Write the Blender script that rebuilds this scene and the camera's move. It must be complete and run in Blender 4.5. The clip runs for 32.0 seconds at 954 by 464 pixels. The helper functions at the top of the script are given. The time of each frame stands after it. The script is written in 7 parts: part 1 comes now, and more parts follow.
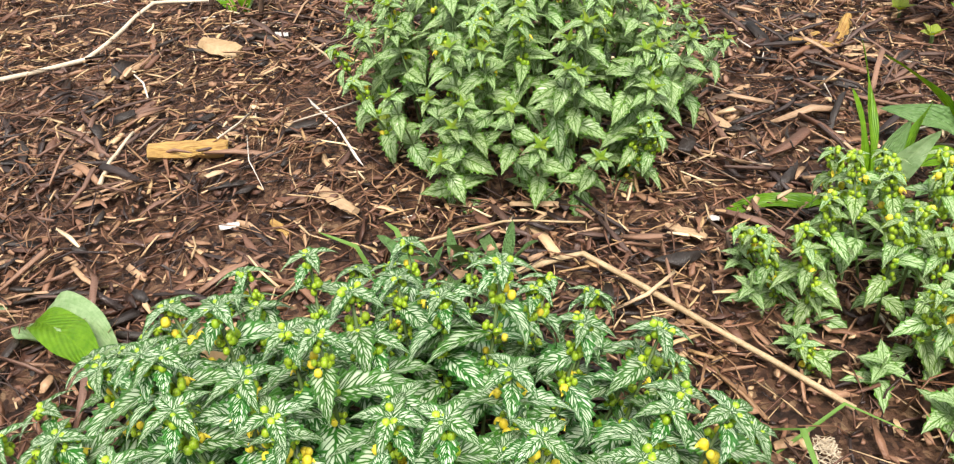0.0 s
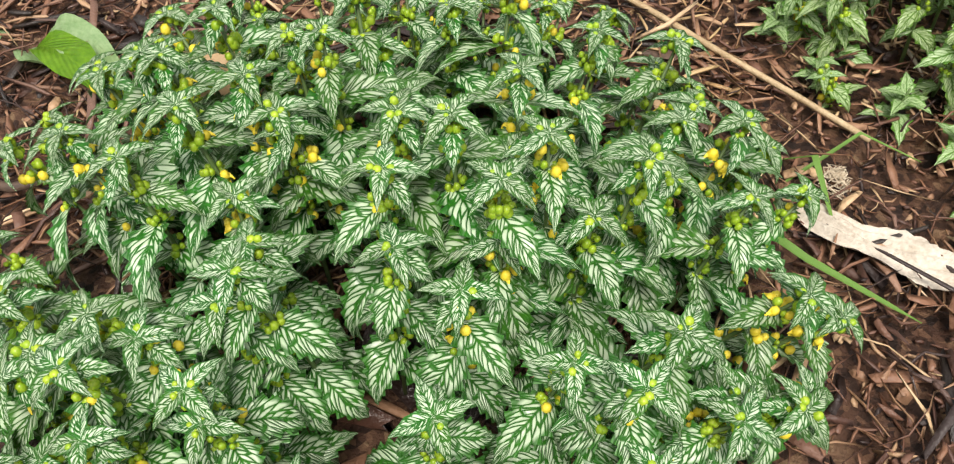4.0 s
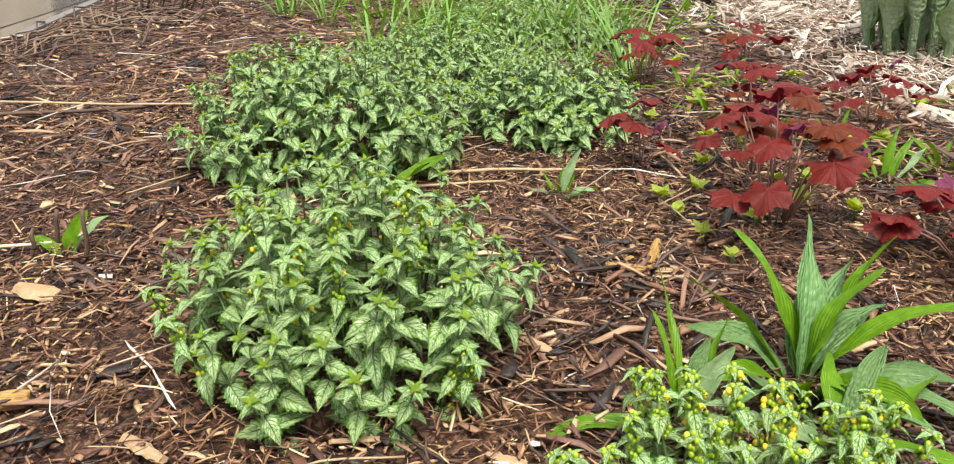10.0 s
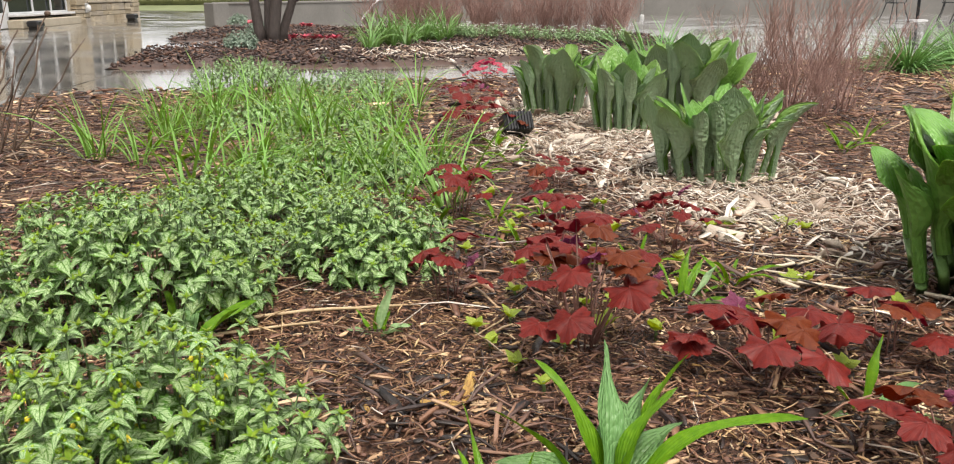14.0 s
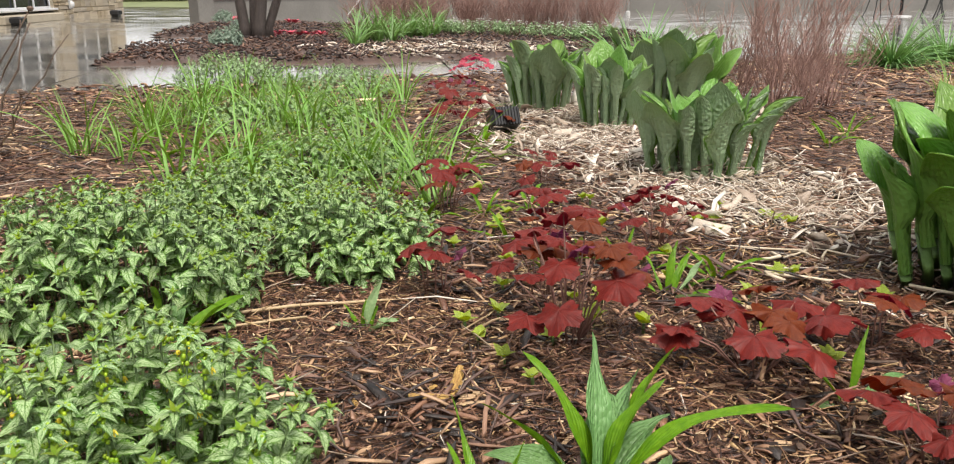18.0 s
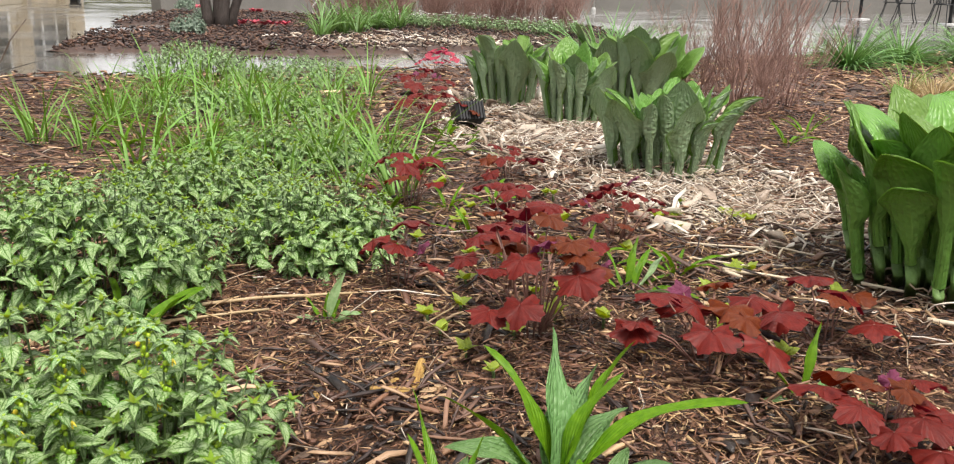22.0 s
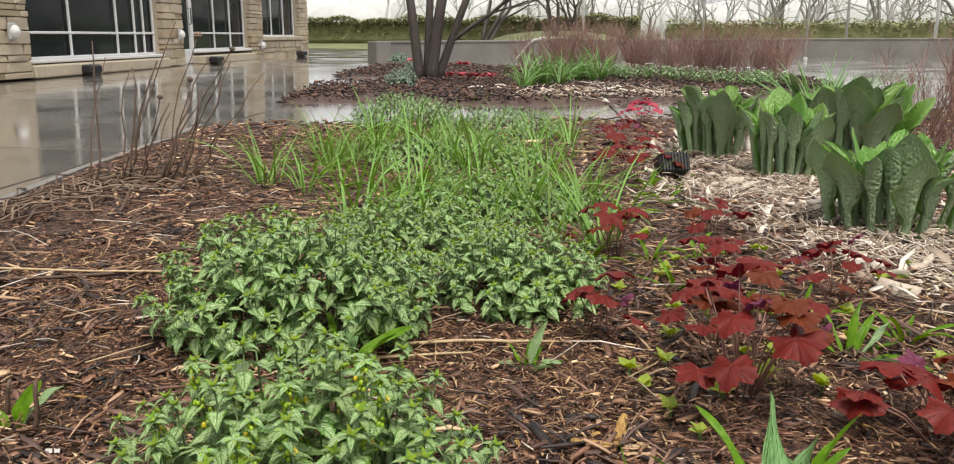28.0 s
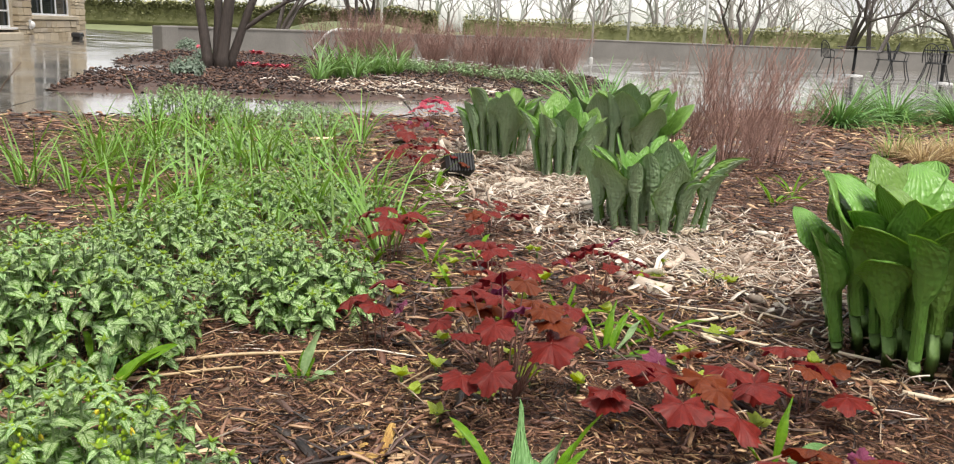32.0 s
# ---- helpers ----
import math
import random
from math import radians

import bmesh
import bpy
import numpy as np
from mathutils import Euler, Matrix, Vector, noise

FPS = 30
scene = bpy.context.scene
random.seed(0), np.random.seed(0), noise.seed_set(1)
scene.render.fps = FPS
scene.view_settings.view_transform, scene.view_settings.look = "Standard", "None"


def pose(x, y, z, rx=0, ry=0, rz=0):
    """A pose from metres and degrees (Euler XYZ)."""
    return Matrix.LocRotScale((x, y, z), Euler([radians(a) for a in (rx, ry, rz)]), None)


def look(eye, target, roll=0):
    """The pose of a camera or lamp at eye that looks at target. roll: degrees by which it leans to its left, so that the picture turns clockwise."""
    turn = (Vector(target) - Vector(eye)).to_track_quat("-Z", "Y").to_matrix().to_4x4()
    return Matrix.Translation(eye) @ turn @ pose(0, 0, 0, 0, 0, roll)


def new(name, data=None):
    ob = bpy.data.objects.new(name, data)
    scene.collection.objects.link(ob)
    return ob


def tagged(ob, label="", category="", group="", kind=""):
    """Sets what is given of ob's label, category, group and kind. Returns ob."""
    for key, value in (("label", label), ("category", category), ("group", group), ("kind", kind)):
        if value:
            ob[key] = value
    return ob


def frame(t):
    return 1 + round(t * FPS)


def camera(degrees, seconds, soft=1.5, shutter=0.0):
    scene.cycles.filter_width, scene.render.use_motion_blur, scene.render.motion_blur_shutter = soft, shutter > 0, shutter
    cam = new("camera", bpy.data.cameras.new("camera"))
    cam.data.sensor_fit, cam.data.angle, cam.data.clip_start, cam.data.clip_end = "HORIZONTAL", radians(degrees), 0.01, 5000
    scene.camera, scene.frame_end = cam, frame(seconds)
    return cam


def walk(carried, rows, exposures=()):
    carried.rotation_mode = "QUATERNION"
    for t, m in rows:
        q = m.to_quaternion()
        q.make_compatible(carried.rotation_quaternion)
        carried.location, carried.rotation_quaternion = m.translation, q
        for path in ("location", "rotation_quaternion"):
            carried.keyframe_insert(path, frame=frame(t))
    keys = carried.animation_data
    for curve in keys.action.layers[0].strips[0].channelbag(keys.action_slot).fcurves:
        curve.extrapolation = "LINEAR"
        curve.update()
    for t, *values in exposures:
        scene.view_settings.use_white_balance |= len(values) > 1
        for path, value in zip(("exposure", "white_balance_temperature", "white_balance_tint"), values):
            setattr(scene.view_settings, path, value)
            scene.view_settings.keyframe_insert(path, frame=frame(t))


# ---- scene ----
cam = camera(57.70, 32.0, soft=1.15)
# seconds, eye, heading, downward tilt, roll in degrees
PATH = [
    (0.0, -0.1035, -0.1288, 0.6639, 23.577, 38.123, -3.613),
    (0.5, -0.0909, -0.1442, 0.6517, 24.065, 36.728, -3.219),
    (1.0, -0.0914, -0.1576, 0.6458, 25.297, 42.293, -3.273),
    (1.5, -0.0921, -0.1539, 0.6385, 25.982, 45.672, -3.494),
    (2.0, -0.0922, -0.1509, 0.6230, 26.377, 48.419, -3.796),
    (2.5, -0.0902, -0.1510, 0.6129, 26.820, 52.552, -4.115),
    (4.5, -0.0907, -0.1528, 0.6149, 26.405, 52.022, -4.947),
    (5.0, -0.0864, -0.1493, 0.6164, 26.286, 50.999, -5.101),
    (5.5, -0.0756, -0.1459, 0.6241, 26.098, 49.200, -5.048),
    (6.0, -0.0734, -0.1417, 0.6329, 25.421, 46.157, -4.724),
    (6.5, -0.0741, -0.1390, 0.6482, 24.801, 41.799, -4.511),
    (7.0, -0.0814, -0.1388, 0.6458, 24.550, 40.274, -4.228),
    (7.5, -0.0729, -0.1286, 0.6539, 23.706, 36.232, -3.579),
    (8.0, -0.0622, -0.1245, 0.6549, 22.782, 33.288, -2.866),
    (8.5, -0.0561, -0.1204, 0.6590, 21.727, 32.193, -2.434),
    (9.0, -0.0507, -0.1199, 0.6672, 19.077, 27.477, -1.581),
    (9.5, -0.0437, -0.1105, 0.6665, 15.737, 26.442, -1.057),
    (10.0, -0.0335, -0.1046, 0.6703, 13.536, 23.649, -1.105),
    (10.5, -0.0208, -0.1033, 0.6725, 11.432, 21.721, -0.945),
    (11.0, -0.0064, -0.0881, 0.6701, 9.679, 20.031, -1.225),
    (11.5, -0.0009, -0.0820, 0.6737, 8.791, 17.509, -1.496),
    (12.0, 0.0130, -0.0835, 0.6774, 6.983, 15.823, -1.553),
    (12.5, 0.0249, -0.0869, 0.6828, 4.485, 15.750, -1.314),
    (13.0, 0.0252, -0.0891, 0.6874, 3.288, 15.762, -0.886),
    (13.5, 0.0226, -0.0894, 0.6869, 2.318, 15.547, -0.568),
    (14.0, 0.0190, -0.0932, 0.6873, 2.242, 15.324, -0.532),
    (14.5, 0.0227, -0.0933, 0.6854, 2.233, 15.368, -0.666),
    (16.5, 0.0156, -0.0859, 0.6802, 1.569, 15.508, -0.676),
    (17.0, 0.0196, -0.0923, 0.6826, 1.436, 15.551, -0.746),
    (17.5, 0.0172, -0.0946, 0.6828, 1.396, 15.526, -0.670),
    (18.0, 0.0179, -0.0938, 0.6819, 1.363, 15.555, -0.536),
    (18.5, 0.0209, -0.0910, 0.6810, 1.320, 15.559, -0.364),
    (19.0, 0.0223, -0.0873, 0.6788, 1.185, 15.644, -0.114),
    (19.5, 0.0258, -0.0853, 0.6775, 0.824, 15.999, 0.129),
    (20.0, 0.0280, -0.0880, 0.6815, 0.258, 16.019, 0.303),
    (20.5, 0.0247, -0.0845, 0.6782, -0.677, 16.025, 0.598),
    (21.0, 0.0203, -0.0893, 0.6814, -1.431, 15.920, 0.869),
    (21.5, 0.0207, -0.0949, 0.6837, -1.408, 15.857, 0.829),
    (22.0, 0.0192, -0.1036, 0.6855, -1.125, 15.943, 0.814),
    (22.5, 0.0119, -0.1040, 0.6848, 0.936, 16.035, 0.348),
    (23.0, 0.0101, -0.1026, 0.6842, 3.764, 16.115, -0.304),
    (23.5, 0.0084, -0.0994, 0.6819, 5.369, 16.691, -0.175),
    (24.0, -0.0006, -0.1016, 0.6832, 8.758, 17.181, -0.412),
    (24.5, -0.0097, -0.1026, 0.6818, 11.360, 17.167, -0.781),
    (25.0, -0.0123, -0.0991, 0.6819, 12.718, 16.962, -0.846),
    (25.5, -0.0147, -0.0968, 0.6803, 12.601, 16.282, -0.599),
    (26.0, -0.0109, -0.0969, 0.6814, 12.550, 15.172, -0.438),
    (26.5, -0.0105, -0.1009, 0.6844, 12.452, 12.894, -0.428),
    (28.5, -0.0050, -0.0960, 0.6816, 11.420, 12.760, 0.319),
    (29.0, 0.0002, -0.0981, 0.6842, 10.048, 12.776, 0.728),
    (29.5, 0.0029, -0.0970, 0.6836, 8.803, 12.772, 1.014),
    (30.0, 0.0031, -0.0984, 0.6849, 7.586, 12.891, 1.330),
    (30.5, 0.0072, -0.0992, 0.6861, 5.102, 13.398, 1.903),
    (31.0, 0.0205, -0.0998, 0.6908, 1.692, 13.235, 2.662),
    (31.5, 0.0391, -0.1009, 0.7032, -0.432, 13.168, 2.792),
    (32.0, 0.0558, -0.0993, 0.7271, -1.376, 13.087, 2.273),
]


def eye_pose(x, y, z, heading, tilt, roll):
    h, p = radians(heading), radians(tilt)
    way = Vector((-math.sin(h) * math.cos(p), math.cos(h) * math.cos(p), -math.sin(p)))
    return look((x, y, z), Vector((x, y, z)) + way, roll)


walk(cam, [(row[0], eye_pose(*row[1:])) for row in PATH], [(0.0, 1.91, 6800, 12), (1.0, 1.66, 6800, 12), (2.5, 1.54, 6800, 12), (6.0, 1.62, 6800, 12), (9.0, 1.94, 6800, 12), (13.0, 1.74, 6800, 12), (26.0, 1.71, 6800, 12), (28.5, 1.41, 6800, 12), (30.0, 1.48, 6800, 12), (32.0, 1.72, 6800, 12)])

# ---- overcast, wet spring daylight ----
world = bpy.data.worlds.new("overcast")
scene.world = world
world.use_nodes = True
wn, wl = world.node_tree.nodes, world.node_tree.links
sky = wn.new("ShaderNodeTexSky")
sky.sky_type = "NISHITA"
sky.sun_disc = False
sky.sun_elevation, sky.sun_rotation = radians(66), radians(160)
sky.air_density, sky.dust_density, sky.ozone_density = 1.0, 6.0, 1.0
cloud = wn.new("ShaderNodeMix")
cloud.data_type = "RGBA"
cloud.inputs[0].default_value = 0.82
cloud.inputs[7].default_value = (8.6, 8.9, 9.2, 1)
wl.new(sky.outputs[0], cloud.inputs[6])
wl.new(cloud.outputs[2], wn["Background"].inputs[0])
wn["Background"].inputs[1].default_value = 0.038
sun = new("sun", bpy.data.lights.new("sun", "SUN"))
sun.data.energy, sun.data.angle, sun.data.color = 1.5, radians(24), (1.0, 0.97, 0.92)
# the bright part of the cloud stands high, a little behind the camera
sun.matrix_world = look((0, 0, 0), (-0.20, 0.36, -0.92))

# ---- materials ----


class Nodes:
    """Short hand for building one material's node tree."""

    def __init__(self, name, rough=0.6, metal=0.0, spec=0.5):
        self.m = bpy.data.materials.new(name)
        self.m.use_nodes = True
        self.t = self.m.node_tree
        self.b = self.t.nodes["Principled BSDF"]
        self.b.inputs["Roughness"].default_value = rough
        self.b.inputs["Metallic"].default_value = metal
        self.b.inputs["Specular IOR Level"].default_value = spec
        self.tc = self.t.nodes.new("ShaderNodeTexCoord")

    def put(self, sock, v):
        if hasattr(v, "is_linked"):
            self.t.links.new(v, sock)
        else:
            sock.default_value = v

    def noise(self, scale, detail=4.0, rough=0.6, vec=None, stretch=None):
        n = self.t.nodes.new("ShaderNodeTexNoise")
        v = vec or self.tc.outputs["Object"]
        if stretch:
            mp = self.t.nodes.new("ShaderNodeMapping")
            mp.inputs["Scale"].default_value = stretch
            self.put(mp.inputs[0], v)
            v = mp.outputs[0]
        self.put(n.inputs["Vector"], v)
        n.inputs["Scale"].default_value, n.inputs["Detail"].default_value, n.inputs["Roughness"].default_value = scale, detail, rough
        return n.outputs["Fac"]

    def voronoi(self, scale, feature="F1", out="Distance", vec=None):
        n = self.t.nodes.new("ShaderNodeTexVoronoi")
        n.feature = feature
        self.put(n.inputs["Vector"], vec or self.tc.outputs["Object"])
        n.inputs["Scale"].default_value = scale
        return n.outputs[out]

    def scaled(self, vec, by):
        mp = self.t.nodes.new("ShaderNodeMapping")
        mp.inputs["Scale"].default_value = by
        self.put(mp.inputs[0], vec)
        return mp.outputs[0]

    def ramp(self, fac, stops, mode="LINEAR"):
        n = self.t.nodes.new("ShaderNodeValToRGB")
        n.color_ramp.interpolation = mode
        e = n.color_ramp.elements
        while len(e) < len(stops):
            e.new(0.5)
        for el, (p, c) in zip(e, stops):
            el.position, el.color = p, (*c, 1) if len(c) == 3 else c
        self.put(n.inputs[0], fac)
        return n.outputs[0]

    def math(self, op, a, b=0.0, c=0.0):
        n = self.t.nodes.new("ShaderNodeMath")
        n.operation = op
        for i, v in enumerate((a, b, c)):
            self.put(n.inputs[i], v)
        return n.outputs[0]

    def mix(self, fac, a, b, blend="MIX"):
        n = self.t.nodes.new("ShaderNodeMix")
        n.data_type, n.blend_type = "RGBA", blend
        self.put(n.inputs[0], fac)
        for i, v in ((6, a), (7, b)):
            self.put(n.inputs[i], (*v, 1) if isinstance(v, tuple) and len(v) == 3 else v)
        return n.outputs[2]

    def uv(self):
        n = self.t.nodes.new("ShaderNodeUVMap")
        s = self.t.nodes.new("ShaderNodeSeparateXYZ")
        self.t.links.new(n.outputs[0], s.inputs[0])
        return s.outputs[0], s.outputs[1], n.outputs[0]

    def rand(self):
        return self.t.nodes.new("ShaderNodeObjectInfo").outputs["Random"]

    def island(self):
        return self.t.nodes.new("ShaderNodeNewGeometry").outputs["Random Per Island"]

    def hsv(self, col, h=0.5, s=1.0, v=1.0):
        n = self.t.nodes.new("ShaderNodeHueSaturation")
        for k, x in (("Hue", h), ("Saturation", s), ("Value", v), ("Color", col)):
            self.put(n.inputs[k], x)
        return n.outputs[0]

    def done(self, col, bump=None, height=0.01, strength=0.6, rough=None, leaf=0.0):
        self.put(self.b.inputs["Base Color"], (*col, 1) if isinstance(col, tuple) and len(col) == 3 else col)
        if rough is not None:
            self.put(self.b.inputs["Roughness"], rough)
        if bump is not None:
            n = self.t.nodes.new("ShaderNodeBump")
            n.inputs["Strength"].default_value, n.inputs["Distance"].default_value = strength, height
            self.put(n.inputs["Height"], bump)
            self.t.links.new(n.outputs[0], self.b.inputs["Normal"])
        if leaf:
            tr = self.t.nodes.new("ShaderNodeBsdfTranslucent")
            self.put(tr.inputs[0], self.hsv(self.b.inputs["Base Color"].links[0].from_socket, 0.48, 1.15, 1.3))
            ms = self.t.nodes.new("ShaderNodeMixShader")
            ms.inputs[0].default_value = leaf
            self.t.links.new(self.b.outputs[0], ms.inputs[1])
            self.t.links.new(tr.outputs[0], ms.inputs[2])
            self.t.links.new(ms.outputs[0], self.t.nodes["Material Output"].inputs[0])
        return self.m


def mottled(name, a, b, scale, rough=0.6, bump=0.0, metal=0.0, fine=8.0, spec=0.5, stretch=None, vary=0.0):
    n = Nodes(name, rough, metal, spec)
    f = n.math("ADD", n.math("MULTIPLY", n.noise(scale, 5.0, 0.6, stretch=stretch), 0.65), n.math("MULTIPLY", n.noise(scale * fine, 3.0, 0.6, stretch=stretch), 0.35))
    col = n.ramp(f, [(0.32, a), (0.68, b)])
    if vary:
        col = n.hsv(col, 0.5, 1.0, n.math("ADD", n.math("MULTIPLY", n.rand(), 2 * vary), 1 - vary))
    return n.done(col, f if bump else None, bump)


def leaf_mat(name, dark, light, side_veins=7.0, slant=0.45, vein=0.05, rough=0.42, silver=None, through_light=0.22, quilt=0.0, hue=0.02, net=0.0, relief=0.0035, fill=0.58, uneven=0.1):
    """A leaf by its own coordinates: u along the midrib, v from -1 to 1 across."""
    n = Nodes(name, rough)
    u, v, uvw = n.uv()
    av = n.math("ABSOLUTE", v)
    line = n.math("MULTIPLY", n.math("SUBTRACT", u, n.math("MULTIPLY", av, slant / 2)), side_veins)
    saw = n.math("MULTIPLY", n.math("ABSOLUTE", n.math("SUBTRACT", n.math("FRACT", line), 0.5)), 2.0)
    wob = n.math("MULTIPLY", n.math("SUBTRACT", n.noise(260.0, 2.0), 0.5), 0.25)
    near_vein = n.math("SUBTRACT", 1.0, n.math("ADD", saw, wob))
    mid = n.math("LESS_THAN", av, vein)
    grain = n.noise(90.0, 4.0)
    col = n.ramp(grain, [(0.3, dark), (0.7, light)])
    height = n.math("MULTIPLY", n.math("SUBTRACT", 1.0, near_vein), 1.0)
    if silver:
        cell = n.voronoi(net, "DISTANCE_TO_EDGE", "Distance", n.scaled(uvw, (2.2, 0.6, 1.0))) if net else 1.0
        patch = n.math("MULTIPLY", n.ramp(near_vein, [(fill, (1, 1, 1)), (fill + 0.16, (0, 0, 0))]), n.ramp(n.math("SUBTRACT", av, vein), [(0.0, (0, 0, 0)), (0.07, (1, 1, 1))]))
        if net:
            patch = n.math("MULTIPLY", patch, n.ramp(cell, [(0.015, (0, 0, 0)), (0.06, (1, 1, 1))]))
        edge = n.ramp(n.math("ADD", av, n.math("MULTIPLY", grain, 0.2)), [(0.82, (1, 1, 1)), (1.0, (0.25, 0.25, 0.25))])
        col = n.mix(n.math("MULTIPLY", n.math("MULTIPLY", patch, edge), n.math("ADD", 0.95 - uneven, n.math("MULTIPLY", n.island(), uneven))), col, silver)
    else:
        col = n.mix(n.math("MULTIPLY", mid, 0.5), col, light)
        col = n.mix(n.math("MULTIPLY", n.math("GREATER_THAN", near_vein, 0.88), 0.10), col, light)
    if quilt:
        height = n.math("ADD", n.math("MULTIPLY", height, 0.15), n.math("MULTIPLY", n.math("MULTIPLY", n.math("ABSOLUTE", n.math("SINE", n.math("ADD", n.math("MULTIPLY", u, 50.0), n.math("MULTIPLY", n.noise(30.0, 2.0), 9.0)))), n.math("ABSOLUTE", n.math("SINE", n.math("MULTIPLY", v, 17.0)))), quilt * 0.5))
    tone = n.rand() if side_veins < 100 else n.island()
    col = n.hsv(col, n.math("ADD", 0.5 - hue, n.math("MULTIPLY", n.island(), 2 * hue)), 1.0, n.math("ADD", 0.8, n.math("MULTIPLY", n.math("ADD", n.island(), tone), 0.2)))
    return n.done(col, height, relief, 0.6, leaf=through_light)


def nettle_mat(name, dark, light, silver, cells=6.5, line=0.06, keep=0.92, rough=0.36, through_light=0.08, hue=0.012, relief=0.0016):
    """A toothed leaf with a net of green veins round silvery cells, which run forward from the midrib."""
    n = Nodes(name, rough)
    u, v, uvw = n.uv()
    av = n.math("ABSOLUTE", v)
    net = n.t.nodes.new("ShaderNodeCombineXYZ")
    n.put(net.inputs[0], n.math("SUBTRACT", n.math("MULTIPLY", u, cells), n.math("MULTIPLY", av, 3.4)))
    n.put(net.inputs[1], n.math("MULTIPLY", v, 1.35))
    n.put(net.inputs[2], n.math("MULTIPLY", n.island(), 40.0))
    gap = n.voronoi(1.0, "DISTANCE_TO_EDGE", "Distance", net.outputs[0])
    inner = n.ramp(gap, [(line, (0, 0, 0)), (line + 0.075, (1, 1, 1))])
    mid = n.ramp(av, [(0.03, (0, 0, 0)), (0.10, (1, 1, 1))])
    grain = n.noise(120.0, 4.0)
    rim = n.ramp(n.math("ADD", av, n.math("MULTIPLY", grain, 0.2)), [(0.80, (1, 1, 1)), (1.0, (0.1, 0.1, 0.1))])
    fac = n.math("MULTIPLY", n.math("MULTIPLY", inner, mid), n.math("MULTIPLY", rim, n.math("ADD", keep - 0.25, n.math("MULTIPLY", n.island(), 0.25))))
    col = n.mix(fac, n.ramp(grain, [(0.3, dark), (0.7, light)]), silver)
    col = n.hsv(col, n.math("ADD", 0.5 - hue, n.math("MULTIPLY", n.island(), 2 * hue)), 1.0, n.math("ADD", 0.84, n.math("MULTIPLY", n.math("ADD", n.island(), n.rand()), 0.16)))
    return n.done(col, n.math("ADD", n.ramp(gap, [(0.0, (0, 0, 0)), (0.25, (1, 1, 1))]), n.math("MULTIPLY", mid, 0.5)), relief, 0.7, leaf=through_light)


def quilt_mat(name, dark, light, rough=0.4, through_light=0.18, hue=0.012, relief=0.004, rows=11.0):
    """A hosta leaf: long parallel veins with puckered bulges in rows between them."""
    n = Nodes(name, rough)
    u, v, uvw = n.uv()
    av = n.math("ABSOLUTE", v)
    net = n.t.nodes.new("ShaderNodeCombineXYZ")
    n.put(net.inputs[0], n.math("MULTIPLY", u, 24.0))
    n.put(net.inputs[1], n.math("MULTIPLY", v, rows * 0.5))
    n.put(net.inputs[2], n.math("MULTIPLY", n.rand(), 30.0))
    pucker = n.voronoi(1.0, "F1", "Distance", net.outputs[0])
    vein = n.math("ABSOLUTE", n.math("SINE", n.math("MULTIPLY", v, rows * 1.571)))
    grain = n.noise(45.0, 4.0)
    col = n.mix(n.math("MULTIPLY", grain, 0.9), dark, light)
    col = n.mix(n.ramp(vein, [(0.0, (0.35,) * 3), (0.22, (0, 0, 0))]), col, light)
    col = n.mix(n.ramp(av, [(0.0, (0.5,) * 3), (0.05, (0, 0, 0))]), col, light)
    col = n.hsv(col, n.math("ADD", 0.5 - hue, n.math("MULTIPLY", n.rand(), 2 * hue)), 1.0, n.math("ADD", 0.82, n.math("MULTIPLY", n.rand(), 0.34)))
    height = n.math("ADD", n.math("SUBTRACT", 1.0, pucker), n.math("MULTIPLY", vein, 0.35))
    return n.done(col, height, relief, 0.8, leaf=through_light)


def blade_mat(name, dark, light, rough=0.45, through_light=0.25):
    n = Nodes(name, rough)
    u, v, uvw = n.uv()
    f = n.noise(30.0, 3.0, vec=uvw, stretch=(0.5, 6.0, 1.0))
    col = n.mix(n.island(), n.ramp(f, [(0.3, dark), (0.7, light)]), light)
    return n.done(n.hsv(col, n.math("ADD", 0.49, n.math("MULTIPLY", n.island(), 0.025)), 1.0, n.math("ADD", 0.8, n.math("MULTIPLY", n.island(), 0.4))), f, 0.002, 0.4, leaf=through_light)


def chip_mat(name, stops, rough=0.5):
    n = Nodes(name, rough)
    col = n.ramp(n.island(), stops, "CONSTANT")
    g = n.noise(40.0, 5.0, stretch=(1.0, 1.0, 1.0))
    col = n.hsv(col, 0.5, 1.0, n.math("ADD", 0.88, n.math("MULTIPLY", g, 0.95)))
    return n.done(col, n.noise(170.0, 4.0), 0.003, 0.8, rough=n.ramp(n.noise(9.0, 3.0), [(0.35, (0.28,) * 3), (0.65, (0.7,) * 3)]))


M = {}


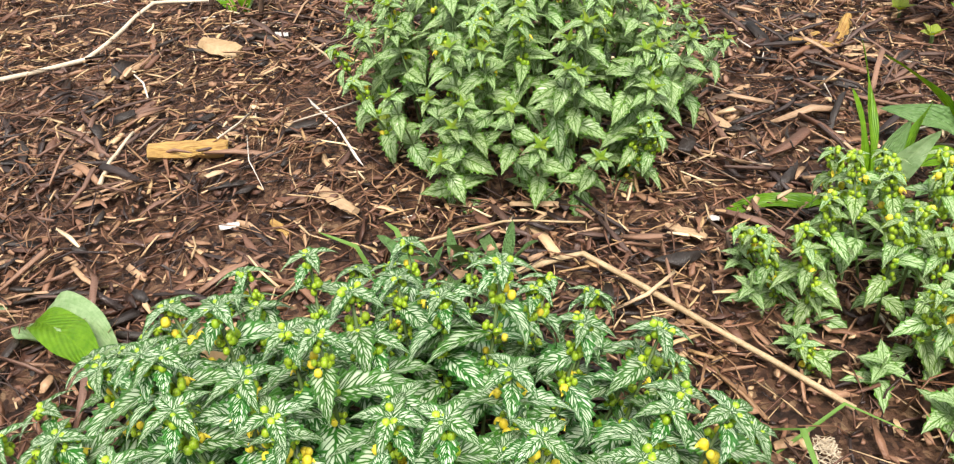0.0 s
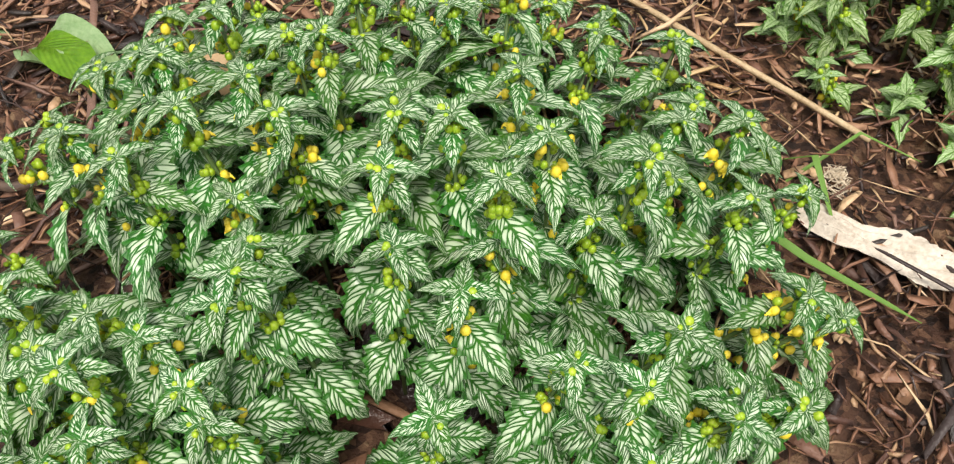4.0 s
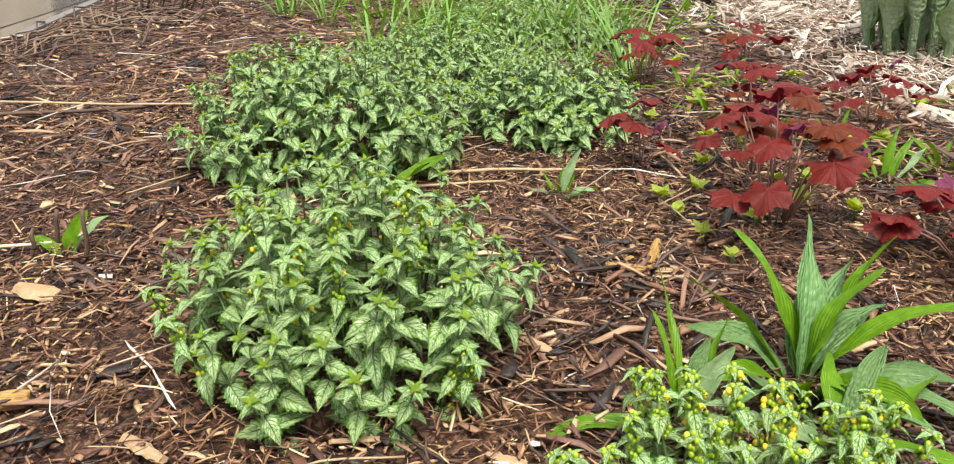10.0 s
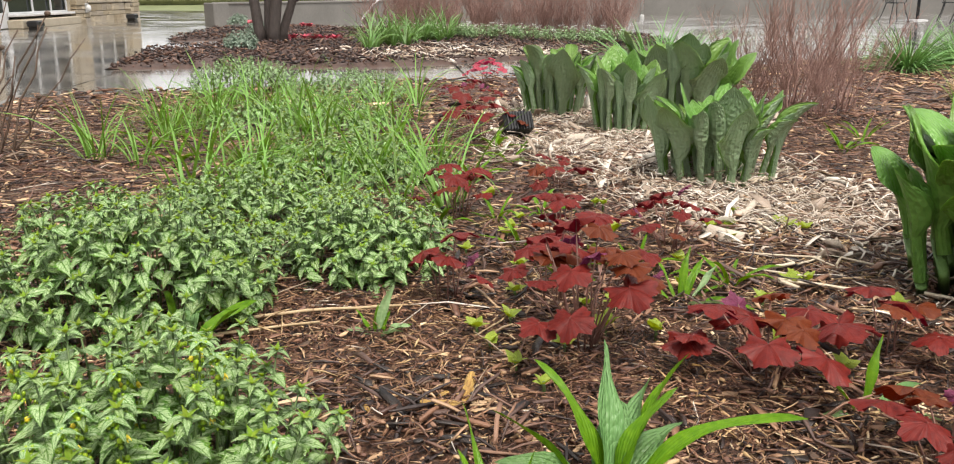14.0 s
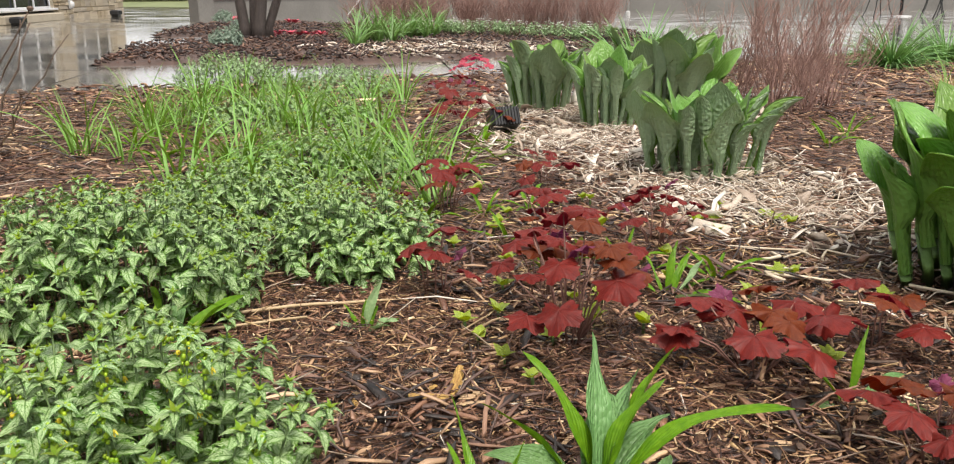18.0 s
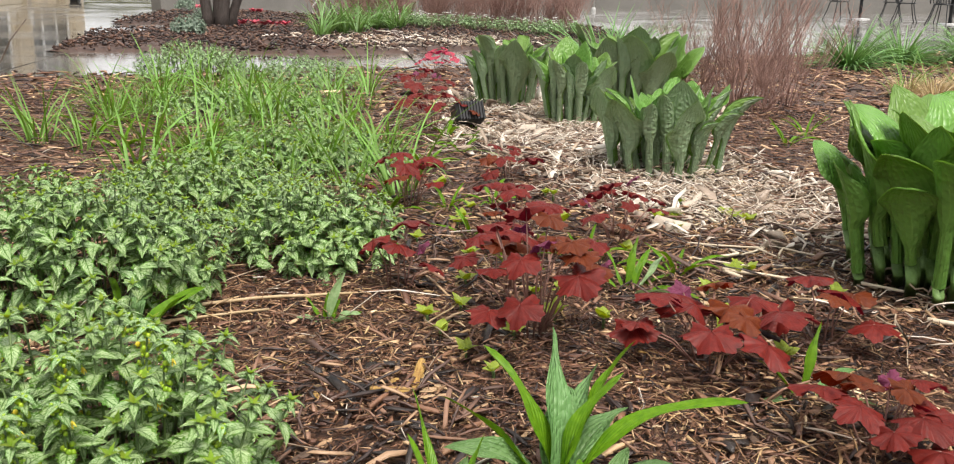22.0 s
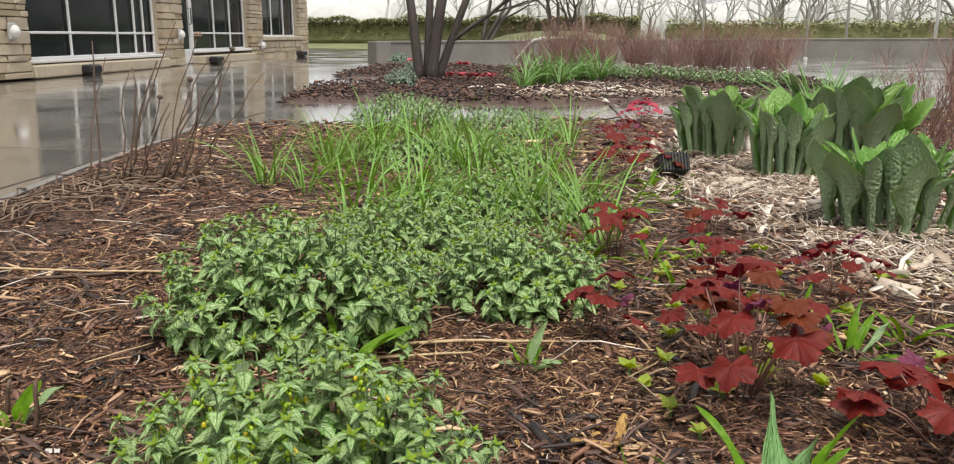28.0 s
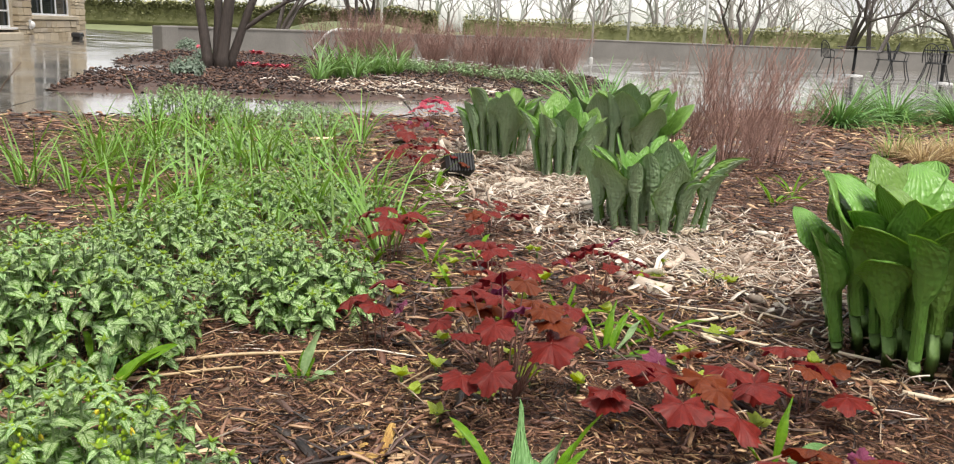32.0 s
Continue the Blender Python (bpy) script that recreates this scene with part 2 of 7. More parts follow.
def soil_mat():
    """Fine shredded bark between the loose chips: small flakes in many browns."""
    n = Nodes("bark_soil", 0.6)
    flakes = n.math("ADD", n.math("MULTIPLY", n.voronoi(150.0, "F1", "Color"), 0.55), n.math("MULTIPLY", n.voronoi(70.0, "F1", "Color"), 0.45))
    patch = n.noise(4.0, 6.0, 0.7)
    f = n.math("ADD", n.math("MULTIPLY", flakes, 0.75), n.math("MULTIPLY", patch, 0.35))
    col = n.ramp(f, [(0.30, (0.010, 0.006, 0.004)), (0.45, (0.052, 0.025, 0.016)), (0.57, (0.120, 0.058, 0.035)), (0.70, (0.215, 0.115, 0.066)), (0.82, (0.36, 0.23, 0.13))])
    return n.done(col, n.math("ADD", flakes, n.noise(190.0, 5.0, 0.7)), 0.012, 1.0, rough=n.ramp(patch, [(0.4, (0.32,) * 3), (0.6, (0.7,) * 3)]))


M["soil"] = soil_mat()
M["chip"] = chip_mat("bark_chips", [(0.0, (0.020, 0.011, 0.009)), (0.16, (0.060, 0.028, 0.019)), (0.34, (0.110, 0.053, 0.034)), (0.52, (0.165, 0.082, 0.048)), (0.70, (0.225, 0.125, 0.073)), (0.84, (0.32, 0.20, 0.115)), (0.92, (0.43, 0.29, 0.165)), (0.985, (0.60, 0.46, 0.29))])
M["shred"] = chip_mat("dark_bark_shreds", [(0.0, (0.028, 0.018, 0.016)), (0.26, (0.070, 0.040, 0.031)), (0.50, (0.130, 0.071, 0.050)), (0.72, (0.190, 0.106, 0.068)), (0.88, (0.30, 0.19, 0.115)), (0.96, (0.44, 0.31, 0.19))], 0.4)
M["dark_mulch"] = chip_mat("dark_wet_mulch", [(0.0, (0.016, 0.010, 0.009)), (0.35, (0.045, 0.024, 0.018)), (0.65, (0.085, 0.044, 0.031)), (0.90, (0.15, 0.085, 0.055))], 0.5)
M["litter"] = chip_mat("pale_leaf_litter", [(0.0, (0.16, 0.11, 0.075)), (0.20, (0.28, 0.215, 0.155)), (0.45, (0.40, 0.34, 0.275)), (0.75, (0.54, 0.485, 0.42))], 0.7)
M["papery"] = chip_mat("papery_dead_leaf", [(0.0, (0.24, 0.185, 0.14)), (0.3, (0.37, 0.31, 0.25)), (0.6, (0.50, 0.45, 0.385))], 0.8)
M["fibre"] = chip_mat("bark_fibre", [(0.0, (0.03, 0.016, 0.012)), (0.25, (0.085, 0.038, 0.022)), (0.5, (0.145, 0.068, 0.036)), (0.75, (0.22, 0.125, 0.068)), (0.92, (0.36, 0.25, 0.14))])
M["sliver"] = chip_mat("tan_wood_sliver", [(0.0, (0.18, 0.10, 0.05)), (0.4, (0.29, 0.18, 0.085)), (0.7, (0.38, 0.26, 0.13)), (0.93, (0.56, 0.44, 0.27))])
M["dark_flake"] = mottled("wet_black_bark", (0.010, 0.008, 0.008), (0.048, 0.036, 0.030), 30.0, 0.38, 0.006, stretch=(3, 1, 1))
M["dry_stalk"] = mottled("dry_brown_stalk", (0.12, 0.08, 0.055), (0.27, 0.195, 0.135), 25.0, 0.7, 0.002)
M["lance_pale"] = leaf_mat("grey_green_seedling_leaf", (0.17, 0.29, 0.11), (0.31, 0.43, 0.22), 9.0, 0.8, 0.06, 0.42, None, 0.2, 0.8, 0.01, relief=0.0018)
M["straw"] = mottled("dry_straw", (0.30, 0.20, 0.10), (0.56, 0.43, 0.26), 18.0, 0.6, 0.002, stretch=(3, 3, 3))
M["pale_straw"] = mottled("bleached_stalk", (0.46, 0.36, 0.24), (0.68, 0.60, 0.47), 22.0, 0.65, 0.002)
M["twig"] = mottled("dry_brown_twig", (0.045, 0.028, 0.020), (0.14, 0.085, 0.054), 25.0, 0.7, 0.002)
# twig red-brown, lightened a little to stand in for mist on the far shrubs
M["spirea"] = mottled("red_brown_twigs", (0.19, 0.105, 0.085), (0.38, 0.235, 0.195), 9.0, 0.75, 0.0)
M["fresh_wood"] = mottled("split_yellow_wood", (0.20, 0.09, 0.02), (0.62, 0.40, 0.12), 34.0, 0.6, 0.010, stretch=(0.6, 6, 6), fine=4.0)
M["pale_chip"] = mottled("pale_wood_chip", (0.32, 0.20, 0.105), (0.54, 0.38, 0.23), 40.0, 0.6, 0.003, stretch=(1, 5, 5))
M["stone"] = mottled("tan_stone", (0.30, 0.19, 0.09), (0.48, 0.34, 0.19), 22.0, 0.6, 0.004)
M["white_stone"] = mottled("white_stone", (0.36, 0.34, 0.31), (0.62, 0.60, 0.57), 30.0, 0.5, 0.003)
M["dead_leaf"] = mottled("dead_papery_leaf", (0.33, 0.27, 0.20), (0.66, 0.60, 0.51), 28.0, 0.55, 0.006)
M["lamium"] = nettle_mat("silver_veined_leaf", (0.014, 0.098, 0.006), (0.036, 0.180, 0.012), (0.56, 0.69, 0.48), 13.0, 0.075, 0.95)
M["lamium_green"] = nettle_mat("green_veined_leaf", (0.045, 0.145, 0.006), (0.100, 0.250, 0.014), (0.47, 0.62, 0.33), 11.0, 0.018, 0.96, 0.30, 0.10, 0.015)
M["lamium_tip"] = leaf_mat("young_leaf", (0.17, 0.29, 0.020), (0.31, 0.43, 0.045), 7.0, 0.6, 0.06, 0.4, None, 0.25)
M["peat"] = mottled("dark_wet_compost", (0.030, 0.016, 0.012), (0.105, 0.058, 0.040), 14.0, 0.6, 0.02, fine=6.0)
M["stem"] = mottled("green_stem", (0.07, 0.13, 0.035), (0.13, 0.20, 0.06), 60.0, 0.5)
M["bud"] = mottled("green_bud", (0.17, 0.34, 0.015), (0.40, 0.52, 0.030), 90.0, 0.35)
M["flower"] = mottled("yellow_petal", (0.74, 0.56, 0.02), (0.86, 0.72, 0.08), 120.0, 0.5)
M["hosta"] = quilt_mat("blue_green_quilted_leaf", (0.265, 0.380, 0.215), (0.395, 0.515, 0.315), 0.42, 0.28, 0.012, 0.009)
M["hosta_inner"] = quilt_mat("bright_inner_leaf", (0.125, 0.275, 0.048), (0.220, 0.395, 0.082), 0.36, 0.28, 0.012, 0.005)
M["hosta_fresh"] = quilt_mat("fresh_quilted_leaf", (0.115, 0.250, 0.042), (0.195, 0.360, 0.072), 0.34, 0.24, 0.012, 0.005)
M["hosta_stalk"] = mottled("grooved_leaf_stalk", (0.12, 0.235, 0.055), (0.19, 0.32, 0.090), 30.0, 0.45, 0.003, stretch=(6, 6, 0.6))
M["heuchera"] = leaf_mat("red_lobed_leaf", (0.095, 0.007, 0.007), (0.190, 0.018, 0.014), 5.0, 0.9, 0.03, 0.42, None, 0.2, 0.9, 0.015, relief=0.0015)
M["heuchera_orange"] = leaf_mat("rust_orange_leaf", (0.105, 0.016, 0.007), (0.180, 0.040, 0.013), 5.0, 0.9, 0.03, 0.42, None, 0.25, 0.9, 0.02, relief=0.0015)
M["heuchera_violet"] = leaf_mat("young_violet_leaf", (0.13, 0.022, 0.055), (0.24, 0.06, 0.12), 5.0, 0.9, 0.05, 0.4, None, 0.2, 0.5, 0.01)
M["heuchera_crimson"] = leaf_mat("crimson_leaf", (0.30, 0.020, 0.045), (0.50, 0.060, 0.105), 5.0, 0.9, 0.05, 0.45, None, 0.2, 0.5, 0.01)
for tone in ("heuchera", "heuchera_orange", "heuchera_violet"):
    M[tone].node_tree.nodes["Principled BSDF"].inputs["Specular IOR Level"].default_value = 0.22
M["petiole"] = mottled("hairy_red_stalk", (0.16, 0.07, 0.06), (0.30, 0.17, 0.13), 60.0, 0.6)
M["lance"] = leaf_mat("lance_leaf", (0.075, 0.190, 0.007), (0.155, 0.300, 0.015), 11.0, 0.8, 0.05, 0.36, None, 0.24, 0.0, 0.02, relief=0.0012)
M["lance_blue"] = quilt_mat("spotted_lance_leaf", (0.075, 0.180, 0.048), (0.185, 0.305, 0.120), 0.38, 0.14, 0.01, 0.0035, 8.0)
for tone in ("lance", "lance_blue"):
    M[tone].node_tree.nodes["Principled BSDF"].inputs["Specular IOR Level"].default_value = 0.25
M["yellow_leaf"] = leaf_mat("yellow_green_seedling", (0.24, 0.34, 0.035), (0.40, 0.48, 0.07), 6.0, 0.7, 0.06, 0.45, None, 0.25)
M["grass"] = blade_mat("grass_blade", (0.075, 0.180, 0.022), (0.175, 0.325, 0.060))
M["daylily"] = blade_mat("daylily_blade", (0.080, 0.19, 0.055), (0.17, 0.32, 0.105))
M["iris"] = blade_mat("broad_blade", (0.085, 0.18, 0.050), (0.16, 0.29, 0.085))
M["tan_grass"] = blade_mat("cut_tan_grass", (0.30, 0.22, 0.11), (0.50, 0.40, 0.23))
M["silver_leaf"] = blade_mat("grey_green_leaf", (0.13, 0.19, 0.14), (0.27, 0.35, 0.27))
M["corner"] = blade_mat("pale_green_leaf", (0.12, 0.22, 0.085), (0.28, 0.40, 0.20))
M["pink"] = mottled("pink_red_petal", (0.42, 0.03, 0.06), (0.62, 0.09, 0.14), 40.0, 0.5)
M["bark"] = mottled("wet_dark_bark", (0.024, 0.019, 0.017), (0.085, 0.066, 0.058), 20.0, 0.55, 0.02, stretch=(3, 3, 0.7))
# bark of the distant trees, greyed so the colour itself carries the haze
M["far_bark"] = mottled("haze_painted_bark", (0.17, 0.155, 0.145), (0.30, 0.28, 0.265), 3.0, 0.85)
M["lawn"] = mottled("lawn", (0.12, 0.145, 0.065), (0.20, 0.225, 0.11), 1.5, 0.8, 0.03, fine=20.0)
M["hedge"] = mottled("hedge_leaves", (0.16, 0.17, 0.075), (0.32, 0.32, 0.16), 2.5, 0.75, 0.0, fine=10.0)
M["wall_concrete"] = mottled("grey_concrete_wall", (0.125, 0.12, 0.11), (0.21, 0.20, 0.185), 1.2, 0.75, 0.01, fine=25.0)
M["plinth"] = mottled("tan_cast_plinth", (0.40, 0.34, 0.25), (0.54, 0.47, 0.36), 3.0, 0.6, 0.004)
M["frame"] = mottled("white_window_frame", (0.70, 0.71, 0.72), (0.80, 0.80, 0.80), 6.0, 0.35)
M["black"] = mottled("black_plastic", (0.010, 0.010, 0.011), (0.028, 0.028, 0.030), 30.0, 0.35)
M["iron"] = mottled("black_wrought_iron", (0.016, 0.017, 0.018), (0.045, 0.046, 0.048), 30.0, 0.4, metal=0.6)
M["grey_paint"] = mottled("grey_painted_metal", (0.32, 0.32, 0.31), (0.46, 0.46, 0.45), 8.0, 0.45)
M["white_paint"] = mottled("white_painted_metal", (0.68, 0.68, 0.68), (0.8, 0.8, 0.8), 8.0, 0.4)
M["roof"] = mottled("roof_membrane", (0.2, 0.2, 0.2), (0.3, 0.3, 0.3), 2.0, 0.8)


def wet_concrete():
    n = Nodes("wet_concrete", 0.1, 0.0, 0.8)
    big = n.noise(0.9, 4.0, 0.55)
    fine = n.noise(24.0, 5.0, 0.65)
    col = n.ramp(n.math("ADD", n.math("MULTIPLY", big, 0.6), n.math("MULTIPLY", fine, 0.4)), [(0.3, (0.17, 0.155, 0.130)), (0.7, (0.30, 0.278, 0.245))])
    col = n.hsv(col, 0.5, 1.0, n.math("ADD", 0.88, n.math("MULTIPLY", n.rand(), 0.24)))
    rough = n.ramp(big, [(0.42, (0.07,) * 3), (0.66, (0.24,) * 3)])
    n.b.inputs["Coat Weight"].default_value = 1.0
    n.put(n.b.inputs["Coat Roughness"], n.ramp(big, [(0.40, (0.07,) * 3), (0.68, (0.20,) * 3)]))
    n.b.inputs["Coat IOR"].default_value = 1.8
    return n.done(col, n.math("ADD", n.math("ADD", n.noise(6.0, 3.0), n.noise(1.6, 2.0)), n.math("MULTIPLY", fine, 0.15)), 0.006, 0.17, rough=rough)


M["wet"] = wet_concrete()


def stone_mat():
    n = Nodes("buff_ashlar_stone", 0.7)
    f = n.noise(9.0, 5.0)
    a = n.ramp(n.rand(), [(0.0, (0.36, 0.28, 0.18)), (0.3, (0.47, 0.39, 0.27)), (0.6, (0.56, 0.47, 0.34)), (1.0, (0.42, 0.36, 0.29))])
    return n.done(n.hsv(a, 0.5, 1.0, n.math("ADD", 0.75, n.math("MULTIPLY", f, 0.5))), n.noise(35.0, 5.0), 0.012, 0.7)


M["ashlar"] = stone_mat()


def glass_mat():
    n = Nodes("dark_window_glass", 0.06, 0.0, 0.12)
    return n.done(n.ramp(n.noise(0.5), [(0.3, (0.012, 0.016, 0.018)), (0.7, (0.030, 0.036, 0.038))]))


M["glass"] = glass_mat()

# ---- mesh tools ----
rng = random.Random(7)


def gz(x, y=0.0):
    """Height of the ground: it falls gently from the building to the open patio."""
    return -0.0235 * min(max(x, -12.0), 1.0)


class MB:
    """Collects vertices, faces, leaf coordinates and material slots of one mesh."""

    def __init__(self):
        self.v, self.f, self.uv, self.mi = [], [], [], []

    def add(self, verts, faces, uvs=None, mi=0):
        o = len(self.v)
        self.v += [tuple(p) for p in verts]
        self.uv += uvs or [(0.0, 0.0)] * len(verts)
        self.f += [tuple(i + o for i in f) for f in faces]
        self.mi += [mi] * len(faces)
        return self

    def join(self, other, m):
        return self.add([m @ Vector(p) for p in other.v], other.f, list(other.uv), 0)

    def leaf(self, m, length, shape, n=8, fold=0.2, bend=0.6, across=(-1, -0.5, 0, 0.5, 1), tooth=0.0, wave=0.0, mi=0, twist=0.0, curl=0.0, seed=0):
        """A blade along local y, its upper side to z. shape(s) gives half the width; bend lets the tip droop."""
        verts, uvs, faces = [], [], []
        y = z = 0.0
        step = length / n
        for i in range(n + 1):
            s = i / n
            a = -bend * s
            if i:
                y += step * math.cos(a)
                z += step * math.sin(a)
            bite = (1 + (tooth if i % 2 else -tooth * 0.5)) if 0 < i < n else 1.0
            w = shape(s) * bite
            tw = twist * s
            for j in across:
                cup = fold + curl * abs(j)
                dx = j * w * math.cos(cup)
                dz = abs(j) * w * math.sin(cup) + wave * w * math.sin(s * 11 + j * 2.2 + seed) * abs(j)
                px, pz = dx * math.cos(tw) - dz * math.sin(tw), dx * math.sin(tw) + dz * math.cos(tw)
                verts.append(m @ Vector((px, y - pz * math.sin(a), z + pz * math.cos(a))))
                uvs.append((s, float(j) * bite))
        k = len(across)
        for i in range(n):
            for j in range(k - 1):
                a = i * k + j
                faces.append((a, a + 1, a + k + 1, a + k))
        return self.add(verts, faces, uvs, mi)

    def tube(self, pts, radii, n=5, mi=0, cap=True):
        verts, faces = [], []
        pts = [Vector(p) for p in pts]
        if not isinstance(radii, (list, tuple)):
            radii = [radii] * len(pts)
        for i, p in enumerate(pts):
            d = (pts[min(i + 1, len(pts) - 1)] - pts[max(i - 1, 0)]).normalized()
            side = d.cross(Vector((0.31, 0.17, 0.93)))
            if side.length < 0.05:
                side = d.cross(Vector((1, 0, 0)))
            side.normalize()
            up = side.cross(d)
            for k in range(n):
                a = 2 * math.pi * k / n
                verts.append(p + radii[i] * (side * math.cos(a) + up * math.sin(a)))
        for i in range(len(pts) - 1):
            for k in range(n):
                a, b = i * n + k, i * n + (k + 1) % n
                faces.append((a, b, b + n, a + n))
        if cap:
            faces += [tuple(range(n - 1, -1, -1)), tuple((len(pts) - 1) * n + k for k in range(n))]
        return self.add(verts, faces, [(v.z, 0.0) for v in verts], mi)

    def box(self, c, d, m=None, mi=0, taper=1.0, bevel=0.0):
        x, y, z = d[0] / 2, d[1] / 2, d[2] / 2
        if not bevel:
            vs = [Vector((sx * x * (taper if sz > 0 else 1), sy * y * (taper if sz > 0 else 1), sz * z)) for sz in (-1, 1) for sx, sy in ((-1, -1), (1, -1), (1, 1), (-1, 1))]
            fs = [(3, 2, 1, 0), (4, 5, 6, 7), (0, 1, 5, 4), (1, 2, 6, 5), (2, 3, 7, 6), (3, 0, 4, 7)]
        else:
            b = bevel
            ring = [(-x + b, -y), (x - b, -y), (x, -y + b), (x, y - b), (x - b, y), (-x + b, y), (-x, y - b), (-x, -y + b)]
            inner = [(px * (1 - b / x), py * (1 - b / y)) for px, py in ring]
            vs = [Vector((px, py, q)) for pl, q in ((inner, -z), (ring, -z + b), (ring, z - b), (inner, z)) for px, py in pl]
            fs = [tuple(range(7, -1, -1)), tuple(range(24, 32))]
            fs += [(r * 8 + k, r * 8 + (k + 1) % 8, r * 8 + 8 + (k + 1) % 8, r * 8 + 8 + k) for r in range(3) for k in range(8)]
        c = Vector(c)
        vs = [c + (m @ v if m else v) for v in vs]
        return self.add(vs, fs, None, mi)

    def ball(self, c, r, n=6, mi=0, squash=(1, 1, 1), rings=3):
        c = Vector(c)
        vs = [c + Vector((0, 0, -r * squash[2]))]
        for i in range(1, rings + 1):
            t = math.pi * i / (rings + 1)
            for k in range(n):
                a = 2 * math.pi * (k + 0.5 * (i % 2)) / n
                vs.append(c + Vector((r * squash[0] * math.sin(t) * math.cos(a), r * squash[1] * math.sin(t) * math.sin(a), -r * squash[2] * math.cos(t))))
        vs.append(c + Vector((0, 0, r * squash[2])))
        fs = [(0, 1 + (k + 1) % n, 1 + k) for k in range(n)]
        for i in range(rings - 1):
            for k in range(n):
                a, b = 1 + i * n + k, 1 + i * n + (k + 1) % n
                fs.append((a, b, b + n, a + n))
        o, last = 1 + (rings - 1) * n, len(vs) - 1
        fs += [(o + k, o + (k + 1) % n, last) for k in range(n)]
        return self.add(vs, fs, None, mi)

    def mesh(self, name, mats, smooth=False):
        me = bpy.data.meshes.new(name)
        me.from_pydata(self.v, [], self.f)
        for m in mats if isinstance(mats, (list, tuple)) else [mats]:
            me.materials.append(m)
        me.polygons.foreach_set("material_index", self.mi)
        lay = me.uv_layers.new(name="UVMap")
        idx = np.empty(len(me.loops), dtype=np.int32)
        me.loops.foreach_get("vertex_index", idx)
        lay.data.foreach_set("uv", np.asarray(self.uv, dtype=np.float32)[idx].ravel())
        if smooth:
            me.polygons.foreach_set("use_smooth", [True] * len(me.polygons))
        me.update()
        return me


def thing(name, at, label, category, group="", kind="", turn=0.0, scale=1.0):
    """An Empty at a thing's base, which holds its parts."""
    ob = new(name)
    ob.empty_display_size = 0.05
    ob.matrix_basis = Matrix.LocRotScale(at, Euler((0, 0, turn)), (scale,) * 3)
    return tagged(ob, label, category, group, kind)


def part(name, mesh, parent, m=None, label=""):
    ob = new(name, mesh)
    ob.parent = parent
    if m is not None:
        ob.matrix_basis = m
    return tagged(ob, label)


def solid(name, mesh, label, category, group="", kind="", m=None):
    ob = new(name, mesh)
    if m is not None:
        ob.matrix_basis = m
    return tagged(ob, label, category, group, kind)


def aim(base, direction, up=(0, 0, 1)):
    """A pose at base whose y runs along direction and whose z leans to up."""
    y = Vector(direction).normalized()
    x = y.cross(Vector(up))
    if x.length < 1e-4:
        x = Vector((1, 0, 0))
    x.normalize()
    z = x.cross(y)
    return Matrix(((x.x, y.x, z.x, base[0]), (x.y, y.y, z.y, base[1]), (x.z, y.z, z.z, base[2]), (0, 0, 0, 1)))


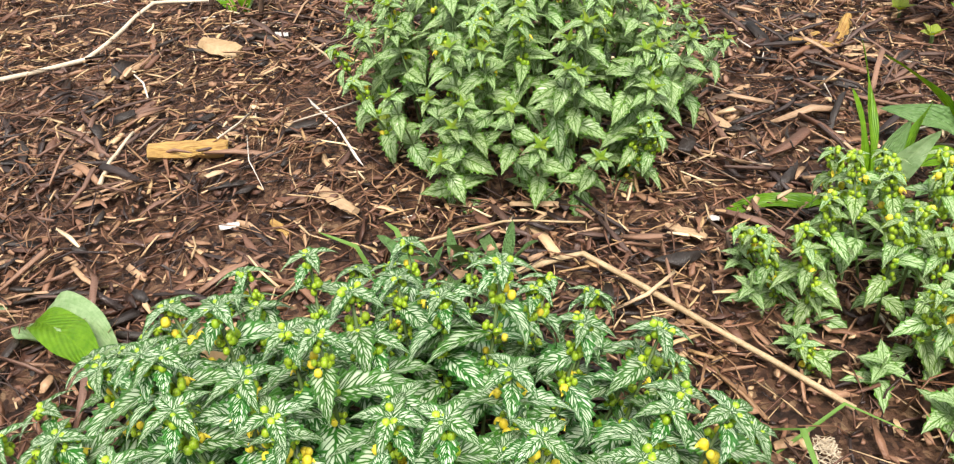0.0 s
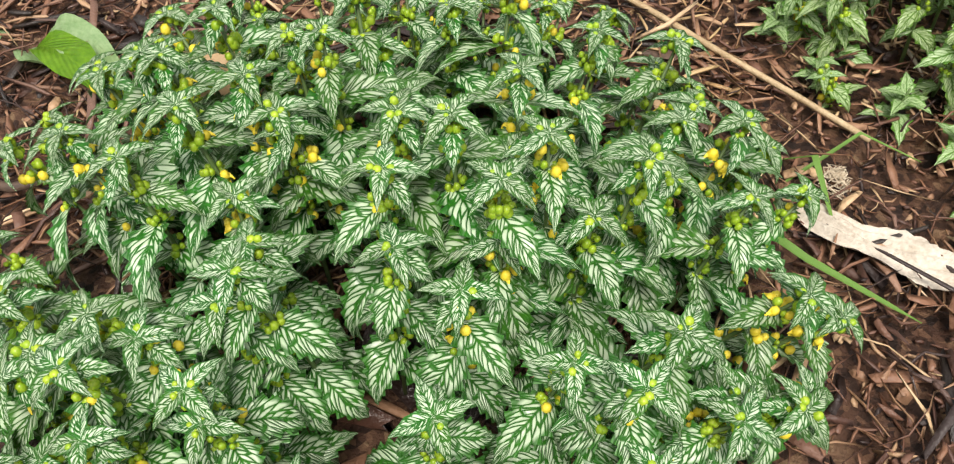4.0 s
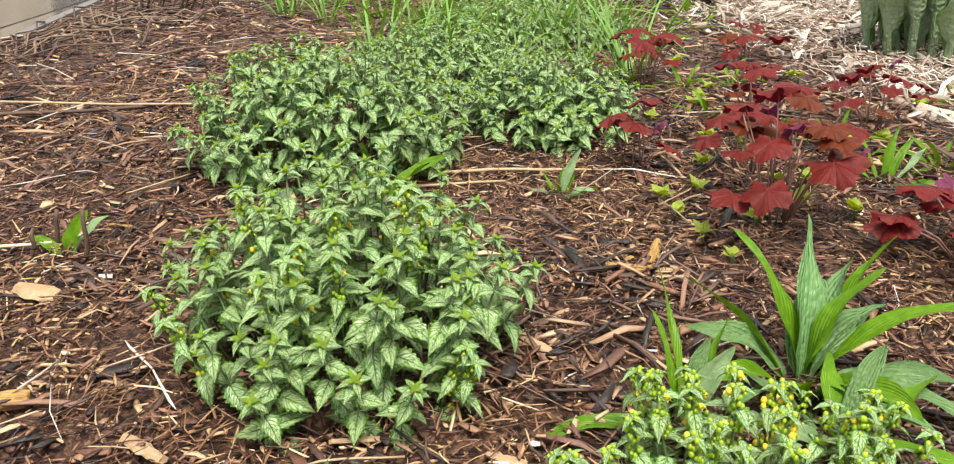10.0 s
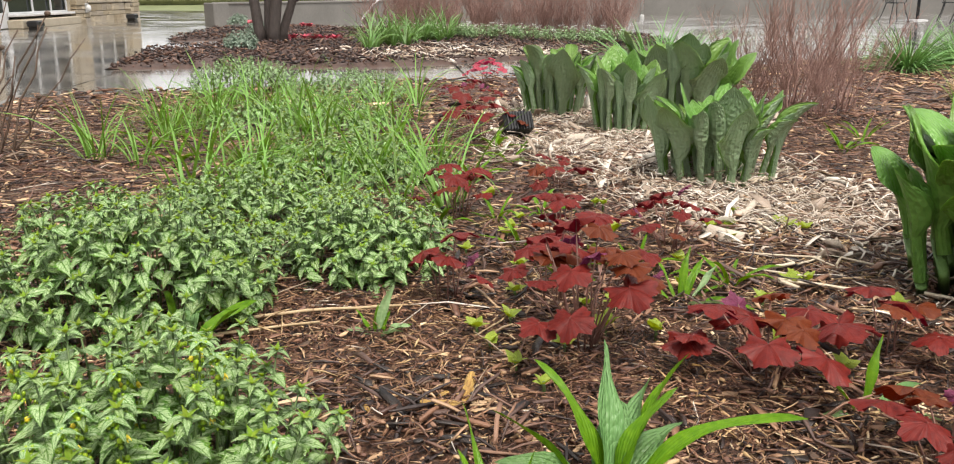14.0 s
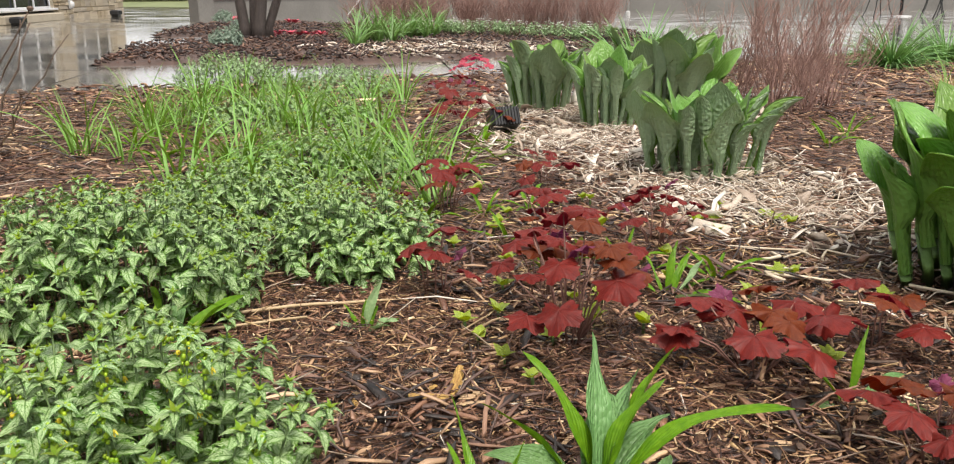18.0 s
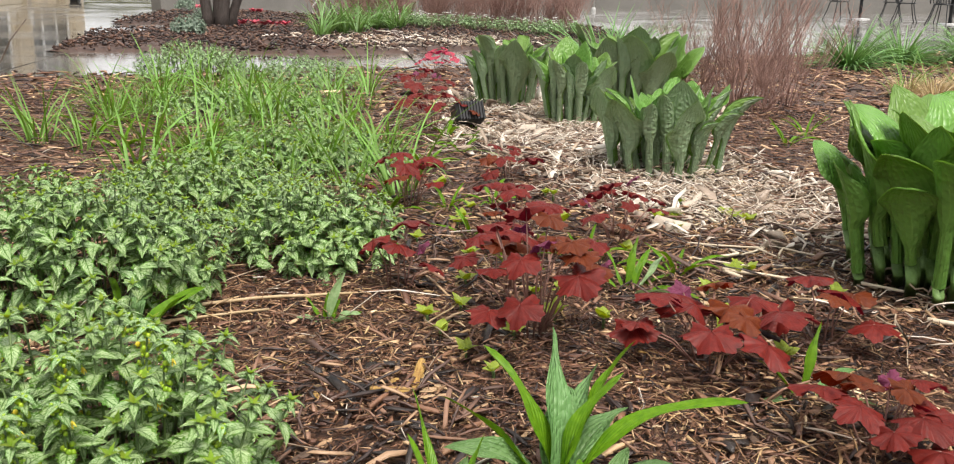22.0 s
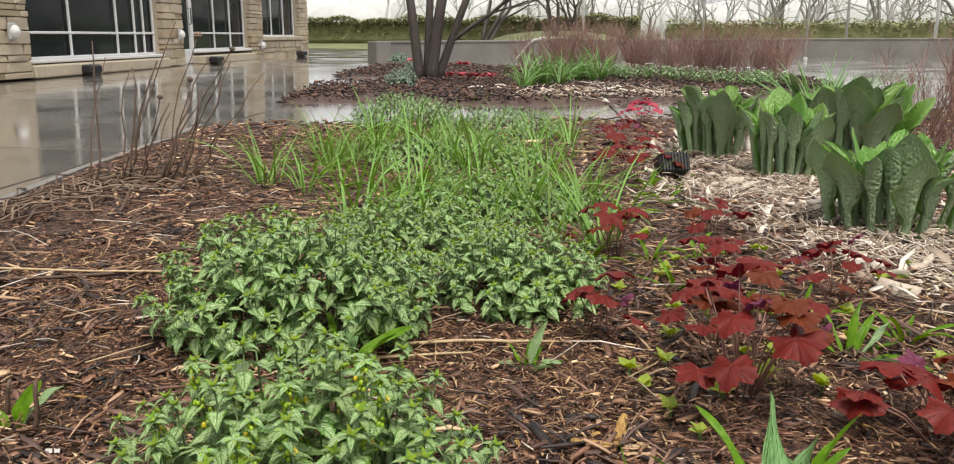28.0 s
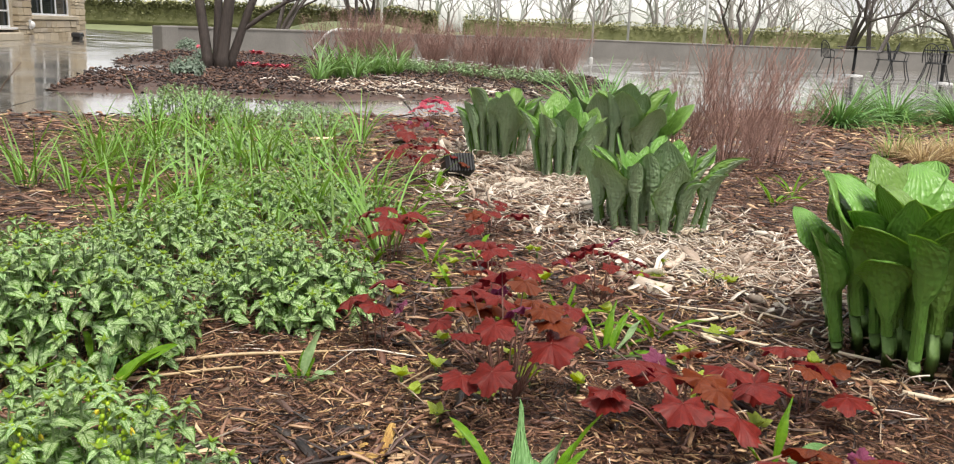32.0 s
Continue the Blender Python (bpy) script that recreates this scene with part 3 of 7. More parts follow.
def chips(name, n, place, size, mat, label, category, lift=0.012, tilt=0.35, seed=1, kink=0.05):
    """Many small flat pieces strewn over the ground, as one loose mass."""
    r = np.random.RandomState(seed)
    xy = place(r, n)
    n = len(xy)
    (l0, l1), (w0, w1), (h0, h1) = size
    ln = l0 + (l1 - l0) * r.rand(n) ** 2.2
    wd = np.minimum(w0 + (w1 - w0) * r.rand(n) ** 1.8, ln * 0.6)
    ht = h0 + (h1 - h0) * r.rand(n)
    az, ti, ro = r.rand(n) * 2 * np.pi, r.randn(n) * tilt * 0.5, r.randn(n) * tilt
    ca, sa, ct, st, cr, sr = np.cos(az), np.sin(az), np.cos(ti), np.sin(ti), np.cos(ro), np.sin(ro)
    ex = np.stack([ca * ct, sa * ct, st], 1)
    e0 = np.stack([-sa, ca, 0 * ca], 1)
    ez0 = np.cross(ex, e0)
    ey = e0 * cr[:, None] + ez0 * sr[:, None]
    ez = np.cross(ex, ey)
    gx = np.clip(xy[:, 0], -12, 1) * -0.0235
    c = np.stack([xy[:, 0], xy[:, 1], gx + mound(xy[:, 0], xy[:, 1]) + lift * r.rand(n) + np.abs(st) * ln * 0.25], 1)
    # three cross-sections: two broken ends and a middle that is bent aside
    side = np.array([(-1, -1), (1, -1), (1, 1), (-1, 1)], float)
    v = np.zeros((n, 12, 3))
    for k, along in enumerate((-1.0, 0.0, 1.0)):
        wide = (0.15 + 0.85 * r.rand(n)) if k != 1 else (0.8 + 0.3 * r.rand(n))
        mid = c + ex * (along * ln / 2 + (0.15 * ln * (r.rand(n) - 0.5) if k == 1 else 0))[:, None]
        if k == 1:
            mid = mid + ey * (ln * kink * r.randn(n))[:, None] + ez * (np.abs(ln * kink * 0.6 * r.randn(n)))[:, None]
        ragged = ln[:, None] * 0.06 * r.randn(n, 4) if k != 1 else np.zeros((n, 4))
        for q in range(4):
            v[:, 4 * k + q] = mid + ex * ragged[:, q:q + 1] + ey * (side[q, 0] * wd / 2 * wide)[:, None] + ez * (side[q, 1] * ht / 2)[:, None]
    quad = np.array([(3, 2, 1, 0), (8, 9, 10, 11)] + [(4 * k + q, 4 * k + (q + 1) % 4, 4 * k + 4 + (q + 1) % 4, 4 * k + 4 + q) for k in range(2) for q in range(4)])
    f = (quad[None] + (np.arange(n) * 12)[:, None, None]).reshape(-1, 4)
    me = bpy.data.meshes.new(name)
    me.vertices.add(n * 12)
    me.vertices.foreach_set("co", v.astype(np.float32).ravel())
    me.loops.add(len(f) * 4)
    me.loops.foreach_set("vertex_index", f.astype(np.int32).ravel())
    me.polygons.add(len(f))
    me.polygons.foreach_set("loop_start", np.arange(0, len(f) * 4, 4, dtype=np.int32))
    me.materials.append(mat)
    me.update(calc_edges=True)
    me.validate()
    return solid(name, me, label, category, kind="stuff")


def mound(x, y):
    """Small heaps and hollows in the mulch, for numbers or arrays."""
    return 0.008 * np.sin(3.1 * x + 1.3) * np.sin(2.7 * y + 0.4) + 0.006 * np.sin(7.9 * x + 2.0 * y) * np.cos(6.3 * y - 1.1 * x)


def ground_at(x, y):
    return gz(x, y) + float(mound(x, y))

# ---- ground, patio, beds ----
BED_MAIN = [(-1.55, -3.0), (-2.0, 0.2), (-2.40, 2.5), (-2.66, 3.45), (-2.90, 4.6), (-3.12, 5.42), (-2.68, 5.85), (-2.18, 6.12), (-1.2, 6.75), (0.0, 7.45), (0.95, 8.2), (2.5, 9.0), (4.1, 9.7), (6.5, 10.6), (8.0, 9.0), (7.5, -3.0)]
BED_TREE = [(-3.55, 7.62), (-2.8, 7.98), (-1.4, 8.3), (0.0, 9.5), (1.3, 10.6), (2.4, 13.2), (2.2, 15.6), (0.2, 17.6), (-2.5, 17.0), (-3.3, 12.6), (-3.5, 11.2), (-4.1, 10.0)]
BED_FAR = [(-4.75, 12.1), (-4.1, 12.5), (-3.35, 12.75), (-2.6, 17.0), (-4.2, 17.6), (-5.25, 15.6)]


def inside(poly, x, y):
    hit, j = False, len(poly) - 1
    for i in range(len(poly)):
        (xi, yi), (xj, yj) = poly[i], poly[j]
        if (yi > y) != (yj > y) and x < (xj - xi) * (y - yi) / (yj - yi) + xi:
            hit = not hit
        j = i
    return hit


def edge_gap(poly, x, y):
    best = 9.0
    for (ax, ay), (bx, by) in zip(poly, poly[1:] + poly[:1]):
        dx, dy = bx - ax, by - ay
        t = max(0.0, min(1.0, ((x - ax) * dx + (y - ay) * dy) / (dx * dx + dy * dy)))
        best = min(best, math.hypot(x - ax - t * dx, y - ay - t * dy))
    return best


def bed(name, poly, step, rise, label, mat="soil"):
    r = random.Random(3)
    xs, ys = [p[0] for p in poly], [p[1] for p in poly]
    nx, ny = int((max(xs) - min(xs)) / step) + 2, int((max(ys) - min(ys)) / step) + 2
    b, index = MB(), {}

    def vert(i, j):
        if (i, j) not in index:
            x, y = min(xs) + i * step + r.uniform(-0.3, 0.3) * step, min(ys) + j * step + r.uniform(-0.3, 0.3) * step
            d = edge_gap(poly, x, y) * (1 if inside(poly, x, y) else -1)
            z = gz(x, y) + float(mound(x, y)) * min(1.0, max(0.0, d * 4)) - 0.03 + min(0.03 + rise, max(0.0, 0.03 + d * 0.25)) + r.uniform(-0.006, 0.006)
            if d > 0.1:
                z = max(z, gz(x, y) - 0.008)
            index[i, j] = len(b.v)
            b.v.append((x, y, z))
            b.uv.append((x, y))
        return index[i, j]

    for i in range(nx):
        for j in range(ny):
            x, y = min(xs) + (i + 0.5) * step, min(ys) + (j + 0.5) * step
            if inside(poly, x, y) or edge_gap(poly, x, y) < step:
                b.f.append((vert(i, j), vert(i + 1, j), vert(i + 1, j + 1), vert(i, j + 1)))
                b.mi.append(0)
    return solid(name, b.mesh(name, M[mat], True), label, "mulch bed", kind="structure")


bed("ground_mulch_bed", BED_MAIN, 0.08, 0.0, "dark red-brown shredded bark mulch covering the garden bed")
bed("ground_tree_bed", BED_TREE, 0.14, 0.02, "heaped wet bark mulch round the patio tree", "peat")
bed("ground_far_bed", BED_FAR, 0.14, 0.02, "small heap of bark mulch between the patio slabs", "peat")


def far_ground():
    """One sheet to the horizon: level round the patio, a low grass bank behind the wall."""
    b = MB()
    xs = [-1500, -400, -150, -60, -35, -22, -14, -12, -6, 0, 1, 6, 12, 20, 30, 45, 70, 150, 400, 1500]
    ys = [-1500, -300, -60, -20, -8, 0, 10, 20, 28, 31, 33, 36, 40, 46, 55, 70, 110, 300, 1500]
    for y in ys:
        for x in xs:
            bank = min(1.0, max(0.0, (y - 31) / 9)) * (0.50 + 0.2 * min(1.0, max(0.0, (x - 2) / 14)))
            b.v.append((x, y, gz(x) - 0.16 + bank))
            b.uv.append((x, y))
    k = len(xs)
    for j in range(len(ys) - 1):
        for i in range(k - 1):
            b.f.append((j * k + i, j * k + i + 1, (j + 1) * k + i + 1, (j + 1) * k + i))
            b.mi.append(0)
    return solid("ground", b.mesh("ground", M["lawn"], True), "spring lawn reaching to the misty distance", "ground", kind="structure")


far_ground()


def patio():
    """Wet concrete in separate slabs with open joints over a darker base."""
    floor = thing("patio", (0, 0, 0), "rain-wet grey concrete patio laid in large slabs", "patio", kind="structure")
    base = MB()
    for x0, x1 in ((-12.0, 1.0), (1.0, 34.0)):
        base.add([(x0, -6, gz(x0) - 0.06), (x1, -6, gz(x1) - 0.06), (x1, 31.0, gz(x1) - 0.06), (x0, 31.0, gz(x0) - 0.06)], [(0, 1, 2, 3)])
    part("joint_base", base.mesh("joint_base", M["wall_concrete"]), floor)
    c, s = math.cos(0.14), math.sin(0.14)
    size = 3.0
    for i in range(-6, 14):
        for j in range(-3, 11):
            u0, v0 = i * size + 0.7, j * size + 1.6
            cx, cy = (u0 + size / 2) * c - (v0 + size / 2) * s, (u0 + size / 2) * s + (v0 + size / 2) * c
            if not (-11 < cx < 32 and -5 < cy < 31.5) or (cx > -0.2 and cy < 5 and cx < 6):
                continue
            g = 0.011
            quad = [(u0 + g, v0 + g), (u0 + size - g, v0 + g), (u0 + size - g, v0 + size - g), (u0 + g, v0 + size - g)]
            b = MB()
            w = [(p * c - q * s, p * s + q * c) for p, q in quad]
            b.add([(x, y, gz(x) - 0.055) for x, y in w] + [(x, y, gz(x) - 0.012) for x, y in w], [(4, 5, 6, 7), (0, 1, 5, 4), (1, 2, 6, 5), (2, 3, 7, 6), (3, 0, 4, 7)], [(x, y) for x, y in w] * 2)
            part("slab", b.mesh("slab", M["wet"]), floor)
    # a pale kerb strip along the main bed
    b = MB()
    line = [(-1.66, -2.0), (-2.03, 0.2), (-2.43, 2.5), (-2.69, 3.45), (-2.93, 4.6), (-3.16, 5.45)]
    for (ax, ay), (bx, by) in zip(line, line[1:]):
        d = Vector((by - ay, ax - bx, 0)).normalized() * 0.022
        b.add([(ax - d.x, ay - d.y, gz(ax) - 0.05), (ax + d.x, ay + d.y, gz(ax) - 0.05), (bx + d.x, by + d.y, gz(bx) - 0.05), (bx - d.x, by - d.y, gz(bx) - 0.05),
               (ax - d.x, ay - d.y, gz(ax) + 0.012), (ax + d.x, ay + d.y, gz(ax) + 0.012), (bx + d.x, by + d.y, gz(bx) + 0.012), (bx - d.x, by - d.y, gz(bx) + 0.012)],
              [(4, 5, 6, 7), (0, 1, 5, 4), (1, 2, 6, 5), (2, 3, 7, 6), (3, 0, 4, 7)])
    part("edging", b.mesh("edging", M["wall_concrete"]), floor, label="pale concrete edging strip along the bed")
    return floor


patio()


def low_wall():
    """Grey concrete seat wall with a slightly proud cap."""
    w = thing("wall_garden", (0, 0, 0), "low grey concrete garden wall with a smooth cap", "garden wall", kind="structure")
    line = [(-5.85, 17.6), (4.3, 30.2), (14.0, 30.0), (32.0, 29.0)]
    body, cap = MB(), MB()
    for (ax, ay), (bx, by) in zip(line, line[1:]):
        d = Vector((bx - ax, by - ay, 0))
        ln = d.length
        m = Matrix.Rotation(math.atan2(d.y, d.x), 3, "Z")
        body.box(((ax + bx) / 2, (ay + by) / 2, 0.17), (ln, 0.30, 0.76), m)
        cap.box(((ax + bx) / 2, (ay + by) / 2, 0.565), (ln + 0.02, 0.34, 0.05), m, bevel=0.012)
    part("wall_body", body.mesh("wall_body", M["wall_concrete"]), w)
    part("cap", cap.mesh("cap", M["wall_concrete"]), w)
    post = MB().box((-5.85, 17.6, 0.18), (0.36, 0.36, 0.80), Matrix.Rotation(0.88, 3, "Z"), bevel=0.015)
    part("end_pier", post.mesh("end_pier", M["wall_concrete"]), w)


low_wall()

# ---- the building beside the patio ----
BW = Matrix.Translation((-7.75, 9.6, 0.19)) @ Matrix.Rotation(math.atan2(0.99, -0.14), 4, "Z")


def building():
    h = thing("building", (0, 0, 0), "single-storey building of buff stone with white window frames", "building", kind="structure")
    h.matrix_basis = BW

    def bx(name, c, d, mat, parent=h, bevel=0.0, label=""):
        return part(name, MB().box(c, d, None, bevel=bevel).mesh(name, M[mat]), parent, None, label)

    # local x runs along the wall, -y faces the patio, z from the ground
    bx("wall_core", (4.5, 3.2, 1.7), (17.5, 5.6, 3.4), "plinth")
    bx("wall_head", (4.5, 0.2, 2.95), (17.4, 0.3, 0.9), "plinth")
    bx("roof", (4.5, 3.0, 3.5), (18.2, 7.0, 0.22), "roof")
    for c, d in (((-2.9, 0.2, 1.25), (5.3, 0.3, 2.5)), ((4.22, 0.2, 1.25), (0.84, 0.3, 2.5)), ((8.8, 0.2, 1.25), (0.86, 0.3, 2.5)), ((12.78, 0.2, 1.25), (0.9, 0.3, 2.5)), ((10.8, 0.2, 0.21), (3.1, 0.3, 0.42))):
        bx("backing_wall", c, d, "plinth")
    # cast plinths below the large windows
    bx("plinth", (1.78, -0.02, 0.07), (4.02, 0.26, 0.16), "plinth", bevel=0.02)
    bx("plinth", (6.85, -0.02, 0.07), (3.0, 0.26, 0.16), "plinth", bevel=0.02)

    def window(x0, x1, z0, z1, rails, posts, depth=0.045):
        w = part("window", MB().box(((x0 + x1) / 2, 0.16, (z0 + z1) / 2), (x1 - x0, 0.012, z1 - z0)).mesh("pane", M["glass"]), h, None, "dark reflecting window with a white frame")
        f = 0.034
        for z in [z0 + f / 2, z1 - f / 2] + rails:
            part("rail", MB().box(((x0 + x1) / 2, 0.12, z), (x1 - x0, depth, f), bevel=0.008).mesh("rail", M["frame"]), w)
        for x in [x0 + f / 2, x1 - f / 2] + posts:
            part("mullion", MB().box((x, 0.117, (z0 + z1) / 2), (f, depth - 0.01, z1 - z0 - 2 * f), bevel=0.008).mesh("mullion", M["frame"]), w)
        part("sill", MB().box(((x0 + x1) / 2, 0.06, z0 - 0.02), (x1 - x0 + 0.04, 0.20, 0.045), bevel=0.01).mesh("sill", M["frame"]), w)

    window(-0.22, 3.80, 0.21, 2.5, [0.55], [1.13, 2.5, 3.1, 3.42])
    window(5.45, 8.37, 0.24, 2.5, [0.56], [6.58, 7.5])
    window(9.24, 12.34, 0.50, 2.5, [], [10.4, 11.4])
    bx("window_ledge", (10.79, 0.02, 0.45), (3.3, 0.24, 0.09), "plinth", bevel=0.015)
    door = part("door", MB().box((5.05, 0.15, 1.1), (0.70, 0.012, 2.1)).mesh("door_pane", M["glass"]), h, None, "glazed white entrance door with a pull handle")
    for c, d in (((5.05, 0.13, 0.14), (0.78, 0.05, 0.26)), ((5.05, 0.13, 2.2), (0.78, 0.05, 0.12)), ((4.70, 0.13, 1.15), (0.09, 0.05, 2.0)), ((5.40, 0.13, 1.15), (0.09, 0.05, 2.0))):
        part("stile", MB().box(c, d, None, bevel=0.008).mesh("stile", M["frame"]), door)
    part("door_handle", MB().tube([(5.30, 0.10, 0.72), (5.30, 0.05, 0.72), (5.30, 0.05, 1.0), (5.30, 0.10, 1.0)], 0.012, 6).mesh("door_handle", M["iron"]), door)
    # courses of split stone
    r = random.Random(5)
    shapes = []
    for k in range(14):
        b = MB().box((0, 0, 0), (1, 1, 1), None, bevel=0.06)
        b.v = [(x + r.uniform(-0.03, 0.03), y + r.uniform(-0.05, 0.05), z + r.uniform(-0.03, 0.03)) for x, y, z in b.v]
        shapes.append(b.mesh("stone", M["ashlar"]))
    walls = ((-5.4, -0.24, 0.0, 1.75, -0.10), (3.82, 4.64, 0.0, 1.75, -0.04), (8.40, 9.22, 0.0, 1.75, -0.04), (9.22, 12.36, 0.0, 0.40, -0.04), (12.36, 13.2, 0.0, 1.75, -0.04))
    for x0, x1, z0, z1, front in walls:
        z = z0
        while z < z1 - 0.03:
            ch = min(r.choice((0.075, 0.10, 0.13, 0.16)), z1 - z)
            x = x0
            while x < x1 - 0.02:
                ln = min(r.uniform(0.18, 0.62), x1 - x)
                if x1 - x - ln < 0.1:
                    ln = x1 - x
                if x > -1.6:
                    st = part("stone", r.choice(shapes), h, Matrix.LocRotScale((x + ln / 2, front + 0.08 + r.uniform(-0.012, 0.012), z + ch / 2), None, (ln - 0.012, 0.2, ch - 0.010)))
                x += ln
            z += ch
    bx("pier_core", (-2.9, 0.06, 1.25), (5.28, 0.2, 2.5), "plinth")
    for x, z, fr in ((-0.66, 0.56, -0.16), (4.42, 0.53, -0.08), (9.0, 0.30, -0.08)):
        lamp = part("wall_lamp", MB().box((x, fr, z), (0.16, 0.05, 0.2), None, bevel=0.02).mesh("lamp_back", M["grey_paint"]), h, None, "small grey round-fronted wall lamp")
        part("lens", MB().ball((x, fr - 0.03, z), 0.075, 10, 0, (1, 0.8, 1), 5).mesh("lens", M["white_paint"], True), lamp)


building()

# ---- plants ----


def shape_ovate(w):
    return lambda s: w * (max(0.0, math.sin(math.pi * min(1.0, s ** 0.62))) ** 0.8) * (1 - 0.25 * s) if s < 0.999 else 0.0005


def shape_nettle(w):
    return lambda s: w * 1.18 * (max(0.0, math.sin(math.pi * min(1.0, s ** 0.6))) ** 0.85) * (1 - 0.15 * s) * (1 - s) ** 0.2 if s < 0.999 else 0.0003


def shape_lance(w):
    return lambda s: w * (0.12 + 0.88 * math.sin(math.pi * min(1.0, 0.06 + s * 0.94)) ** 0.8) if s < 0.999 else 0.0005


def shape_blade(w):
    return lambda s: w * (1 - s) ** 0.6 * (0.7 + 0.3 * min(1.0, s * 6)) + 0.0003


def lamium_leaf(n_along=9, length=0.045, width=0.014, bend=0.9, seed=0, tooth=0.30):
    return dict(length=length, shape=shape_nettle(width), n=n_along, fold=0.28, bend=bend, across=(-1, -0.5, 0, 0.5, 1), tooth=tooth, wave=0.08, seed=seed)


def lamium_shoot(seed, height, blooms, leaf_scale, detail=9, split=False, green=0):
    """One upright stem with crossed pairs of drooping toothed leaves; flowering ones carry whorls of buds.
    split: gives the leaves as poses of their own instead of joining them."""
    r = random.Random(seed)
    b = MB()
    lean = Vector((r.uniform(-0.12, 0.12), r.uniform(-0.12, 0.12), 1))
    top = lean.normalized() * height
    b.tube([(0, 0, 0), top * 0.5 + Vector((r.uniform(-0.005, 0.005), 0, 0)), top], [0.0022, 0.0019, 0.0013], 4, 0)
    stops = (0.42, 0.58, 0.72, 0.855, 0.96) if blooms else (0.58, 0.72, 0.85, 0.96)
    leaves = []
    turn = r.uniform(0, 3.14)
    for k, s in enumerate(stops):
        at = top * s
        size = ((1.05, 1.12, 1.05, 0.86, 0.52) if blooms else (1.15, 1.1, 0.95, 0.62))[k] * leaf_scale * r.uniform(0.85, 1.15)
        for side in (0, 1):
            a = turn + k * 1.57 + side * 3.14 + r.uniform(-0.3, 0.3)
            out = Vector((math.cos(a), math.sin(a), r.uniform(-0.15, 0.35) if blooms else r.uniform(-0.25, 0.30) + 0.06 * (k - 2)))
            m = aim(at, out) @ Matrix.Rotation(r.uniform(-0.25, 0.25), 4, "Y")
            bend = r.uniform(0.6, 1.6) if blooms else r.uniform(0.4, 1.1)
            if split:
                leaves.append((m @ Matrix.Scale(size, 4), k))
            else:
                b.leaf(m, mi=1, **lamium_leaf(detail, (0.048 if blooms else 0.045) * size, (0.0102 if blooms else 0.0120) * size, bend, seed + k, 0.26 if blooms else 0.22))
    for ring in ((0, 1) if not blooms else (0,)):
        for k in range(4):
            a = turn + k * 1.57 + 0.7 + 0.4 * ring
            b.leaf(aim(top, (math.cos(a), math.sin(a), 0.25 + 0.9 * ring)), mi=(4 if green and ring else 1), **lamium_leaf(6, (0.024 - 0.008 * ring) * leaf_scale, (0.0050 - 0.0021 * ring) * leaf_scale, 0.9 - 0.4 * ring, k, 0.12))
    if blooms:
        for k in range(1, 5):
            at = top * stops[k]
            full = (5, 9, 12, 10)[k - 1]
            for q in range(full + r.randint(-2, 3)):
                a = q * 2.4 + r.uniform(0, 0.5)
                p = at + Vector((math.cos(a), math.sin(a), 0)) * r.uniform(0.0035, 0.0078) + Vector((0, 0, r.uniform(-0.002, 0.010)))
                if r.random() < blooms * (1.5 if k < 4 else 0.2):
                    big = r.uniform(0.8, 1.15)
                    b.ball(p + Vector((math.cos(a), math.sin(a), 0.2)) * 0.003, 0.0036 * big, 7, 3, (1.0, 1.0, 1.15))
                    if r.random() < 0.4:
                        b.leaf(aim(p, (math.cos(a), math.sin(a), 0.6)), 0.0100, shape_ovate(0.0032), 5, 0.7, 1.5, mi=3)
                        b.leaf(aim(p, (math.cos(a), math.sin(a), -0.5)), 0.0080, shape_ovate(0.0030), 4, 0.2, 0.7, mi=3)
                else:
                    b.ball(p, r.uniform(0.0021, 0.0036), 6, 2, (1, 1, 1.15), 3)
    return b, leaves


LAM = [M["stem"], M["lamium"], M["bud"], M["flower"], M["lamium_tip"]]
LAMG = [M["stem"], M["lamium_green"], M["bud"], M["flower"], M["lamium_tip"]]
SHOOT_NEAR = [lamium_shoot(10 + k, 0.22, (0.03, 0.08, 0.14, 0.02, 0.30, 0.06)[k], 1.22, 16)[0].mesh("shoot", LAM, True) for k in range(6)]
SHOOT_MID = [lamium_shoot(30 + k, 0.22, (0.0, 0.0, 0.0, 0.0, 0.0, 0.05)[k], 0.98, 14, green=1)[0].mesh("shoot", LAMG, True) for k in range(6)]
SHOOT_SMALL = [lamium_shoot(40 + k, 0.22, 0.0, 0.92, 10, green=1)[0].mesh("shoot", LAMG, True) for k in range(6)]
SHOOT_EDGE = [lamium_shoot(50 + k, 0.17, (0.03, 0.22, 0.02, 0.08, 0.012)[k], 0.84, 12)[0].mesh("shoot", LAMG, True) for k in range(5)]
SHOOT_FAR = [lamium_shoot(70 + k, 0.20, 0.0, 1.0, 7, green=1)[0].mesh("shoot", LAMG, True) for k in range(4)]
SHOOT_CORNER = [lamium_shoot(75 + k, 0.20, 0.0, 0.8, 6)[0].mesh("shoot", [M["stem"]] + [M["corner"]] * 5, True) for k in range(4)]
LEAF_NEAR = [MB().leaf(Matrix(), **lamium_leaf(16, 0.048, 0.0110, 1.0 + 0.25 * k, k, 0.26)).mesh("leaf", M["lamium"], True) for k in range(5)]


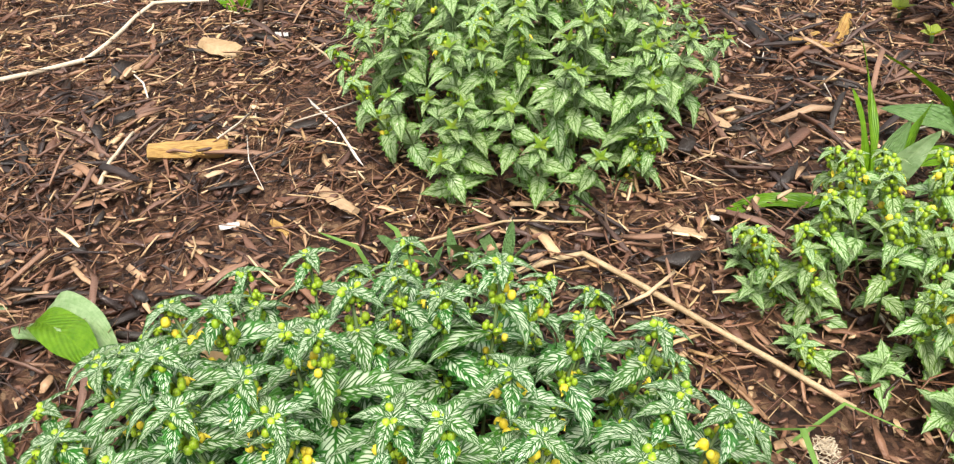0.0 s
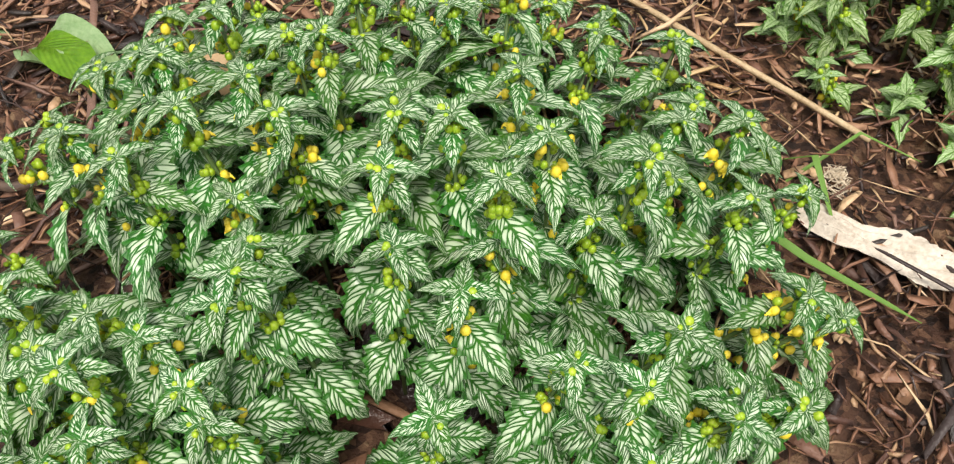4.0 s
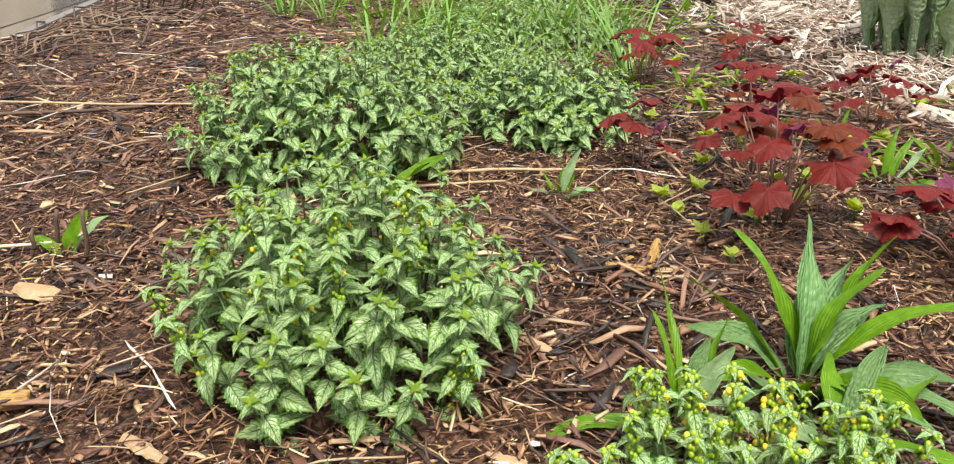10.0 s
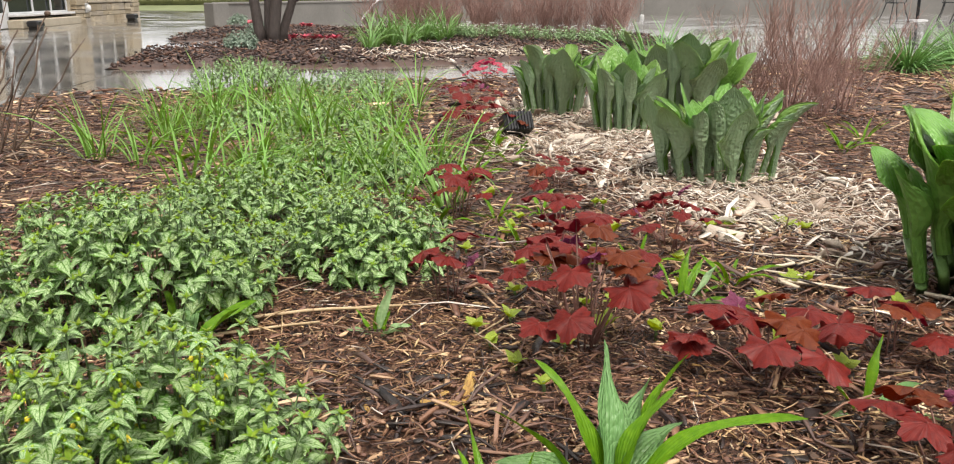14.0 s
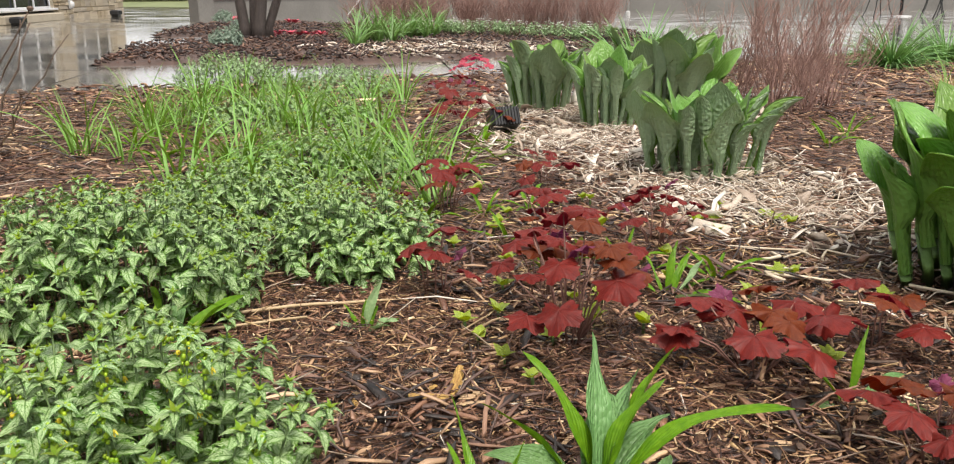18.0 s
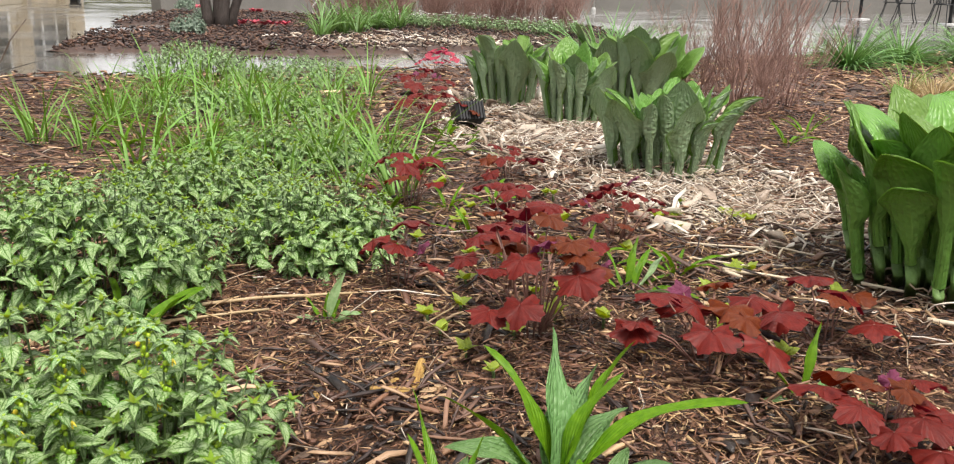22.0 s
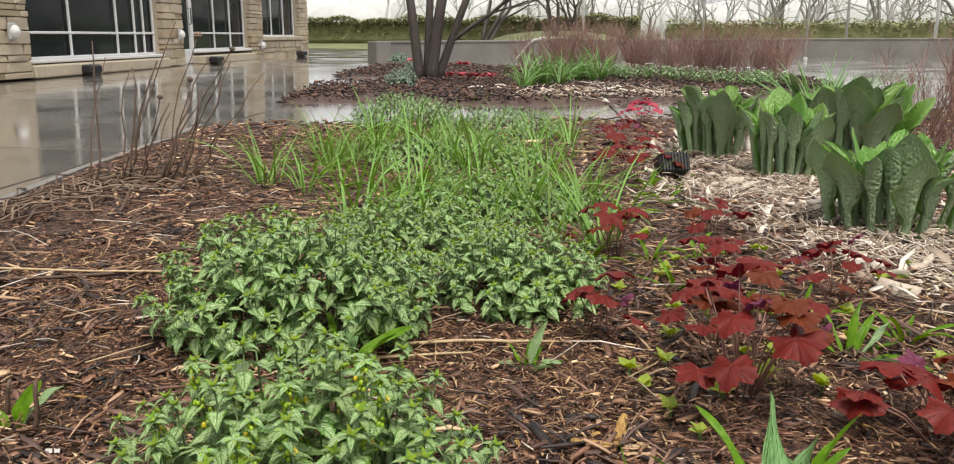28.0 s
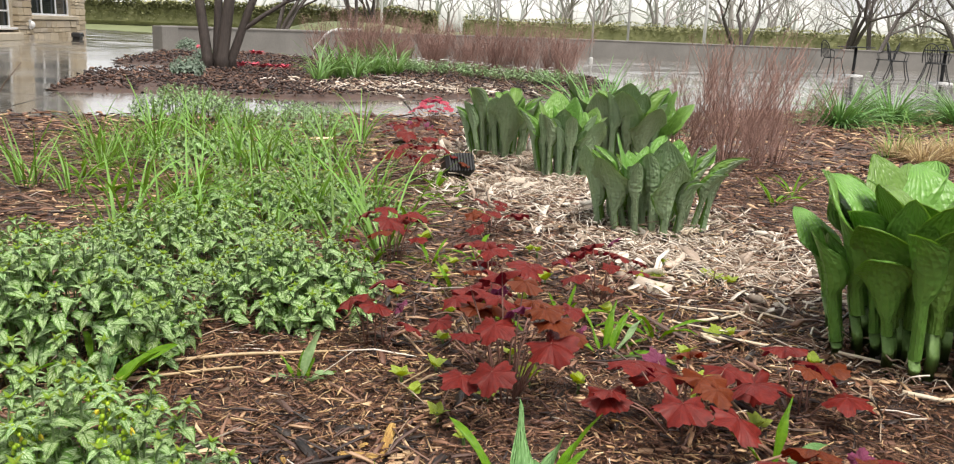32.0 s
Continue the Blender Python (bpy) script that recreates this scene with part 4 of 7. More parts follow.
def lamium_clump(center, rx, ry, height, count, shoots, label, seed, turn=0.0, split=0, base_frac=0.45, tall=0.22, group="dead-nettle clumps"):
    """A dome of upright shoots; those at the rim are shorter and lean outwards."""
    r = random.Random(seed)
    x0, y0 = center
    ob = thing("dead_nettle", (x0, y0, gz(x0, y0)), label, "plant", group)
    made = 0
    spots = []
    k = 0
    while len(spots) < count:
        rad = math.sqrt((k + 0.5) / count)
        a = k * 2.39996 + r.uniform(-0.3, 0.3)
        k += 1
        if rad > 1.0 and k > count * 2:
            break
        rad = min(1.0, rad * r.uniform(0.9, 1.06))
        spots.append((rad, a))
    near = sorted(range(len(spots)), key=lambda i: spots[i][0] * math.sin(spots[i][1]) * 0.6 + 0.3 * spots[i][0])[:split]
    ca, sa = math.cos(turn), math.sin(turn)
    for i, (rad, a) in enumerate(spots):
        ux, uy = rad * math.cos(a), rad * math.sin(a)
        px, py = 0.86 * rx * ux, 0.86 * ry * uy
        px, py = px * ca - py * sa, px * sa + py * ca
        h = height * (1 - (1 - base_frac) * rad ** 2.6) * r.uniform(0.86, 1.08)
        lean = (0.62 if split else 0.48) * rad ** 1.8
        d = Vector((px, py, 0)).normalized() if rad > 0.02 else Vector((0, 0, 0))
        z = ground_at(x0 + px, y0 + py) - gz(x0, y0) - 0.004
        q = Vector((0, 0, 1)).rotation_difference(Vector((d.x * lean, d.y * lean, 1)))
        sc = r.uniform(0.9, 1.12)
        m = Matrix.LocRotScale((px, py, z), q, None) @ Matrix.Translation((0, 0, h - tall * sc)) @ Matrix.Rotation(r.uniform(0, 6.28), 4, "Z") @ Matrix.Scale(sc, 4)
        if i in near:
            b, leaves = SPLIT[i % len(SPLIT)]
            # keep leaf shape: stretch only the stem
            sh = part("shoot", b, ob, Matrix.LocRotScale((px, py, z), q, None) @ Matrix.Translation((0, 0, h - 0.24)) @ Matrix.Rotation(r.uniform(0, 6.28), 4, "Z"))
            for (lm, node) in leaves:
                lm2 = lm.copy()
                lm2.translation = Vector((lm.translation.x, lm.translation.y, lm.translation.z))
                part("leaf", r.choice(LEAF_NEAR), sh, lm2)
        else:
            part("shoot", r.choice(shoots), ob, m)
    return ob


def split_shoot(seed, height):
    b, leaves = lamium_shoot(seed, height, (0.03, 0.12, 0.05, 0.30, 0.02)[seed % 5], 1.2, 9, split=True)
    return b.mesh("stem_and_buds", LAM, True), leaves


SPLIT = [split_shoot(100 + k, 0.24) for k in range(5)]

lamium_clump((-0.325, 0.16), 0.315, 0.295, 0.238, 112, SHOOT_NEAR, "silver-leaved dead-nettle clump with green veins and yellow buds", 1, 0.35, 30)
lamium_clump((-0.465, 0.90), 0.24, 0.225, 0.272, 108, SHOOT_MID, "rounded green-and-silver dead-nettle clump with fresh tips", 2)
lamium_clump((-0.80, 1.66), 0.33, 0.30, 0.27, 155, SHOOT_SMALL, "large domed green-and-silver dead-nettle clump", 3)
lamium_clump((-0.36, 2.05), 0.235, 0.25, 0.19, 105, SHOOT_SMALL, "loose low dead-nettle clump beside straw", 4)
lamium_clump((0.085, 0.665), 0.225, 0.15, 0.165, 46, SHOOT_EDGE, "open dead-nettle clump with yellow flower whorls", 5, 0.2, tall=0.17)
lamium_clump((-0.72, 2.35), 0.36, 0.34, 0.19, 105, SHOOT_SMALL, "dead-nettle clump mixed with grass", 6)
lamium_clump((-0.62, 3.2), 0.52, 0.60, 0.17, 150, SHOOT_FAR, "dead-nettle carpet under tufts of grass", 7)
lamium_clump((-1.05, 4.35), 0.60, 0.65, 0.18, 150, SHOOT_FAR, "dead-nettle carpet under tufts of grass", 8)
lamium_clump((-1.75, 5.75), 0.42, 0.34, 0.28, 120, SHOOT_CORNER, "grey-green dead-nettle mound at the bed's corner", 9)
lamium_clump((-1.05, 5.8), 0.45, 0.45, 0.20, 110, SHOOT_CORNER, "grey-green dead-nettle mound at the bed's corner", 10)


def hosta_leaf(seed, length, width, open_at, bend, outer, rolled=2.6, spread=0.7):
    """A quilted leaf: its foot rolled into a tube, then a broad cupped blade whose pointed tip leans out. The inner face is a second skin."""
    r = random.Random(seed)
    n, across = 22, [k / 7 for k in range(-7, 8)]
    b = MB()
    skew = r.uniform(-0.3, 0.3)
    ripple = r.uniform(0.05, 0.11)
    for skin, gap in ((0, 0.0), (1, 0.0016)):
        verts, uvs = [], []
        y = z = 0.0
        for i in range(n + 1):
            s = i / n
            a = -bend * max(0.0, (s - 0.42) / 0.58) ** 1.4
            if i:
                y += length / n * math.cos(a)
                z += length / n * math.sin(a)
            q = max(0.0, (s - open_at * 0.8) / (1 - open_at * 0.8))
            foot = 0.034 * (1 - q) ** 1.5
            w = foot + width / 2 * (math.sin(math.pi * min(1.0, q ** 0.85)) ** 0.66 if q > 0 else 0.0) * (1 - 0.12 * q)
            if i == n:
                w = 0.001
            o = min(1.0, max(0.0, (s - open_at) / 0.45))
            o = o * o * (3 - 2 * o)
            roll = rolled * (1 - o) + spread * o
            for j in across:
                t = roll * (j + skew * 0.3 * (1 - o))
                rad = w / roll
                dx, dz = rad * math.sin(t), rad * (1 - math.cos(t)) - 0.38 * w * o * abs(j) ** 3
                dz += ripple * w * math.sin(s * 13 + (2.0 if j > 0 else 0.0) + seed) * j * j * o + gap
                verts.append((dx, y - dz * math.sin(a), z + dz * math.cos(a)))
                uvs.append((s, j))
        k = len(across)
        faces = [(i * k + j, i * k + j + 1, (i + 1) * k + j + 1, (i + 1) * k + j) for i in range(n) for j in range(k - 1)]
        b.add(verts, faces, uvs, skin)
    return b.mesh("leaf_blade", [M[outer], M["hosta_inner"]], True)


HB = [hosta_leaf(k, 0.29 + 0.012 * (k % 3), 0.150 + 0.012 * (k % 4), 0.26 + 0.05 * (k % 3), 0.15 + 0.20 * (k % 4), "hosta") for k in range(8)]
HW = [hosta_leaf(40 + k, 0.285 + 0.01 * (k % 3), 0.135 + 0.016 * (k % 3), 0.22 + 0.05 * (k % 3), 0.3 + 0.3 * (k % 4), "hosta_fresh", 2.5, 0.65 + 0.15 * (k % 3)) for k in range(8)]
HR = [hosta_leaf(60 + k, 0.26 + 0.015 * k, 0.110 + 0.010 * k, 0.62, 0.25 + 0.15 * k, "hosta", 2.9, 1.3) for k in range(5)]
HRF = [hosta_leaf(80 + k, 0.26 + 0.015 * k, 0.120 + 0.010 * k, 0.55, 0.3 + 0.2 * k, "hosta_fresh", 2.9, 1.2) for k in range(4)]
HS = [MB().tube([(0, 0, -0.01), (0.004, 0, 0.5), (0, 0.006, 1.0)], [0.013, 0.0125, 0.0125], 8).mesh("stalk", M["hosta_stalk"], True) for k in range(2)]


def hosta(center, radius, height, count, rolled, seed, label, blades=HB, flare=0.28, stalk=0.12):
    r = random.Random(seed)
    x0, y0 = center
    ob = thing("hosta", (x0, y0, gz(x0, y0)), label, "hosta", "hostas in the bed")
    for i in range(count):
        rad = math.sqrt((i + 0.4) / count)
        a = i * 2.39996 + r.uniform(-0.2, 0.2)
        d = Vector((math.cos(a), math.sin(a), 0))
        p = d * radius * rad
        p.z = ground_at(x0 + p.x, y0 + p.y) - gz(x0, y0)
        is_rolled = rad > 0.5 and r.random() < rolled
        tall = height * stalk * (r.uniform(0.75, 1.15) if not is_rolled else r.uniform(0.35, 0.8)) * (1.1 - 0.25 * rad)
        way = Vector((d.x * flare * 0.8 * rad, d.y * flare * 0.8 * rad, 1)).normalized()
        st = part("stalk", HS[i % 2], ob, Matrix.LocRotScale(p, Vector((0, 0, 1)).rotation_difference(way), (1, 1, tall)))
        tip = p + way * tall
        lean = (flare * (0.3 + 0.7 * rad)) if not is_rolled else 0.16
        out = Vector((d.x * lean + r.uniform(-0.1, 0.1), d.y * lean + r.uniform(-0.1, 0.1), 1))
        m = aim(tip - way * 0.012, out, -d if rad > 0.05 else (1, 0, 0)) @ Matrix.Rotation(r.uniform(-0.6, 0.6), 4, "Y")
        sc = height / (0.33 if blades is HB else 0.40) * r.uniform(0.78, 1.12)
        leaf = part("leaf_blade", r.choice((HR if blades is HB else HRF) if is_rolled else blades), ob, m @ Matrix.Translation((0, 0, -0.012)) @ Matrix.Scale(sc, 4))
    return ob


hosta((0.285, 5.0), 0.17, 0.42, 26, 0.7, 1, "blue-green hosta with upright unfurling leaves amid bleached litter")
hosta((0.60, 4.40), 0.15, 0.41, 25, 0.65, 2, "blue-green hosta with upright unfurling leaves amid bleached litter", flare=0.26)
hosta((1.02, 4.95), 0.20, 0.50, 28, 0.4, 3, "tall blue-green hosta with broad opening leaves", flare=0.28)
hosta((0.82, 3.27), 0.215, 0.36, 40, 0.8, 4, "quilted blue-green hosta with rolled and opening leaves", flare=0.20)
hosta((1.235, 1.90), 0.245, 0.475, 60, 0.3, 5, "large fresh green hosta with broad cupped leaves", HW, 0.28, 0.30)


def palm_leaf(size, seed):
    """A maple-like lobed blade, its stalk at the notch; local y points to the tip."""
    r = random.Random(seed)
    b = MB()
    lobes = 5
    n = 56
    rings = (0.0, 0.35, 0.7, 1.0)
    verts, uvs = [], []
    for q in rings:
        for i in range(n):
            t = -math.pi + 2 * math.pi * i / n
            away = abs(abs(t) - math.pi)
            outline = 0.60 + 0.31 * abs(math.cos(t * lobes / 2.0 * 0.95)) ** 0.75 + 0.07 * math.sin(t * 19 + seed)
            outline *= 0.30 + 0.70 * min(1.0, away / 0.55)
            outline *= 1.0 - 0.12 * abs(t) / math.pi
            rad = size * q * outline
            x, y = rad * math.sin(t), rad * math.cos(t)
            z = 0.12 * size * q * math.cos(t * 5 + seed) * q - 0.22 * size * q * q + r.uniform(-0.012, 0.012) * size
            verts.append(Vector((x, y, z)))
            uvs.append((q, math.sin(t * lobes / 2.0)))
    faces = []
    for q in range(len(rings) - 1):
        for i in range(n):
            a, c = q * n + i, q * n + (i + 1) % n
            faces.append((a, c, c + n, a + n))
    return b.add(verts, faces, uvs)


PALM = {}
for tone in ("heuchera", "heuchera_orange", "heuchera_violet", "heuchera_crimson"):
    PALM[tone] = [palm_leaf(0.05 + 0.004 * k, k).mesh("leaf", M[tone], True) for k in range(3 if tone != "heuchera" else 5)]


def heuchera(center, leaves, spread, height, size, seed, label, orange=0.2, violet=0.06):
    r = random.Random(seed)
    x0, y0 = center
    ob = thing("coral_bells", (x0, y0, ground_at(x0, y0)), label, "plant", "red coral bells")
    for i in range(leaves):
        a = i * 2.4 + r.uniform(-0.5, 0.5)
        rad = spread * math.sqrt((i + 0.5) / leaves) * r.uniform(0.8, 1.15)
        h = height * (1.05 - 0.5 * (rad / spread) ** 2) * r.uniform(0.75, 1.1)
        tip = Vector((rad * math.cos(a), rad * math.sin(a), h))
        root = Vector((0.02 * math.cos(a), 0.02 * math.sin(a), -0.005))
        mid = root.lerp(tip, 0.5) + Vector((0, 0, 0.012)) + Vector((math.cos(a), math.sin(a), 0)) * -0.008
        q = r.random()
        tone = "heuchera_crimson" if violet > 0.4 else "heuchera_violet" if q < violet else "heuchera_orange" if q < violet + orange else "heuchera"
        sc = 0.95 * size * r.uniform(0.7, 1.2) * (0.6 if tone == "heuchera_violet" else 1.0)
        st = part("leaf_stalk", MB().tube([root, mid, tip], [0.0022, 0.0018, 0.0015], 5).mesh("leaf_stalk", M["petiole"], True), ob)
        m = aim(tip, (math.cos(a), math.sin(a), r.uniform(-0.55, 0.15) + (1.2 if tone == "heuchera_violet" else 0))) @ Matrix.Rotation(r.uniform(-0.35, 0.35), 4, "Y")
        part("leaf", r.choice(PALM[tone]), ob, m @ Matrix.Scale(sc, 4), "" if tone in ("heuchera", "heuchera_crimson") else "rust-orange leaf" if tone == "heuchera_orange" else "young violet leaf")
    return ob


RED = "red coral bells with lobed leaves on thin hairy stalks"
heuchera((0.165, 1.54), 21, 0.17, 0.245, 1.0, 1, RED, 0.25, 0.10)
heuchera((0.50, 1.42), 13, 0.17, 0.145, 1.15, 2, RED, 0.22, 0.08)
heuchera((0.76, 1.53), 6, 0.10, 0.13, 1.0, 3, RED, 0.4, 0.05)
heuchera((0.12, 1.82), 7, 0.09, 0.20, 0.85, 13, RED, 0.1, 0.15)
heuchera((0.67, 1.08), 12, 0.13, 0.13, 1.0, 4, "low dark-red coral bells with violet young leaves", 0.15, 0.14)
heuchera((-0.125, 1.79), 6, 0.075, 0.165, 0.9, 5, "small red coral bells on upright stalks")
heuchera((0.16, 2.12), 9, 0.12, 0.20, 0.85, 6, RED, 0.1, 0.05)
heuchera((0.46, 2.22), 11, 0.14, 0.18, 0.85, 7, RED, 0.1, 0.1)
heuchera((-0.14, 2.48), 11, 0.12, 0.19, 0.82, 8, "red coral bells at the edge of the dead-nettle", 0.25)
heuchera((0.18, 2.95), 8, 0.12, 0.13, 0.8, 9, RED, 0.1, 0.0)
heuchera((-0.13, 4.05), 15, 0.20, 0.22, 0.9, 10, "dark red coral bells among tall grass", 0.1, 0.0)
heuchera((-0.25, 5.35), 14, 0.22, 0.16, 1.0, 11, "dark red coral bells near the path", 0.0, 0.15)
heuchera((-0.15, 6.55), 15, 0.17, 0.22, 1.05, 12, "crimson-pink coral bells near the path", 0.0, 0.5)


LANCE = [MB().leaf(Matrix(), 0.19 + 0.02 * k, shape_lance(0.0105 + 0.0016 * k), 15, 0.55, 0.45 + 0.3 * k, (-1, -0.5, 0, 0.5, 1), 0, 0.22, seed=k).mesh("leaf", M["lance"], True) for k in range(4)]
LANCEB = [MB().leaf(Matrix(), 0.15 + 0.02 * k, shape_lance(0.019 + 0.002 * k), 12, 0.45, 0.4 + 0.25 * k, (-1, -0.5, 0, 0.5, 1), 0, 0.1, seed=k).mesh("leaf", M["lance_blue"], True) for k in range(3)]
TINY = [MB().leaf(Matrix(), 0.022, shape_ovate(0.010), 5, 0.2, 0.4, (-1, 0, 1), seed=k).mesh("leaf", M["yellow_leaf"], True) for k in range(2)]


def shape_lung(w):
    return lambda s: w * (0.16 + 0.84 * math.sin(math.pi * min(1.0, max(0.0, (s - 0.10) / 0.90) ** 0.85)) ** 0.85) if s < 0.999 else 0.0005


def lance_plant(center, rows, label, group="lance-leaved plants", name="lungwort"):
    """A plant of few large leaves; each row: azimuth, rise, length, width, bend, turn about its own axis, material."""
    x0, y0 = center
    ob = thing(name, (x0, y0, ground_at(x0, y0)), label, "plant", group)
    for k, (az, el, ln, wd, bend, own, mat) in enumerate(rows):
        ln, wd = 1.08 * ln, 1.12 * wd
        a, e = radians(az), radians(min(86, el + 7))
        p = (0.014 * math.cos(a), 0.014 * math.sin(a), -0.006)
        b = MB().leaf(Matrix(), ln, shape_lung(wd * (0.40 if mat == "lance" else 0.45)), 16, 0.42, bend * 1.6, (-1, -0.66, -0.33, 0, 0.33, 0.66, 1), 0, 0.26, twist=0.5 * (k % 3 - 1), curl=-0.12, seed=k * 1.7)
        sway = 0.42 * math.sin(k * 2.1 + 0.8)
        b.v = [(x + sway * ln * uv[0] ** 2, y, z) for (x, y, z), uv in zip(b.v, b.uv)]
        part("leaf", b.mesh("leaf", M[mat], True), ob, aim(p, (math.cos(a) * math.cos(e), math.sin(a) * math.cos(e), math.sin(e))) @ Matrix.Rotation(radians(own), 4, "Y"))
    return ob


def rosette(name, center, count, rise, meshes, size, seed, label, spread=0.012, group="lance-leaved plants", stem=0.0):
    """Long leaves rising from one crown and arching outwards."""
    r = random.Random(seed)
    x0, y0 = center
    ob = thing(name, (x0, y0, ground_at(x0, y0)), label, "plant", group)
    for i in range(count):
        a = 6.283 * i / count + r.uniform(-0.25, 0.25)
        e = rise * r.uniform(0.55, 1.25)
        p = (spread * math.cos(a), spread * math.sin(a), stem - 0.004)
        m = aim(p, (math.cos(a) * math.cos(e), math.sin(a) * math.cos(e), math.sin(e))) @ Matrix.Rotation(r.uniform(-0.3, 0.3), 4, "Y")
        part("leaf", r.choice(meshes), ob, m @ Matrix.Scale(size * r.uniform(0.75, 1.15), 4))
    if stem:
        part("stem", MB().tube([(0, 0, -0.01), (0.001, 0, stem * 0.5), (0, 0, stem)], [0.004, 0.0035, 0.003], 5).mesh("stem", M["stem"], True), ob)
    return ob


lance_plant((0.155, 0.95), [(90, 77, 0.225, 0.050, 0.50, 35, "lance_blue"), (100, 79, 0.225, 0.042, 0.62, 55, "lance"), (60, 62, 0.26, 0.042, 0.62, -45, "lance"), (35, 56, 0.27, 0.038, 0.70, -35, "lance"), (85, 66, 0.16, 0.060, 0.6, 0, "lance_blue"), (65, 68, 0.195, 0.054, 0.6, -40, "lance_blue"), (150, 56, 0.19, 0.030, 0.5, 35, "lance"), (-16, 36, 0.22, 0.046, 0.8, 0, "lance_blue"), (-60, 44, 0.16, 0.054, 0.8, 0, "lance_blue"), (-112, 50, 0.15, 0.050, 0.8, 0, "lance_blue"), (75, 74, 0.19, 0.040, 0.5, -55, "lance"), (195, 48, 0.16, 0.034, 0.7, 0, "lance"), (-35, 55, 0.18, 0.042, 0.75, 0, "lance"), (60, 50, 0.17, 0.050, 0.6, -20, "lance_blue"), (140, 52, 0.15, 0.048, 0.7, 20, "lance_blue"), (-85, 60, 0.14, 0.036, 0.7, 0, "lance"), (8, 30, 0.19, 0.048, 0.6, 0, "lance_blue")], "clump of long wet green lance leaves in bark mulch")
lance_plant((0.0, 0.80), [(95, 76, 0.20, 0.024, 0.55, 50, "lance"), (105, 78, 0.15, 0.022, 0.4, 45, "lance"), (176, 30, 0.16, 0.032, 0.8, 0, "lance"), (70, 74, 0.12, 0.034, 0.2, 0, "lance_pale"), (-25, 60, 0.13, 0.042, 0.5, -20, "lance_pale"), (60, 60, 0.15, 0.032, 0.4, -35, "lance"), (95, 60, 0.12, 0.030, 0.4, 0, "lance_blue")], "arching lance leaves rising out of the dead-nettle")
lance_plant((0.19, 0.82), [(110, 62, 0.13, 0.036, 0.8, 0, "lance"), (70, 66, 0.14, 0.034, 0.6, 0, "lance_blue"), (20, 50, 0.15, 0.036, 0.7, 0, "lance"), (160, 52, 0.14, 0.032, 0.8, 0, "lance_blue"), (-20, 50, 0.13, 0.032, 0.8, 0, "lance"), (200, 58, 0.13, 0.028, 0.7, 0, "lance_pale")], "lance leaves rising behind the yellow-flowered clump")
lance_plant((0.42, 1.82), [(100, 72, 0.13, 0.026, 0.3, 0, "lance"), (165, 40, 0.12, 0.022, 0.4, 0, "lance"), (25, 45, 0.15, 0.026, 0.5, 0, "lance_pale"), (-5, 28, 0.14, 0.022, 0.6, 0, "lance"), (60, 60, 0.12, 0.024, 0.4, 0, "lance"), (-70, 40, 0.10, 0.022, 0.5, 0, "lance_pale"), (135, 60, 0.13, 0.020, 0.5, 0, "lance"), (40, 20, 0.12, 0.022, 0.3, 0, "lance")], "bright green lance-leaved seedling among red leaves")
lance_plant((0.63, 1.27), [(95, 78, 0.13, 0.026, 0.3, 0, "lance"), (30, 50, 0.11, 0.024, 0.7, 0, "lance_blue"), (-40, 40, 0.10, 0.026, 0.8, 0, "lance_pale"), (150, 55, 0.09, 0.022, 0.6, 0, "lance"), (200, 30, 0.09, 0.022, 0.6, 0, "lance_blue")], "small lance-leaved seedling under red leaves")
lance_plant((-0.258, 1.60), [(88, 80, 0.10, 0.022, 0.15, 0, "lance_pale"), (160, 60, 0.062, 0.014, 0.3, 0, "lance"), (178, 40, 0.05, 0.016, 0.4, 0, "lance_pale"), (12, 54, 0.058, 0.020, 0.7, 0, "lance_pale"), (4, 34, 0.062, 0.015, 0.3, 0, "lance"), (-50, 54, 0.055, 0.020, 0.7, 0, "lance_pale"), (120, 68, 0.06, 0.015, 0.2, 0, "lance"), (60, 66, 0.05, 0.015, 0.2, 0, "lance")], "grey-green seedling standing alone in the mulch")
lance_plant((-0.870, 0.335), [(6, 34, 0.145, 0.052, 0.75, 0, "lance_pale"), (-14, 30, 0.165, 0.056, 0.55, 0, "lance"), (-40, 28, 0.10, 0.040, 0.5, 0, "lance_pale"), (190, 25, 0.12, 0.045, 0.6, 0, "lance_pale")], "broad smooth green leaves low in the mulch")
lance_plant((-1.07, 1.075), [(80, 76, 0.085, 0.036, 0.3, 0, "lance"), (40, 62, 0.10, 0.034, 0.5, 0, "lance_pale"), (150, 55, 0.06, 0.026, 0.5, 0, "lance")], "small green shoots beside broken twig stubs")
lance_plant((-0.60, 1.42), [(60, 50, 0.15, 0.034, 0.5, 0, "lance"), (100, 66, 0.13, 0.036, 0.5, 0, "lance_blue"), (20, 60, 0.12, 0.03, 0.6, 0, "lance"), (150, 55, 0.11, 0.03, 0.6, 0, "lance_blue")], "lance leaves growing between two rounded dead-nettle clumps")
